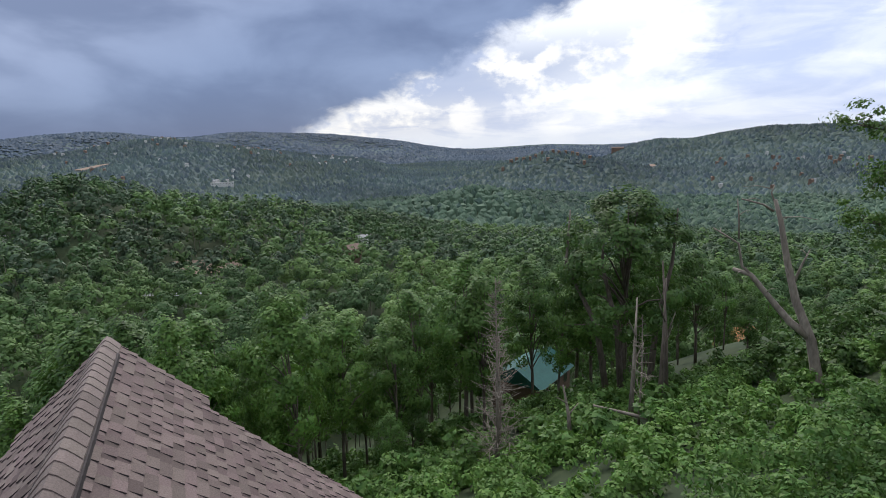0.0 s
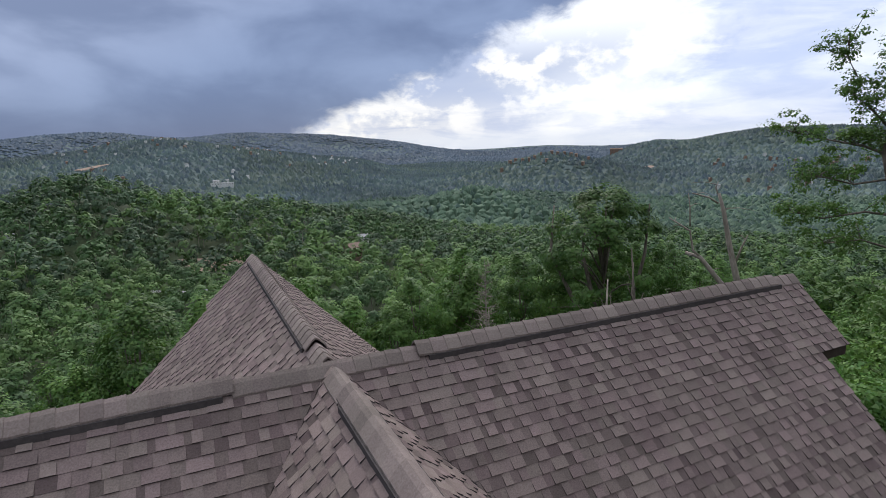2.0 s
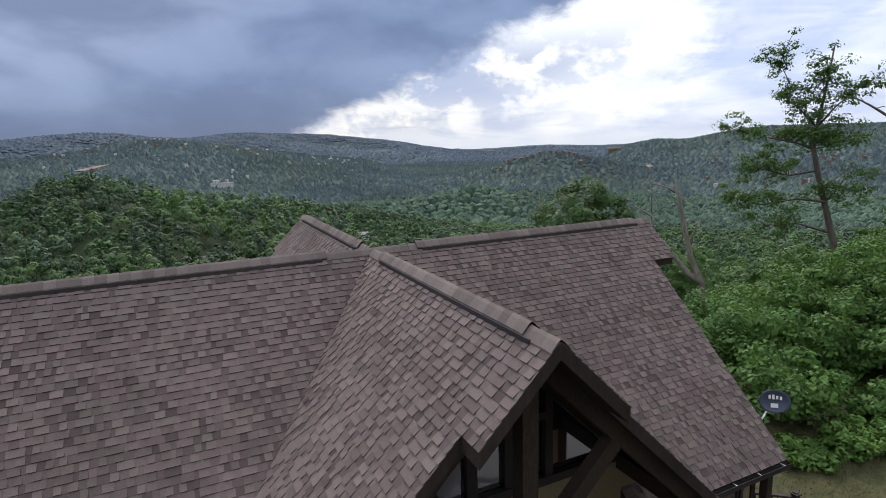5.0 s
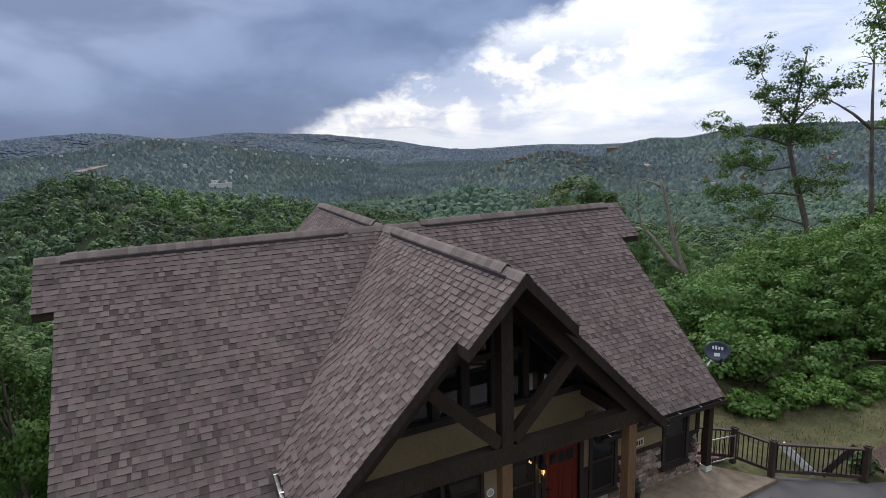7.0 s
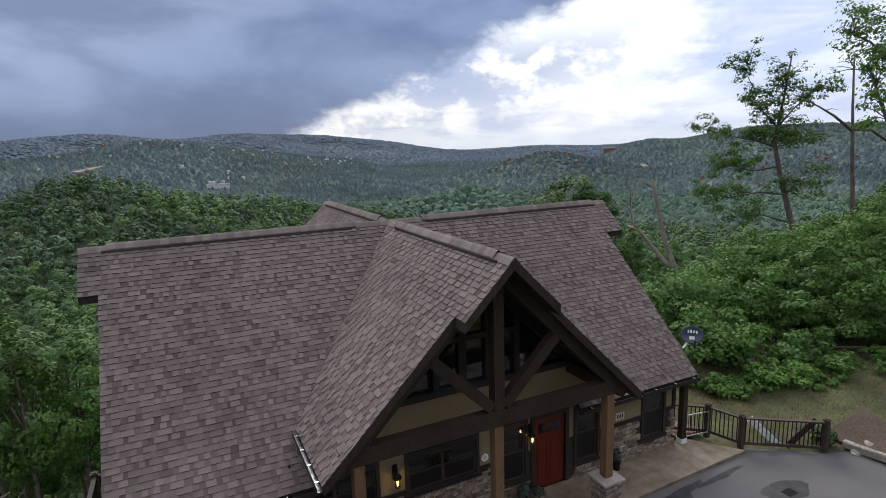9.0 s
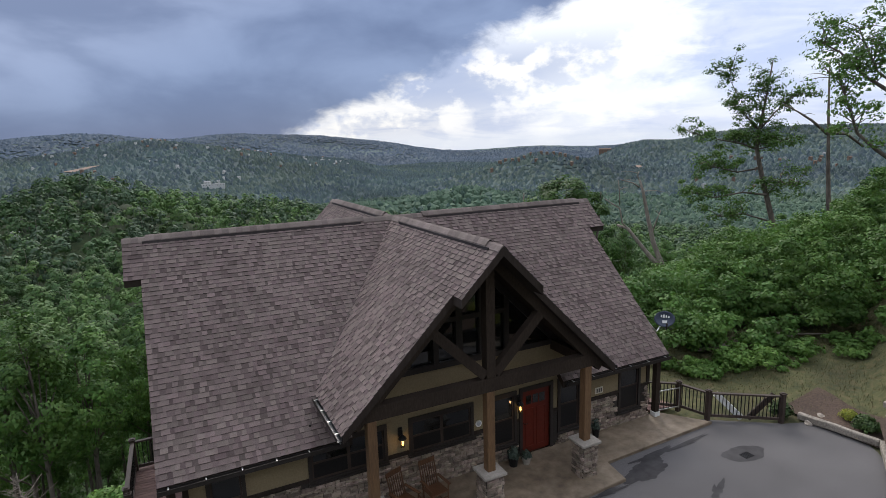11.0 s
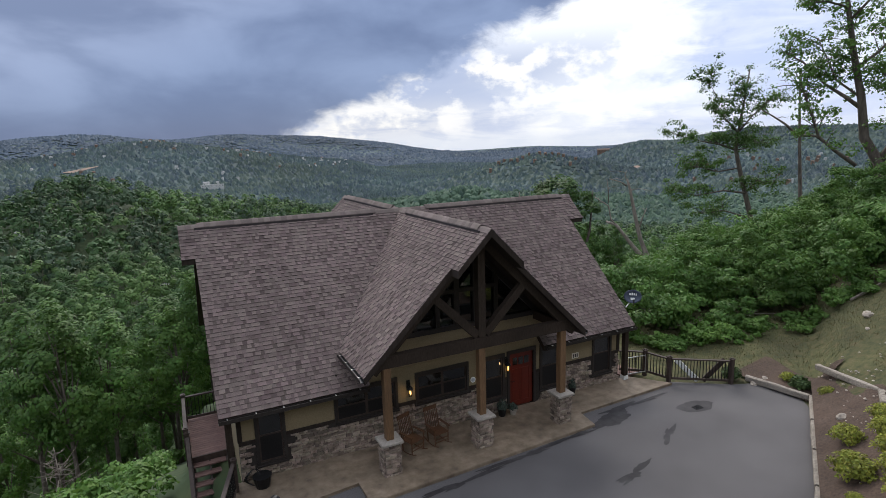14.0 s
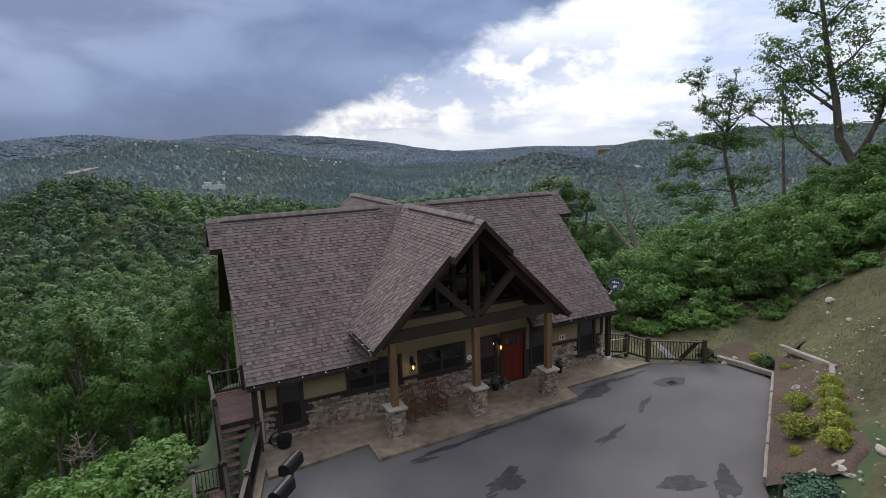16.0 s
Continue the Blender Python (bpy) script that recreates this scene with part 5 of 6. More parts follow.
while y < 118:
    x = -62.0
    while x < 120:
        px, py = x + wood_rng.uniform(-2.6, 2.6), y + wood_rng.uniform(-2.6, 2.6)
        x += 6.4
        d = math.hypot(px, py)
        az = math.degrees(math.atan2(px, py))
        if d > 112 or az < -34 or az > 74 or in_clearing(px, py):
            continue
        lim = 34 if az < -8 else (36 if az < 22 else (47 if az < 66 else 50))
        if d < lim or wood_rng.random() < 0.06:
            continue
        spots.append((px, py, d))
    y += 6.2
for px, py, d in spots:
    protos = near_protos if d < 72 else mid_protos
    i = wood_rng.randrange(len(protos))
    p = protos[i]
    s, sz = wood_rng.uniform(0.78, 1.12), wood_rng.uniform(0.9, 1.15)
    z = float(land(px, py))
    top_max = 9.5 - d * (0.172 if px < 0.9 * py else 0.205) - z   # the wood stays below the view over it
    s = min(s, top_max / ((19 if d < 72 else 18) * sz))
    if s < 0.42:
        continue
    key = (id(protos), i)
    if key in used:
        place(p, px, py, z, wood_rng.uniform(0, 6.28), s, sz)
    else:
        used.add(key)
        p.matrix_basis = Matrix.Translation((px, py, z)) @ Matrix.Rotation(wood_rng.uniform(0, 6.28), 4, "Z") @ Matrix.Diagonal((s, s, s * sz, 1))

# the wood beyond, too many to count
def wood_places(d0, d1, spacing, rng, az0, az1, skip):
    """Places of trees at uneven distances from one another, off the clearings."""
    out, d = [], d0
    while d < d1:
        step = math.degrees(spacing / d)
        az = np.arange(az0, az1, step)
        az = az + rng.uniform(-0.48, 0.48, len(az)) * step + rng.uniform(0, step)
        dd = d + rng.uniform(-0.6, 0.6, len(az)) * spacing
        out.append(np.stack([dd * np.sin(np.radians(az)), dd * np.cos(np.radians(az))], axis=1))
        d += spacing
    P = np.concatenate(out)
    ok = rng.random(len(P)) > skip
    for a, b, r in CLEAR:
        ok &= (P[:, 0] - a) ** 2 + (P[:, 1] - b) ** 2 > r * r
    return P[ok]


def lobed_wood(name, d0, d1, spacing, lobes, cards, size, height, width, seed, label, mats, az0=-28, az1=72, bare=0.0):
    """Broadleaf trees whose crowns are made of several rounded lobes of small leaves."""
    rng = np.random.default_rng(seed)
    P = wood_places(d0, d1, spacing, rng, az0, az1, 0.04)
    n = len(P)
    z = land(P[:, 0], P[:, 1])
    h, w = height * rng.uniform(0.68, 1.22, n), width * rng.uniform(0.65, 1.25, n)
    k = np.arange(lobes)
    ang = 2 * math.pi * k / max(1, lobes - 1) + rng.uniform(0, 6.28, (n, 1)) + rng.uniform(-0.4, 0.4, (n, lobes))
    off = np.where(k == 0, 0.12, rng.uniform(0.40, 0.66, (n, lobes)))
    lz = np.where(k == 0, 0.82, rng.uniform(0.42, 0.74, (n, lobes)))
    lr = np.where(k == 0, 0.50, rng.uniform(0.34, 0.52, (n, lobes)))
    L = np.stack([P[:, :1] + w[:, None] * off * np.cos(ang), P[:, 1:] + w[:, None] * off * np.sin(ang), z[:, None] + h[:, None] * lz], axis=-1)
    d = rng.normal(size=(n, lobes, cards, 3))
    d[..., 2] = np.where(d[..., 2] < -0.5, -d[..., 2], d[..., 2])
    d /= np.linalg.norm(d, axis=-1, keepdims=True)
    C = L[:, :, None] + d * (w[:, None, None] * lr[:, :, None] * rng.uniform(0.72, 1.08, (n, lobes, cards)))[..., None] * np.array((1, 1, 0.9))
    mid = np.stack([P[:, 0], P[:, 1], z + h * 0.55], axis=-1)[:, None, None]
    N = d + 0.55 * (C - mid) / w[:, None, None, None] + np.array((0, 0, 0.2)) + rng.normal(scale=0.14, size=C.shape)
    V = leaf_tris(C.reshape(-1, 3), N.reshape(-1, 3), size * rng.uniform(0.6, 1.3, n * lobes * cards), rng)
    ob = link_mesh(name, tris_mesh(name, V), mats[0])
    for m in mats[1:]:
        ob.data.materials.append(m)
    # kinds of tree stand together
    kind = (np.sin(P[:, 0] / 31 + 1.1 * np.sin(P[:, 1] / 43)) + rng.normal(scale=0.8, size=n) + 1.6) / 3.2 * len(mats)
    ob.data.polygons.foreach_set("material_index", np.repeat(np.clip(kind.astype(np.int32), 0, len(mats) - 1), lobes * cards).astype(np.int32))
    tagged(ob, label, "woods", kind="stuff")
    # pale stems seen between the crowns
    q = rng.random(n) < bare
    S, hz, hh = P[q] + rng.normal(scale=0.5 * width, size=(q.sum(), 2)), z[q], h[q]
    r = 0.16
    ring = np.array([(r, 0), (0, r), (-r, 0), (0, -r)])
    lowv = np.concatenate([S[:, None] + ring[None], np.repeat((hz - 1)[:, None, None], 4, axis=1)], axis=-1)
    topv = np.concatenate([S[:, None] + rng.normal(scale=0.5, size=(len(S), 1, 2)) + ring[None] * 0.3, np.repeat((hz + 0.92 * hh)[:, None, None], 4, axis=1)], axis=-1)
    V = np.concatenate([lowv, topv], axis=1).reshape(-1, 3)
    F = (np.arange(len(S))[:, None, None] * 8 + np.array([[0, 1, 5, 4], [1, 2, 6, 5], [2, 3, 7, 6], [3, 0, 4, 7]])[None]).reshape(-1, 4)
    tagged(link_mesh("wood_stems", indexed_mesh("wood_stems", V, F), M_DEADWOOD), "pale bare stems standing in the wood", "trunks", kind="stuff")


def domed_wood(name, d0, d1, spacing, sides, tiers, height, width, seed, label, mats, az0=-24, az1=70):
    """Far woods: each crown a small uneven dome."""
    rng = np.random.default_rng(seed)
    P = wood_places(d0, d1, spacing, rng, az0, az1, 0.03)
    n = len(P)
    z = land(P[:, 0], P[:, 1])
    h, w = height * rng.uniform(0.6, 1.25, n), width * rng.uniform(0.6, 1.3, n)
    ang = 2 * math.pi * np.arange(sides) / sides + rng.uniform(0, 6.28, (n, 1))
    prof = ((1.0, -0.15), (0.82, 0.66)) if tiers == 2 else ((1.0, -0.2),)
    R = []
    for rad, up in prof:
        rr = w[:, None] * rad * rng.uniform(0.72, 1.25, (n, sides))
        R.append(np.stack([P[:, :1] + rr * np.cos(ang), P[:, 1:] + rr * np.sin(ang), z[:, None] + h[:, None] * up * rng.uniform(0.85, 1.12, (n, sides))], axis=-1))
    tip = np.stack([P[:, 0] + rng.normal(scale=0.2, size=n) * w, P[:, 1], z + h], axis=-1)[:, None]
    V = np.concatenate(R + [tip], axis=1)
    m = V.shape[1]
    T = []
    for j in range(sides):
        e = (j + 1) % sides
        if tiers == 2:
            T += [(j, e, sides + e), (j, sides + e, sides + j)]
        T.append(((tiers - 1) * sides + j, (tiers - 1) * sides + e, m - 1))
    T = np.array(T)
    V = V[:, T].reshape(-1, 3)
    ob = link_mesh(name, tris_mesh(name, V), mats[0])
    for q in mats[1:]:
        ob.data.materials.append(q)
    kind = (np.sin(P[:, 0] / 130 + 1.3 * np.sin(P[:, 1] / 170)) + rng.normal(scale=0.8, size=n) + 1.6) / 3.2 * len(mats)
    ob.data.polygons.foreach_set("material_index", np.repeat(np.clip(kind.astype(np.int32), 0, len(mats) - 1), len(T)).astype(np.int32))
    tagged(ob, label, "woods", kind="stuff")


# distance haze is painted into the far leaf colours, bluer and greyer farther off
M_HAZE_WOODS = surf("hazy_distant_leaves", (0.044, 0.080, 0.050), (0.076, 0.122, 0.076), 0.03, 0.8, vary=0.08, hue=0.008, large=0.3, large_scale=0.004)
M_HAZE_REMOTE = surf("hazy_remote_leaves", (0.040, 0.066, 0.064), (0.066, 0.098, 0.092), 0.016, 0.8, vary=0.05, hue=0.006, large=0.35, large_scale=0.002)
M_WOODS_DARK = surf("dark_woods_leaves", (0.033, 0.076, 0.024), (0.072, 0.130, 0.041), 0.16, 0.7, vary=0.09, hue=0.010, translucent=0.15, large=0.2, large_scale=0.02)
M_WOODS_PALE = surf("pale_woods_leaves", (0.070, 0.138, 0.033), (0.144, 0.230, 0.062), 0.16, 0.7, vary=0.09, hue=0.010, translucent=0.15, large=0.2, large_scale=0.02)
# tree-to-tree tones of the far woods, with the same haze tint in them
M_HAZE_DARK = surf("hazy_dark_distant_leaves", (0.030, 0.058, 0.044), (0.054, 0.090, 0.066), 0.03, 0.8, vary=0.08, large=0.3, large_scale=0.004)
M_HAZE_PALE = surf("hazy_pale_distant_leaves", (0.052, 0.090, 0.056), (0.088, 0.136, 0.086), 0.03, 0.8, vary=0.08, large=0.3, large_scale=0.004)
M_HAZE_REMOTEDARK = surf("hazy_dark_remote_leaves", (0.034, 0.056, 0.066), (0.058, 0.084, 0.096), 0.016, 0.8, vary=0.05, large=0.3, large_scale=0.002)
M_HAZE_REMOTEPALE = surf("hazy_pale_remote_leaves", (0.052, 0.080, 0.066), (0.084, 0.114, 0.090), 0.016, 0.8, vary=0.05, large=0.3, large_scale=0.002)
M_HAZE_SKYLINE = surf("hazy_skyline_leaves", (0.040, 0.062, 0.088), (0.064, 0.090, 0.122), 0.006, 0.85, vary=0.04, large=0.2, large_scale=0.0015)
# low hill leaves, a little haze mixed into their green
M_HAZE_HILL = surf("hazy_hill_leaves", (0.034, 0.067, 0.034), (0.076, 0.122, 0.060), 0.16, 0.7, vary=0.09, hue=0.010, translucent=0.15, large=0.25, large_scale=0.02)
lobed_wood("valley_wood", 112, 240, 7.6, 7, 70, 0.52, 16, 4.6, 3, "dense broadleaf wood filling the valley", (M_WOODS, M_WOODS_DARK, M_WOODS_PALE), bare=0.10)
lobed_wood("hill_wood", 240, 520, 7.4, 5, 24, 0.92, 15, 5.3, 4, "dense broadleaf wood over the low hill", (M_WOODS_DARK, M_HAZE_HILL, M_WOODS), bare=0.14)
domed_wood("distant_wood", 520, 1250, 9.0, 6, 2, 11, 6.0, 5, "woods covering the farther hills", (M_HAZE_WOODS, M_HAZE_DARK, M_HAZE_WOODS, M_HAZE_PALE))
domed_wood("remote_wood", 1250, 2900, 14.0, 6, 1, 8.5, 10.0, 6, "woods on the distant ridges, their leaf colour blued for haze", (M_HAZE_REMOTE, M_HAZE_REMOTEDARK, M_HAZE_REMOTE, M_HAZE_REMOTEPALE))
domed_wood("skyline_wood", 2900, 4700, 26, 6, 1, 10, 20, 7, "woods on the farthest ridges", (M_HAZE_SKYLINE,))

# ---- single trees that stand out ----
TREE_LIMBS = {
    'A': [([(41.2, 12.1, -1.4), (40.8, 12.7, 1.0), (40.1, 13.8, 5.8), (39.8, 14.3, 8.3), (39.8, 14.2, 9.9), (40.0, 13.9, 12.8), (40.2, 13.7, 15.7)], 0.32, 0.05),
        ([(39.8, 14.3, 8.3), (39.1, 15.2, 8.8), (38.1, 16.6, 9.2), (36.6, 18.6, 9.9)], 0.1, 0.03),
        ([(39.8, 14.2, 9.9), (39.2, 15.2, 11.3), (38.5, 16.2, 12.4)], 0.1, 0.03),
        ([(39.8, 14.2, 9.9), (40.4, 13.3, 11.4), (41.2, 12.1, 12.8)], 0.09, 0.03),
        ([(39.8, 14.3, 8.3), (40.3, 13.5, 8.5), (40.9, 12.5, 9.1)], 0.07, 0.03),
        ([(39.5, 12.9, 4.4), (38.5, 14.4, 4.6), (37.2, 16.2, 4.1), (35.7, 18.1, 4.6)], 0.1, 0.03),
        ([(40.3, 13.4, 4.3), (40.8, 12.7, 5.5), (41.5, 11.6, 5.1)], 0.08, 0.03),
        ([(40.1, 13.8, 6.7), (39.0, 15.5, 6.3), (37.9, 16.9, 6.8), (37.2, 17.9, 6.8)], 0.08, 0.03),
        ([(40.7, 12.9, 1.9), (39.4, 14.9, 2.6), (38.1, 16.7, 2.2)], 0.09, 0.03),
        ([(38.7, 15.8, 13.2), (38.4, 16.3, 14.4), (38.4, 16.3, 15.7)], 0.04, 0.01)],
    'B': [([(39.2, 7.5, -0.3), (39.2, 7.5, 2.7), (39.0, 7.8, 6.9), (38.9, 8.1, 11.0), (38.8, 8.3, 14.8)], 0.26, 0.05),
        ([(38.9, 8.0, 9.4), (38.4, 9.0, 10.5), (37.9, 9.8, 11.2), (37.4, 10.6, 11.8)], 0.12, 0.04),
        ([(39.0, 7.9, 9.5), (39.5, 7.0, 9.4), (40.0, 6.0, 8.4)], 0.13, 0.08),
        ([(38.8, 8.2, 13.8), (38.6, 8.6, 14.6)], 0.05, 0.02)],
    'C': [([(32.3, -1.4, 5.7), (32.2, -1.2, 7.6), (31.8, -0.4, 9.2), (31.6, -0.1, 11.7), (31.3, 0.5, 14.7), (31.0, 1.0, 18.0), (30.8, 1.3, 20.9)], 0.42, 0.08),
        ([(32.2, -1.2, 7.6), (32.5, -1.7, 8.9), (32.7, -2.1, 10.2), (32.8, -2.4, 11.8), (33.1, -2.9, 13.9)], 0.26, 0.08),
        ([(31.6, -0.1, 11.1), (31.1, 0.7, 11.9), (30.6, 1.6, 12.7), (29.9, 2.7, 14.2), (29.2, 3.7, 15.0)], 0.14, 0.03),
        ([(30.8, -0.6, 7.5), (30.1, 0.4, 8.5), (29.7, 1.2, 9.4), (29.3, 1.7, 11.2), (29.0, 2.2, 12.8)], 0.13, 0.04),
        ([(31.4, 0.3, 13.5), (32.0, -0.7, 14.5), (32.5, -1.7, 16.2)], 0.12, 0.03),
        ([(31.0, 0.9, 17.3), (30.4, 1.9, 17.8), (29.8, 2.8, 17.8)], 0.08, 0.03),
        ([(31.6, -0.1, 11.7), (30.9, 1.1, 12.9), (30.3, 2.1, 15.6)], 0.09, 0.03),
        ([(32.8, -2.4, 11.8), (32.3, -1.4, 12.3), (32.0, -0.8, 13.4)], 0.09, 0.03),
        ([(32.7, -2.1, 10.2), (33.2, -3.2, 10.5), (33.6, -4.0, 12.7)], 0.12, 0.03),
        ([(31.1, 0.7, 16.5), (31.7, -0.2, 17.8), (32.2, -1.2, 19.0)], 0.1, 0.03)],
    'S': [([(34.0, 17.4, -6.7), (33.8, 17.8, -5.2), (33.5, 18.3, -2.4), (33.0, 19.1, -0.1), (32.7, 19.6, 2.2), (32.4, 20.0, 4.6), (32.2, 20.3, 5.8)], 0.40, 0.10),
        ([(33.5, 18.3, -2.3), (32.9, 19.2, -1.5), (32.4, 20.0, -0.4), (31.7, 21.1, 1.2), (31.1, 21.9, 1.5)], 0.26, 0.11),
        ([(32.2, 20.3, 5.1), (31.9, 20.8, 5.5), (31.2, 21.7, 5.8)], 0.08, 0.04),
        ([(32.3, 20.2, 5.2), (32.1, 20.5, 6.2), (32.2, 20.4, 6.6)], 0.06, 0.03),
        ([(32.9, 19.3, 0.7), (33.1, 19.0, 2.0), (33.3, 18.7, 3.0)], 0.1, 0.03),
        ([(31.8, 20.9, 1.0), (31.4, 21.5, 1.7), (31.2, 21.7, 3.1), (30.7, 22.3, 3.6), (30.3, 22.8, 4.0)], 0.1, 0.04),
        ([(31.2, 21.7, 3.4), (31.2, 21.8, 4.8), (31.1, 21.9, 5.8)], 0.06, 0.03)],
}


def limb_tree(key, label, bark, leafy, per, seed, clump=0.75, size=0.12, start=0.45, twigs=0):
    rng = np.random.default_rng(seed)
    limbs = [list(q) for q in TREE_LIMBS[key]]
    pts0 = limbs[0][0]
    b = pts0[0]
    t = thing("tree" if leafy else "dead_tree", b, label, "tree")
    gz = float(land(b[0], b[1]))
    limbs[0][0] = [(b[0] + 0.1, b[1], min(gz, b[2]) - 0.6)] + list(pts0)
    extra = []
    centres = []
    for i, (pts, r0, r1) in enumerate(limbs):
        n = len(pts)
        for j in range(n - 1):
            for k in range(11 if leafy else 1):
                f = (j + rng.random()) / (n - 1)
                if f < (0.62 if i == 0 else start):
                    continue
                p = np.array(pts[j]) + (np.array(pts[j + 1]) - np.array(pts[j])) * rng.random()
                d = rng.normal(size=3)
                d[2] = abs(d[2]) * 0.9 - 0.12
                d = d / np.linalg.norm(d) * rng.uniform(0.5, 2.0)
                q = p + d
                extra.append(([tuple(p), tuple(p + d * 0.5 + np.array((0, 0, 0.12))), tuple(q)], 0.035, 0.012))
                centres.append(q)
                centres.append(p + d * 0.6 + rng.normal(size=3) * np.array((0.35, 0.35, 0.6)))
        centres.append(np.array(pts[-1]))
    make_trunk("trunk", t, limbs, bark, 8)
    make_trunk("branchwork", t, extra, bark, 5)
    if leafy:
        radii = rng.uniform(0.55, 1.1, len(centres)) * clump
        link_mesh("crown", tris_mesh("crown", clump_leaves(centres, radii, per, size, rng, 0.6, 0.45)), M_LEAFLIGHT, t)
    return t


limb_tree("A", "leaning broadleaf tree with sparse open foliage on the slope", M_BARK, True, 48, 1, size=0.105)
limb_tree("B", "broken bare grey trunk with one side limb", M_BARK, False, 0, 2)
limb_tree("C", "large forked tree with an open crown above the thicket", M_BARK, True, 34, 3, 0.8, size=0.105)
limb_tree("S", "bleached dead tree with broken limbs behind the house", M_DEADWOOD, False, 0, 4)

# the broad tree behind the right end of the house
big = thing("tree", (36.5, 36.5, -15), "broad tall green tree with pale limbs behind the house", "tree")
rng = np.random.default_rng(77)
gz = float(land(36.5, 36.5))
limbs, centres, radii = [], [], []
for bx, by, tx, ty in ((36.5, 36.5, 35.0, 38.0), (38.3, 35.2, 40.5, 35.0), (36.0, 37.8, 32.5, 40.0)):
    limbs.append(([(bx, by, gz - 1), (bx * 0.7 + tx * 0.3, by * 0.7 + ty * 0.3, gz + 7), (tx, ty, gz + 13), (tx + 0.4, ty, gz + 18)], 0.36, 0.06))
for k in range(96):
    u = rng.uniform(0, 1)
    a = rng.uniform(0, 6.28)
    r = 7.2 * math.sin(math.pi * min(1, 0.25 + 0.72 * u)) ** 0.7 * rng.uniform(0.5, 1.08)
    c = (37 + r * math.cos(a), 37 + r * math.sin(a), gz + 7 + 12.3 * u)
    centres.append(c)
    radii.append(rng.uniform(0.9, 1.5))
    if k % 4 == 0:
        limbs.append(([(37, 37, gz + 6 + 6 * u), ((37 + c[0]) / 2, (37 + c[1]) / 2, (gz + 7 + 6 * u + c[2]) / 2), c], 0.12, 0.03))
make_trunk("trunk", big, limbs, M_BARK, 7)
link_mesh("crown", tris_mesh("crown", clump_leaves(centres, radii, 170, 0.19, rng)), M_LEAF, big)


def bare_conifer(x, y, h, seed, label, spread=2.6, n=90, zb=None):
    rng = np.random.default_rng(seed)
    z = float(land(x, y)) if zb is None else zb
    t = thing("dead_tree", (x, y, z), label, "tree")
    make_trunk("trunk", t, [([(x, y, z - 0.6), (x + 0.15, y, z + h * 0.5), (x + 0.1, y + 0.1, z + h)], 0.011 * h, 0.02)], M_DEADWOOD, 7)
    tw = []
    for k in range(n):
        u = rng.uniform(0.12, 0.97)
        a = rng.uniform(0, 6.28)
        L = spread * (1.05 - u) * rng.uniform(0.5, 1.1) + 0.25
        p = np.array((x + 0.12 * u, y, z + h * u))
        d = np.array((math.cos(a), math.sin(a), rng.uniform(-0.25, 0.35))) * L
        mid = p + d * 0.55 + np.array((0, 0, 0.1 * L))
        q = p + d + np.array((0, 0, 0.28 * L))
        tw.append(([tuple(p), tuple(mid), tuple(q)], 0.030, 0.010))
        for s in range(2):
            m = p + (mid - p) * rng.uniform(0.6, 1.0)
            e = m + rng.normal(scale=0.3 * L, size=3) * np.array((1, 1, 0.6)) + np.array((0, 0, 0.15))
            tw.append(([tuple(m), tuple(e)], 0.018, 0.009))
    make_trunk("branchwork", t, tw, M_DEADWOOD, 4)


bare_conifer(19.2, 30.4, 15.0, 5, "tall bare dead conifer with fine grey branches", n=120, spread=3.2, zb=-14.2)
bare_conifer(20.6, 32.4, 11.5, 6, "bare dead conifer with fine grey branches", n=90, spread=3.0, zb=-15.4)
bare_conifer(-17.0, 21.0, 5.5, 7, "small bleached dead tree above the undergrowth", 3.4, 46)
bare_conifer(27.5, 25.5, 8.0, 8, "thin bare dead trunk in the clearing", 1.6, 30)
for n, (x, y, h, dx) in enumerate(((25.0, 29.5, 4.6, -0.5), (28.5, 27.3, 9.5, 0.4), (33.5, 28.6, 12.0, -0.7), (31.2, 27.2, 10.5, 0.3))):
    z = float(land(x, y))
    t = thing("dead_tree", (x, y, z), "bare grey standing trunk in the clearing", "tree", "standing trunks")
    make_trunk("trunk", t, [([(x, y, z - 0.5), (x + dx * 0.5, y, z + h * 0.5), (x + dx * 1.2, y + 0.2, z + h)], 0.22, 0.05), ([(x + dx * 0.5, y, z + h * 0.5), (x + dx * 0.5 + 0.9, y, z + h * 0.66)], 0.07, 0.02), ([(x + dx * 0.8, y, z + h * 0.7), (x + dx - 0.8, y, z + h * 0.85)], 0.06, 0.02)], M_BARK if n > 1 else M_DEADWOOD, 7)
fallen = thing("fallen_log", (26, 24, float(land(26, 24))), "fallen bleached trunk lying across the clearing", "log")
make_trunk("trunk", fallen, [([(27.5, 23.0, float(land(27.5, 23.0)) + 0.3), (25.2, 27.4, float(land(25.2, 27.4)) + 2.6)], 0.16, 0.07)], M_DEADWOOD, 7)


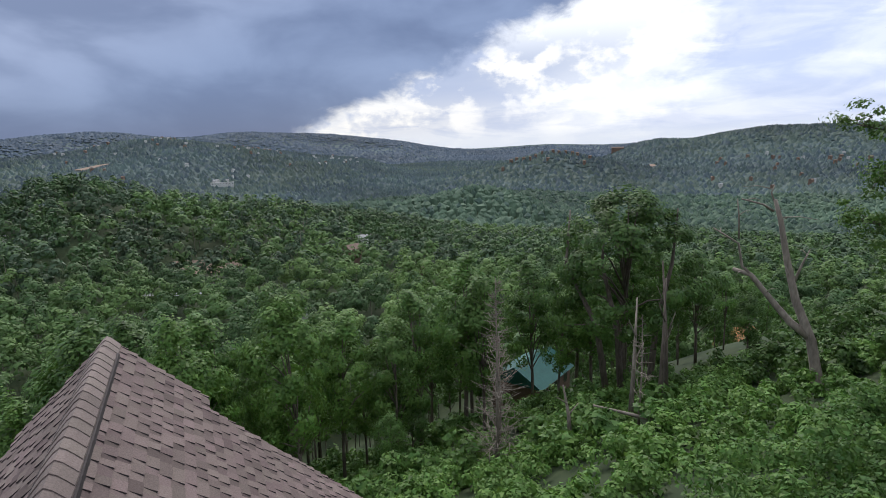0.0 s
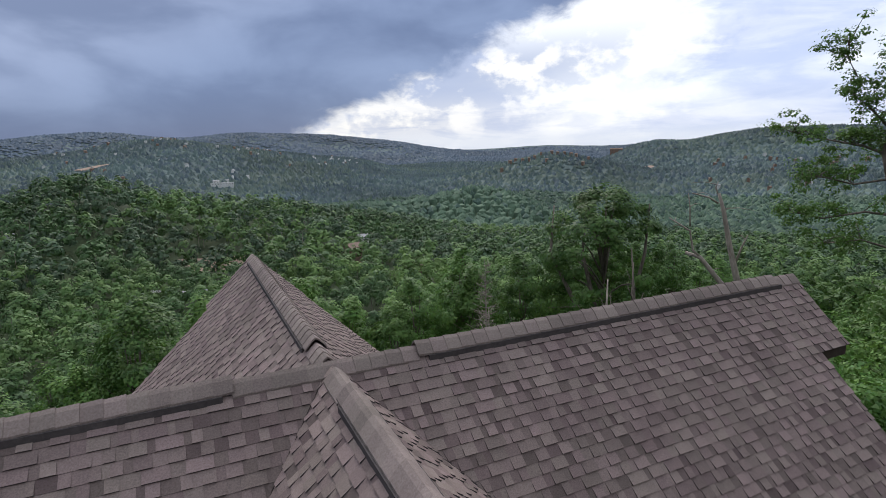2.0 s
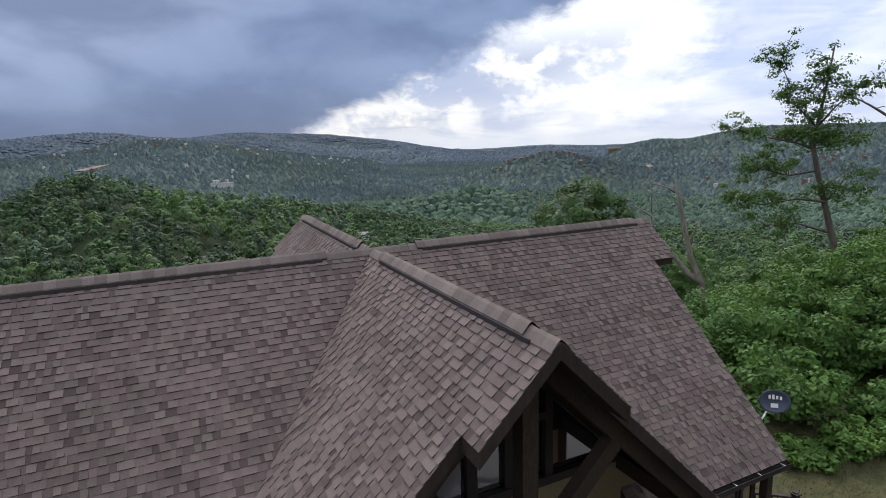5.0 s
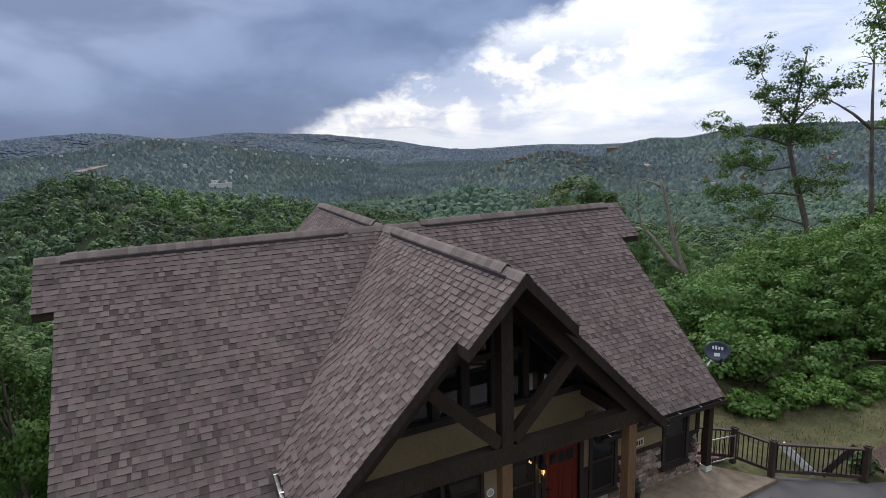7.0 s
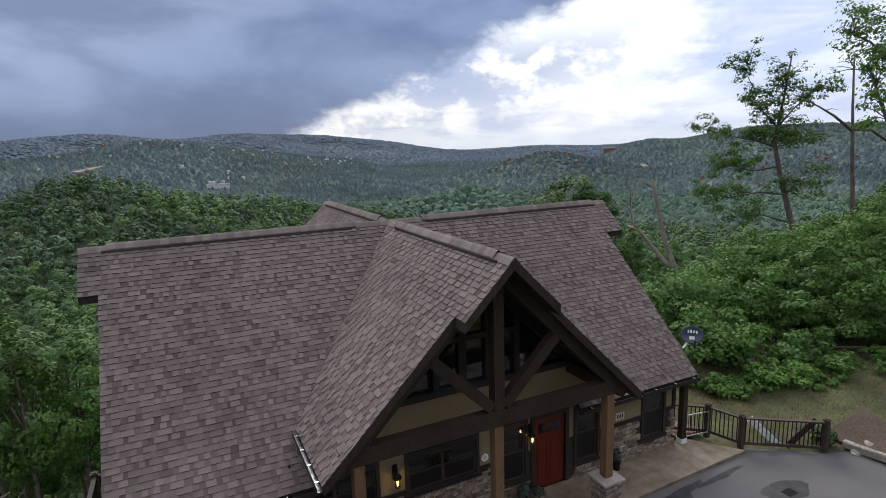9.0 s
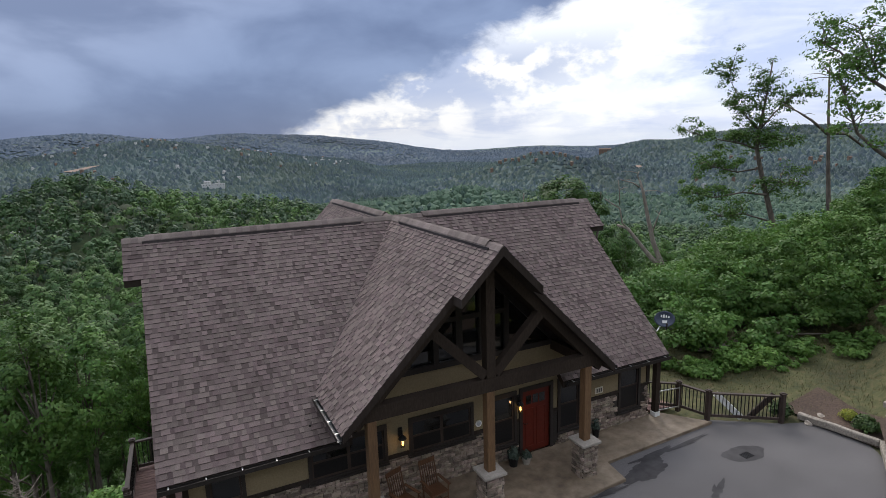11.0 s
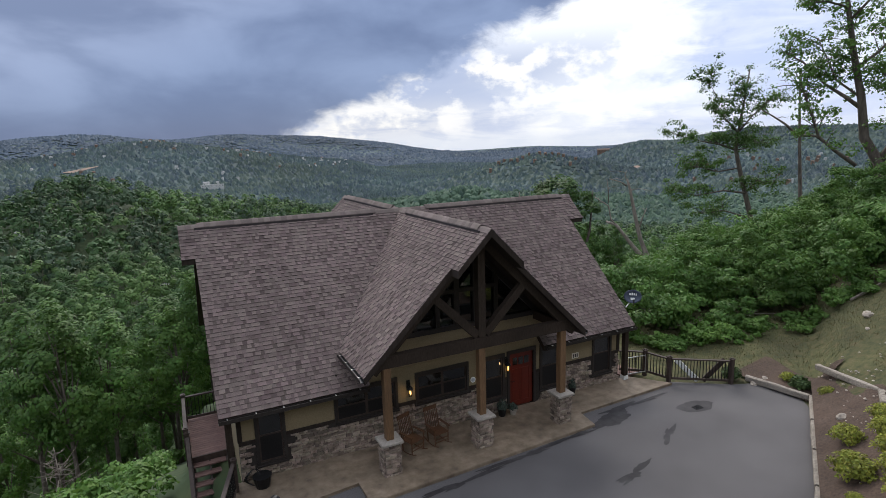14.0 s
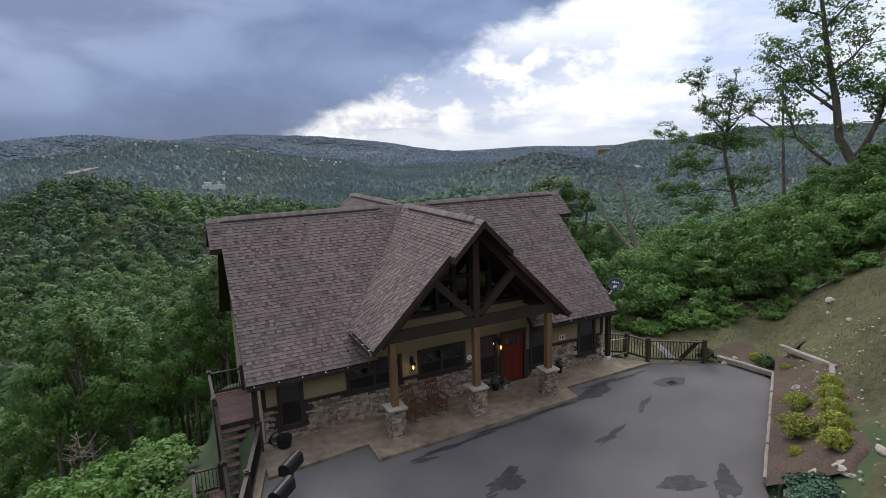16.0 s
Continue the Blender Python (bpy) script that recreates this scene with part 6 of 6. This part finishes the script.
# ---- undergrowth ----
def thicket(name, spots, per, size, material, label, seed):
    """Bushes of many small flattened sprays of leaves, one above the other."""
    rng = np.random.default_rng(seed)
    centres, radii = [], []
    for x, y, r, h in spots:
        z = float(land(x, y))
        for k in range(8):
            a, q = rng.uniform(0, 6.28), rng.uniform(0, 0.95) * r
            u = rng.uniform(0.2, 0.95) * (1 - 0.35 * (q / r) ** 2)
            centres.append((x + q * math.cos(a), y + q * math.sin(a), z + h * u))
            radii.append(r * rng.uniform(0.30, 0.52))
    ob = link_mesh(name, tris_mesh(name, clump_leaves(centres, radii, per, size, rng, 0.6, 0.0)), material)
    return tagged(ob, label, "bushes", kind="stuff")


def scatter(n, x0, x1, y0, y1, test, r, h, seed):
    q = random.Random(seed)
    out = []
    while len(out) < n:
        x, y = q.uniform(x0, x1), q.uniform(y0, y1)
        if test(x, y):
            out.append((x, y, q.uniform(*r), q.uniform(*h)))
    return out


def bank_edge(x):
    """Where the bushes on the bank end and the grass begins."""
    return float(np.interp(x, (9, 11.5, 13.8, 16.3, 18.6, 20.8, 26, 32), (-0.6, -2.2, -3.8, -4.6, -5.8, -8.4, -12.5, -15)))


def right_bank(x, y):
    return y > bank_edge(x) + 1.1 and x > 9.9 + 0.25 * max(0, 6 - y) * 0.2


def bank_fringe(x, y):
    return bank_edge(x) - 0.9 < y < bank_edge(x) + 1.0 and x > 11.2


thicket("thicket", scatter(230, 10.5, 36, -15, 11, right_bank, (0.9, 1.9), (1.4, 3.7), 1), 160, 0.09, M_LEAF, "dense green bushes and saplings along the bank", 1)
thicket("thicket", scatter(80, 18, 34, -14, 6, right_bank, (1.0, 1.9), (3.0, 5.0), 21), 175, 0.086, M_LEAFLIGHT, "tall fresh green saplings above the bank", 22)
thicket("undergrowth", scatter(120, 11.2, 32, -16, 1, bank_fringe, (0.35, 0.8), (0.3, 1.0), 51), 60, 0.075, M_LEAFLIGHT, "tall green weeds fringing the bushes on the bank", 52)
thicket("undergrowth", scatter(320, -34, -9.8, -12, 26, lambda x, y: x < -10.6, (0.8, 1.6), (0.8, 2.0), 2), 70, 0.135, M_LEAFLIGHT, "light green sumac undergrowth on the steep side slope", 2)
thicket("undergrowth", scatter(170, -19, -8.7, -15, 3, lambda x, y: x < (-9.9 if y > -4.8 else -8.8) - 0.27 * max(0, -y - 5.5), (0.6, 1.2), (0.7, 1.6), 61), 80, 0.13, M_LEAFLIGHT, "light green sumac leaves crowding the side steps", 62)
thicket("undergrowth", scatter(290, -4, 44, 12, 44, lambda x, y: y > 10 and not in_clearing(x, y), (0.9, 1.9), (0.8, 2.4), 3), 64, 0.15, M_LEAFLIGHT, "light green undergrowth in the clearing behind the house", 3)
thicket("undergrowth", scatter(80, 34, 62, 4, 34, lambda x, y: True, (1.2, 2.2), (1.4, 3.4), 13), 60, 0.18, M_LEAF, "green undergrowth below the bank trees", 14)


def mid_slope(x, y):
    d, a = math.hypot(x, y), math.degrees(math.atan2(x, y))
    return 31 < d < 66 and -12 < a < 50 and not in_clearing(x, y)


thicket("undergrowth", scatter(230, -14, 50, 22, 66, mid_slope, (1.2, 2.4), (1.2, 3.4), 33), 36, 0.26, M_LEAF, "green undergrowth beneath the wood on the slope", 34)


# ---- yard on the uphill side ----
def curb_point(s, p):
    """A point s metres along the timber kerb from its far corner and p metres up the bank from it."""
    return 11.85 - 0.85 * s + 0.527 * p, -9.6 - 0.527 * s - 0.85 * p


def draped(name, material, pts_u, pts_v, fn, lift, label, category, heights=None):
    """A sheet that lies on the land."""
    U, Vv = np.meshgrid(pts_u, pts_v)
    XY = np.array([fn(a, b) for a, b in zip(U.ravel(), Vv.ravel())])
    z = land(XY[:, 0], XY[:, 1]) + lift if heights is None else heights(U.ravel(), Vv.ravel())
    n, m = len(pts_v), len(pts_u)
    i = np.arange(n * m).reshape(n, m)
    F = np.stack([i[:-1, :-1], i[:-1, 1:], i[1:, 1:], i[1:, :-1]], axis=-1).reshape(-1, 4)
    me = indexed_mesh(name, np.column_stack([XY, z]), F)
    for p in me.polygons:
        p.use_smooth = True
    return tagged(link_mesh(name, me, material), label, category, kind="structure")


M_MULCH = surf("bark_mulch", (0.038, 0.024, 0.018), (0.102, 0.069, 0.050), 14, 0.95, bump=0.03, bump_scale=30, large=0.25)
draped("mulch_bed", M_MULCH, np.linspace(-1.3, 8.9, 80), np.linspace(0.02, 2.2, 28), lambda s, p: curb_point(s, p * (1 + 0.11 * math.sin(s * 1.9) * p / 2.2)), 0.07, "brown bark mulch bed behind the timbers", "flower bed",
       lambda s, p: -0.05 + 0.6 * soft(p * (1 + 0.11 * np.sin(s * 1.9) * p / 2.2) + 0.5, 0.4) - 0.22 * np.clip((p - 1.9) / 0.3, 0, 1) + 0.025 * np.sin(5 * s) * np.sin(7 * p))
draped("mulch_bed", M_MULCH, np.linspace(11.75, 13.7, 20), np.linspace(-9.6, -6.5, 26), lambda x, y: (x + 0.25 * math.sin(y * 1.7) * (x - 11.75) / 2, y), 0.09, "brown bark mulch behind the timber at the corner of the drive", "flower bed")
grass_rng = np.random.default_rng(15)


def blades(name, n, fn, size, material, label):
    XY = TURF
    z = land(XY[:, 0], XY[:, 1]) + 0.05
    C = np.column_stack([XY, z])
    ang = grass_rng.uniform(0, 6.28, n)
    side = np.column_stack([np.cos(ang), np.sin(ang), np.zeros(n)])
    lean = grass_rng.normal(scale=0.35, size=(n, 3))
    lean[:, 2] = 1
    s = size * grass_rng.uniform(0.5, 1.4, (n, 1))
    V = np.stack([C - side * s * 0.18, C + side * s * 0.18, C + lean * s + side * s * 0.04, C + lean * s - side * s * 0.04], axis=1).reshape(-1, 3)
    return tagged(link_mesh(name, quads_mesh(name, V), material), label, "grass", kind="stuff")


M_BLADE = surf("grass_blades", (0.066, 0.074, 0.026), (0.138, 0.120, 0.056), 1.5, 0.8, vary=0.35, hue=0.03, translucent=0.2)


def turf_spots(n):
    """Places on the bank and behind the railing, off the drive and the bed."""
    out = []
    while sum(len(o) for o in out) < n:
        x, y = grass_rng.uniform(8.9, 34, 20000), grass_rng.uniform(-24, 1.0, 20000)
        s = -((x - 11.85) * 0.85 + (y + 9.6) * 0.527)
        p = (x - 11.85) * 0.527 - (y + 9.6) * 0.85
        drive_n = (y > -5.4 - 0.72 * (x - 8.9)) & ((x > 12.0) | (y > -7.3))
        ok = ((s < -1.4) & drive_n) | ((s >= -1.4) & (p > 2.0 + 0.25 * np.sin(s * 2.1)))
        ok &= grass_rng.random(20000) < np.clip(1.4 - np.hypot(x - 10, y + 10) / 26, 0.15, 1)
        out.append(np.column_stack([x, y])[ok])
    return np.concatenate(out)[:n]


TURF = turf_spots(56000)
blades("grass", 56000, None, 0.055, M_BLADE, "short patchy grass on the bank")

# kerb of weathered timbers
M_OLDTIMBER = surf("weathered_timber", (0.16, 0.135, 0.11), (0.36, 0.32, 0.27), 7, 0.9, bump=0.012, bump_scale=16, stretch=(0.6, 3, 3), large=0.25)
tim_rng = random.Random(6)


def timber(a, b, w=0.19, h=0.24, label="weathered grey timber edging the drive"):
    a, b = Vector(a), Vector(b)
    t = thing("landscape_timber", a, label, "timber", "edging timbers")
    n = 9
    bm = bmesh.new()
    d = (b - a).normalized()
    s = d.cross(Vector((0, 0, 1))).normalized()
    u = s.cross(d)
    rows = []
    for i in range(n):
        p = a + (b - a) * i / (n - 1)
        rows.append([bm.verts.new(p + s * (i2 * w / 2 * tim_rng.uniform(0.86, 1.06)) + u * (j2 * h / 2 * tim_rng.uniform(0.86, 1.06))) for i2, j2 in ((-1, -0.7), (-0.7, -1), (0.7, -1), (1, -0.7), (1, 0.7), (0.7, 1), (-0.7, 1), (-1, 0.7))])
    for r0, r1 in zip(rows, rows[1:]):
        for k in range(8):
            bm.faces.new((r0[k], r0[(k + 1) % 8], r1[(k + 1) % 8], r1[k]))
    bm.faces.new(rows[0][::-1])
    bm.faces.new(rows[-1])
    part("beam", bm, M_OLDTIMBER, t)


def run_timbers(a, b, n, z0, z1):
    for i in range(n):
        f, g = i / n, (i + 1) / n - 0.012
        timber((a[0] + (b[0] - a[0]) * f, a[1] + (b[1] - a[1]) * f, z0 + (z1 - z0) * f), (a[0] + (b[0] - a[0]) * g, a[1] + (b[1] - a[1]) * g, z0 + (z1 - z0) * g + tim_rng.uniform(-0.01, 0.01)))


run_timbers((11.62, -7.25), (11.9, -9.55), 1, 0.04, 0.06)
run_timbers((11.88, -9.62), (4.8, -14.0), 4, 0.09, 0.07)
timber((13.2, -9.0, 0.80), (11.75, -11.75, 1.22), label="weathered grey timber edging the mulch bed")
timber((11.7, -11.8, 1.24), (10.6, -12.4, 1.32), label="weathered grey timber edging the mulch bed")


# rounded shrubs in the bed
def shrub_proto(seed, r, h, n, material, label):
    rng = np.random.default_rng(seed)
    t = thing("shrub", (0, 0, 0), label, "shrub", "shrubs in the bed")
    d = rng.normal(size=(n, 3))
    d[:, 2] = np.abs(d[:, 2]) - 0.15
    d /= np.linalg.norm(d, axis=1, keepdims=True)
    rad = rng.uniform(0.55, 1.0, (n, 1)) * (1 + 0.22 * np.sin(5 * np.arctan2(d[:, 1:2], d[:, 0:1]) + seed) * (1 - d[:, 2:3]))
    C = d * rad * np.array((r, r, h * 0.62)) + np.array((0, 0, h * 0.36))
    link_mesh("foliage", quads_mesh("foliage", leaf_points(C, d + rng.normal(scale=0.5, size=(n, 3)) + np.array((0, 0, 0.4)), 0.055 * rng.uniform(0.6, 1.4, n), rng)), material, t)
    limbs = []
    for k in range(6):
        a = k * 1.05 + seed
        limbs.append(([(0, 0, -0.1), (0.3 * r * math.cos(a), 0.3 * r * math.sin(a), h * 0.3), (0.7 * r * math.cos(a), 0.7 * r * math.sin(a), h * 0.6)], 0.018, 0.006))
    make_trunk("stem", t, limbs, M_BARK, 5)
    return t


M_GOLD = surf("golden_needles", (0.14, 0.17, 0.018), (0.28, 0.29, 0.04), 6, 0.7, vary=0.3, hue=0.02, translucent=0.2, leafy=0.15)
M_BOX = surf("dark_box_leaves", (0.03, 0.06, 0.015), (0.065, 0.105, 0.025), 6, 0.6, vary=0.3, hue=0.02, translucent=0.15, leafy=0.15)
M_JUNIPER = surf("blue_juniper", (0.035, 0.085, 0.05), (0.075, 0.15, 0.085), 6, 0.7, vary=0.3, translucent=0.1)
gold = shrub_proto(3, 0.70, 1.0, 1500, M_GOLD, "rounded golden-green shrub in the mulch bed")
green = shrub_proto(4, 0.36, 0.6, 900, M_BOX, "small clipped dark green shrub at the drive edge")
juni = shrub_proto(5, 0.8, 0.35, 1300, M_JUNIPER, "low spreading blue-green juniper at the drive edge")
first = {}
for proto, x, y, s in ((gold, 6.95, -13.5, 0.8), (gold, 8.65, -12.45, 0.78), (gold, 6.35, -14.85, 0.8), (gold, 7.2, -14.35, 0.85), (gold, 8.1, -13.8, 0.8), (gold, 9.0, -13.25, 0.78), (gold, 9.85, -12.75, 0.7), (gold, 6.0, -14.05, 0.42), (gold, 7.8, -12.95, 0.42),
                       (green, 11.25, -6.85, 1.0), (gold, 12.75, -8.2, 0.5), (green, 12.45, -8.85, 1.0), (gold, 11.95, -10.1, 0.55), (juni, 4.3, -15.6, 1.0), (juni, 3.6, -16.3, 0.9)):
    m = Matrix.Translation((x, y, float(land(x, y)) + 0.03)) @ Matrix.Rotation(x * 7, 4, "Z") @ Matrix.Diagonal((s, s, s, 1))
    if proto.name in first:
        copy_thing(proto, m)
    else:
        first[proto.name] = 1
        proto.matrix_basis = m

# stones and rocks
M_ROCK = surf("pale_rock", (0.24, 0.20, 0.16), (0.46, 0.41, 0.35), 6, 0.9, bump=0.03, bump_scale=12, vary=0.25, large=0.2)
rock_rng = random.Random(9)


def rock(x, y, sx, sy, sz, turn, z=None):
    bm = bmesh.new()
    bmesh.ops.create_icosphere(bm, subdivisions=2, radius=1)
    k = rock_rng.uniform(0, 50)
    for v in bm.verts:
        v.co *= 1 + 0.35 * noise.noise(v.co * 1.3 + Vector((k, 0, 0))) + 0.15 * noise.noise(v.co * 3 + Vector((0, k, 0)))
        v.co = Vector((v.co.x * sx, v.co.y * sy, v.co.z * sz))
    ob = part("rock", bm, M_ROCK)
    ob.matrix_basis = Matrix.Translation((x, y, (float(land(x, y)) if z is None else z) + sz * 0.35)) @ Matrix.Rotation(turn, 4, "Z")
    tagged(ob, "pale rough rock lying on the bank", "rock", "rocks on the bank")


for x, y, sx, sy, sz, a in ((6.25, -16.0, 0.32, 0.13, 0.09, 0.9), (5.6, -15.45, 0.3, 0.12, 0.12, -0.5), (5.2, -15.0, 0.28, 0.14, 0.1, 0.3), (10.1, -11.55, 0.22, 0.15, 0.12, 0.2), (4.15, -14.9, 0.34, 0.2, 0.14, 0.5), (3.6, -15.2, 0.25, 0.2, 0.16, 1.0),
                            (4.6, -14.75, 0.2, 0.14, 0.12, 0.1), (5.45, -14.75, 0.18, 0.1, 0.08, 0.4), (4.9, -15.4, 0.22, 0.12, 0.1, 2.0), (5.3, -15.7, 0.26, 0.16, 0.1, 1.2), (14.9, -10.6, 0.2, 0.12, 0.08, 0.4), (13.8, -12.6, 0.16, 0.1, 0.06, 0.3), (17.2, -8.6, 0.3, 0.2, 0.16, 0.2), (11.6, -7.6, 0.16, 0.12, 0.1, 0.1), (12.3, -7.6, 0.2, 0.14, 0.1, 0.7), (9.6, -14.9, 0.14, 0.1, 0.06, 0.7), (8.6, -16.6, 0.12, 0.1, 0.05, 0.1), (16.0, -9.2, 0.14, 0.09, 0.06, 0.5)):
    rock(x, y, sx, sy, sz, a)
# small stones strewn on mulch and bank
rs = np.random.default_rng(19)
n = 420
uv = rs.uniform(size=(n, 2))
C = np.array([curb_point(-2 + 12 * a, 0.2 + 6 * b ** 2) for a, b in uv])
z = land(C[:, 0], C[:, 1]) + 0.085
O = np.array([(1, 0, 0), (0, 1, 0), (-1, 0, 0), (0, -1, 0), (0.2, 0.1, 0.7), (-0.2, -0.1, 0.6)])
V = np.column_stack([C, z])[:, None, :] + O[None] * rs.uniform(0.02, 0.07, (n, 1, 1)) * rs.uniform(0.6, 1.3, (n, 6, 3))
F = (np.arange(n)[:, None, None] * 6 + np.array([[0, 1, 5, 4], [1, 2, 5, 5], [2, 3, 4, 5], [3, 0, 4, 4]])[None])
pts = V.reshape(-1, 3)
me = bpy.data.meshes.new("gravel")
me.from_pydata(pts.tolist(), [], [[i for k, i in enumerate(f) if i not in f[:k]] for f in F.reshape(-1, 4).tolist()])
tagged(link_mesh("gravel", me, M_ROCK), "small pale stones strewn over the bed and bank", "gravel", kind="stuff")
# logs and brush at the edge of the thicket
for a, b, r in (((14.2, -1.9), (18.2, -3.2), 0.11), ((13.6, -1.6), (17.0, -3.4), 0.07), ((15.6, -2.0), (17.4, -3.4), 0.05), ((19.0, -7.0), (23.0, -9.2), 0.06), ((16.5, -2.2), (18.6, -4.2), 0.04)):
    za, zb = float(land(*a)) + 0.12, float(land(*b)) + 0.2
    log = thing("fallen_log", (*a, za), "weathered log lying along the thicket edge", "log", "logs by the thicket")
    make_trunk("trunk", log, [([(*a, za), ((a[0] + b[0]) / 2, (a[1] + b[1]) / 2 + 0.1, (za + zb) / 2), (*b, zb)], r, r * 0.6)], M_DEADWOOD, 7)


# ---- buildings in the valley and on the far hills ----
M_TIN = surf("green_metal_roof", (0.02, 0.085, 0.075), (0.035, 0.12, 0.10), 3, 0.45, metal=0.2, large=0.1)
M_PALE = surf("pale_siding", (0.400, 0.400, 0.375), (0.500, 0.500, 0.480), 2, 0.7)
M_BROWNW = surf("brown_log_walls", (0.13, 0.085, 0.06), (0.19, 0.13, 0.095), 2, 0.75)
M_ORANGE = surf("orange_log_walls", (0.30, 0.135, 0.05), (0.40, 0.19, 0.075), 2, 0.7)
M_GREYROOF = surf("grey_roofing", (0.22, 0.22, 0.22), (0.34, 0.34, 0.34), 2, 0.8)
M_BROWNROOF = surf("brown_roofing", (0.12, 0.08, 0.06), (0.18, 0.125, 0.095), 2, 0.8)


def far_house(w, d, h, wall_m, roof_m, label, rows=1, cols=3, flat=False):
    """A gabled house at the origin with windows and a door on both long sides."""
    t = thing("house", (0, 0, 0), label, "house")
    part("wall", box(bmesh.new(), -w / 2, w / 2, -d / 2, d / 2, -14, h), wall_m, t)
    bm = bmesh.new()
    e = 0.5
    rise = 0.3 if flat else d * 0.32
    vs = [bm.verts.new(q) for q in ((-w / 2 - e, -d / 2 - e, h), (w / 2 + e, -d / 2 - e, h), (w / 2 + e, d / 2 + e, h), (-w / 2 - e, d / 2 + e, h), (-w / 2 - e, 0, h + rise), (w / 2 + e, 0, h + rise))]
    for f in ((0, 1, 5, 4), (2, 3, 4, 5), (0, 4, 3), (1, 2, 5), (3, 2, 1, 0)):
        bm.faces.new([vs[i] for i in f])
    part("roof", bm, roof_m, t)
    for r in range(rows):
        for c in range(cols):
            x = -w / 2 + w * (c + 0.5) / cols
            zz = 0.9 + r * 2.8
            for y0, y1 in ((-d / 2 - 0.04, -d / 2 - 0.003), (d / 2 + 0.003, d / 2 + 0.04)):
                part("window", box(bmesh.new(), x - 0.55, x + 0.55, y0, y1, zz, zz + 1.2), M_GLASS, t)
    return t


def put(proto, x, y, turn, s=1.0, dz=0.0):
    m = Matrix.Translation((x, y, float(land(x, y)) + dz)) @ Matrix.Rotation(radians(turn), 4, "Z") @ Matrix.Diagonal((s, s, s, 1))
    if proto.name in first:
        return copy_thing(proto, m)
    first[proto.name] = 1
    proto.matrix_basis = m
    return proto


white_h = far_house(14, 8, 5, M_PALE, M_GREYROOF, "white house with a grey roof among distant trees", 2, 4)
brown_h = far_house(11, 9, 6, M_BROWNW, M_BROWNROOF, "brown timber cabin on a distant hillside", 2, 3)
big_h = far_house(46, 14, 8, M_BROWNW, M_BROWNROOF, "large brown lodge on the hill crest", 2, 8)
long_h = far_house(40, 9, 4, M_PALE, M_GREYROOF, "long low white building in the valley", 1, 8, True)
cabin = far_house(9, 7, 5, M_ORANGE, M_ORANGE, "orange log cabin in the valley", 2, 2)
green_h = far_house(10, 8, 5.5, M_BROWNW, M_TIN, "brown house with a green metal roof below the slope", 2, 3)
put(green_h, 42, 59.5, 28, 0.9, 0.0)
put(cabin, 112, 79, -20, 1.0, 9)
put(white_h, 93, 307, 15, 0.6, 3)
put(white_h, -77, 313, 10, 0.42, 3)
put(white_h, 32.5, 178, -20, 0.3, 8)
put(brown_h, 73.5, 262, 25, 0.7, 6)
put(brown_h, 104, 243, 10, 0.7, 1)
put(white_h, 258, 231, 30, 1.0, 6)
put(long_h, 93, 1540, 4, 1.4, 6)
put(white_h, 80, 1560, 12, 1.8, 6)
q = random.Random(44)
for k in range(84):
    a0, a1, d0, d1 = ((-2.8, 1.2, 2050, 2600), (4.6, 9.8, 2000, 2500), (12.0, 16.8, 1950, 2450), (-12, -4, 2000, 2600), (-10, 18, 1600, 2200))[k % 5]
    a, d = q.triangular(a0, a1), q.uniform(d0, d1)
    put(white_h if q.random() < 0.62 else brown_h, d * math.sin(radians(a)), d * math.cos(radians(a)), q.uniform(-40, 60), q.uniform(0.7, 1.1), 6)
for k in range(26):
    a, d = q.uniform(51, 63), q.uniform(1350, 2000)
    put(brown_h if q.random() < 0.8 else white_h, d * math.sin(radians(a)), d * math.cos(radians(a)), q.uniform(-40, 60), q.uniform(0.8, 1.2), 7)
for k in range(15):
    a = 31.5 + k * 0.62 + q.uniform(-0.2, 0.2)
    d = 1660 + q.uniform(-60, 40)
    put(brown_h, d * math.sin(radians(a)), d * math.cos(radians(a)), -a + q.uniform(-25, 25), q.uniform(0.8, 1.1), 7)
put(big_h, 2280 * math.sin(radians(42.6)), 2280 * math.cos(radians(42.6)), -42, 1.0, 9)
# bare earth on the cut bank and the lane in the valley
M_EARTH = surf("red_earth", (0.19, 0.135, 0.10), (0.28, 0.205, 0.155), 0.6, 0.95, bump=0.05, large=0.25, large_scale=0.1)
M_LANE = surf("pale_lane", (0.25, 0.25, 0.25), (0.33, 0.33, 0.33), 1, 0.9)
draped("earth_bank", M_EARTH, np.linspace(0.02, 1, 14), np.linspace(0, 2 * math.pi, 40), lambda r, a: (9 + r * (15 + 3 * math.sin(3 * a)) * math.cos(a), 276 + r * (12 + 3 * math.sin(2 * a + 1)) * math.sin(a)), 0.4, "bare red earth cut into the wooded hill", "earth")
draped("lane", M_LANE, np.linspace(-18, 18, 24), np.linspace(236, 240, 4), lambda x, y: (x, y + 0.02 * x), 0.6, "pale lane through the valley wood", "road")
draped("clearing", M_EARTH, np.linspace(0.02, 1, 20), np.linspace(0, 2 * math.pi, 50), lambda r, a: (-235 + r * (40 + 12 * math.sin(3 * a)) * math.cos(a), 1890 + r * (20 + 6 * math.sin(2 * a)) * math.sin(a)), 3.0, "pale bare ground on a distant slope", "earth")
draped("clearing", M_EARTH, np.linspace(0.02, 1, 14), np.linspace(0, 2 * math.pi, 40), lambda r, a: (1330 + r * 46 * math.cos(a), 1310 + r * 26 * math.sin(a + 0.8)), 3.0, "pale bare ground on a distant slope", "earth")
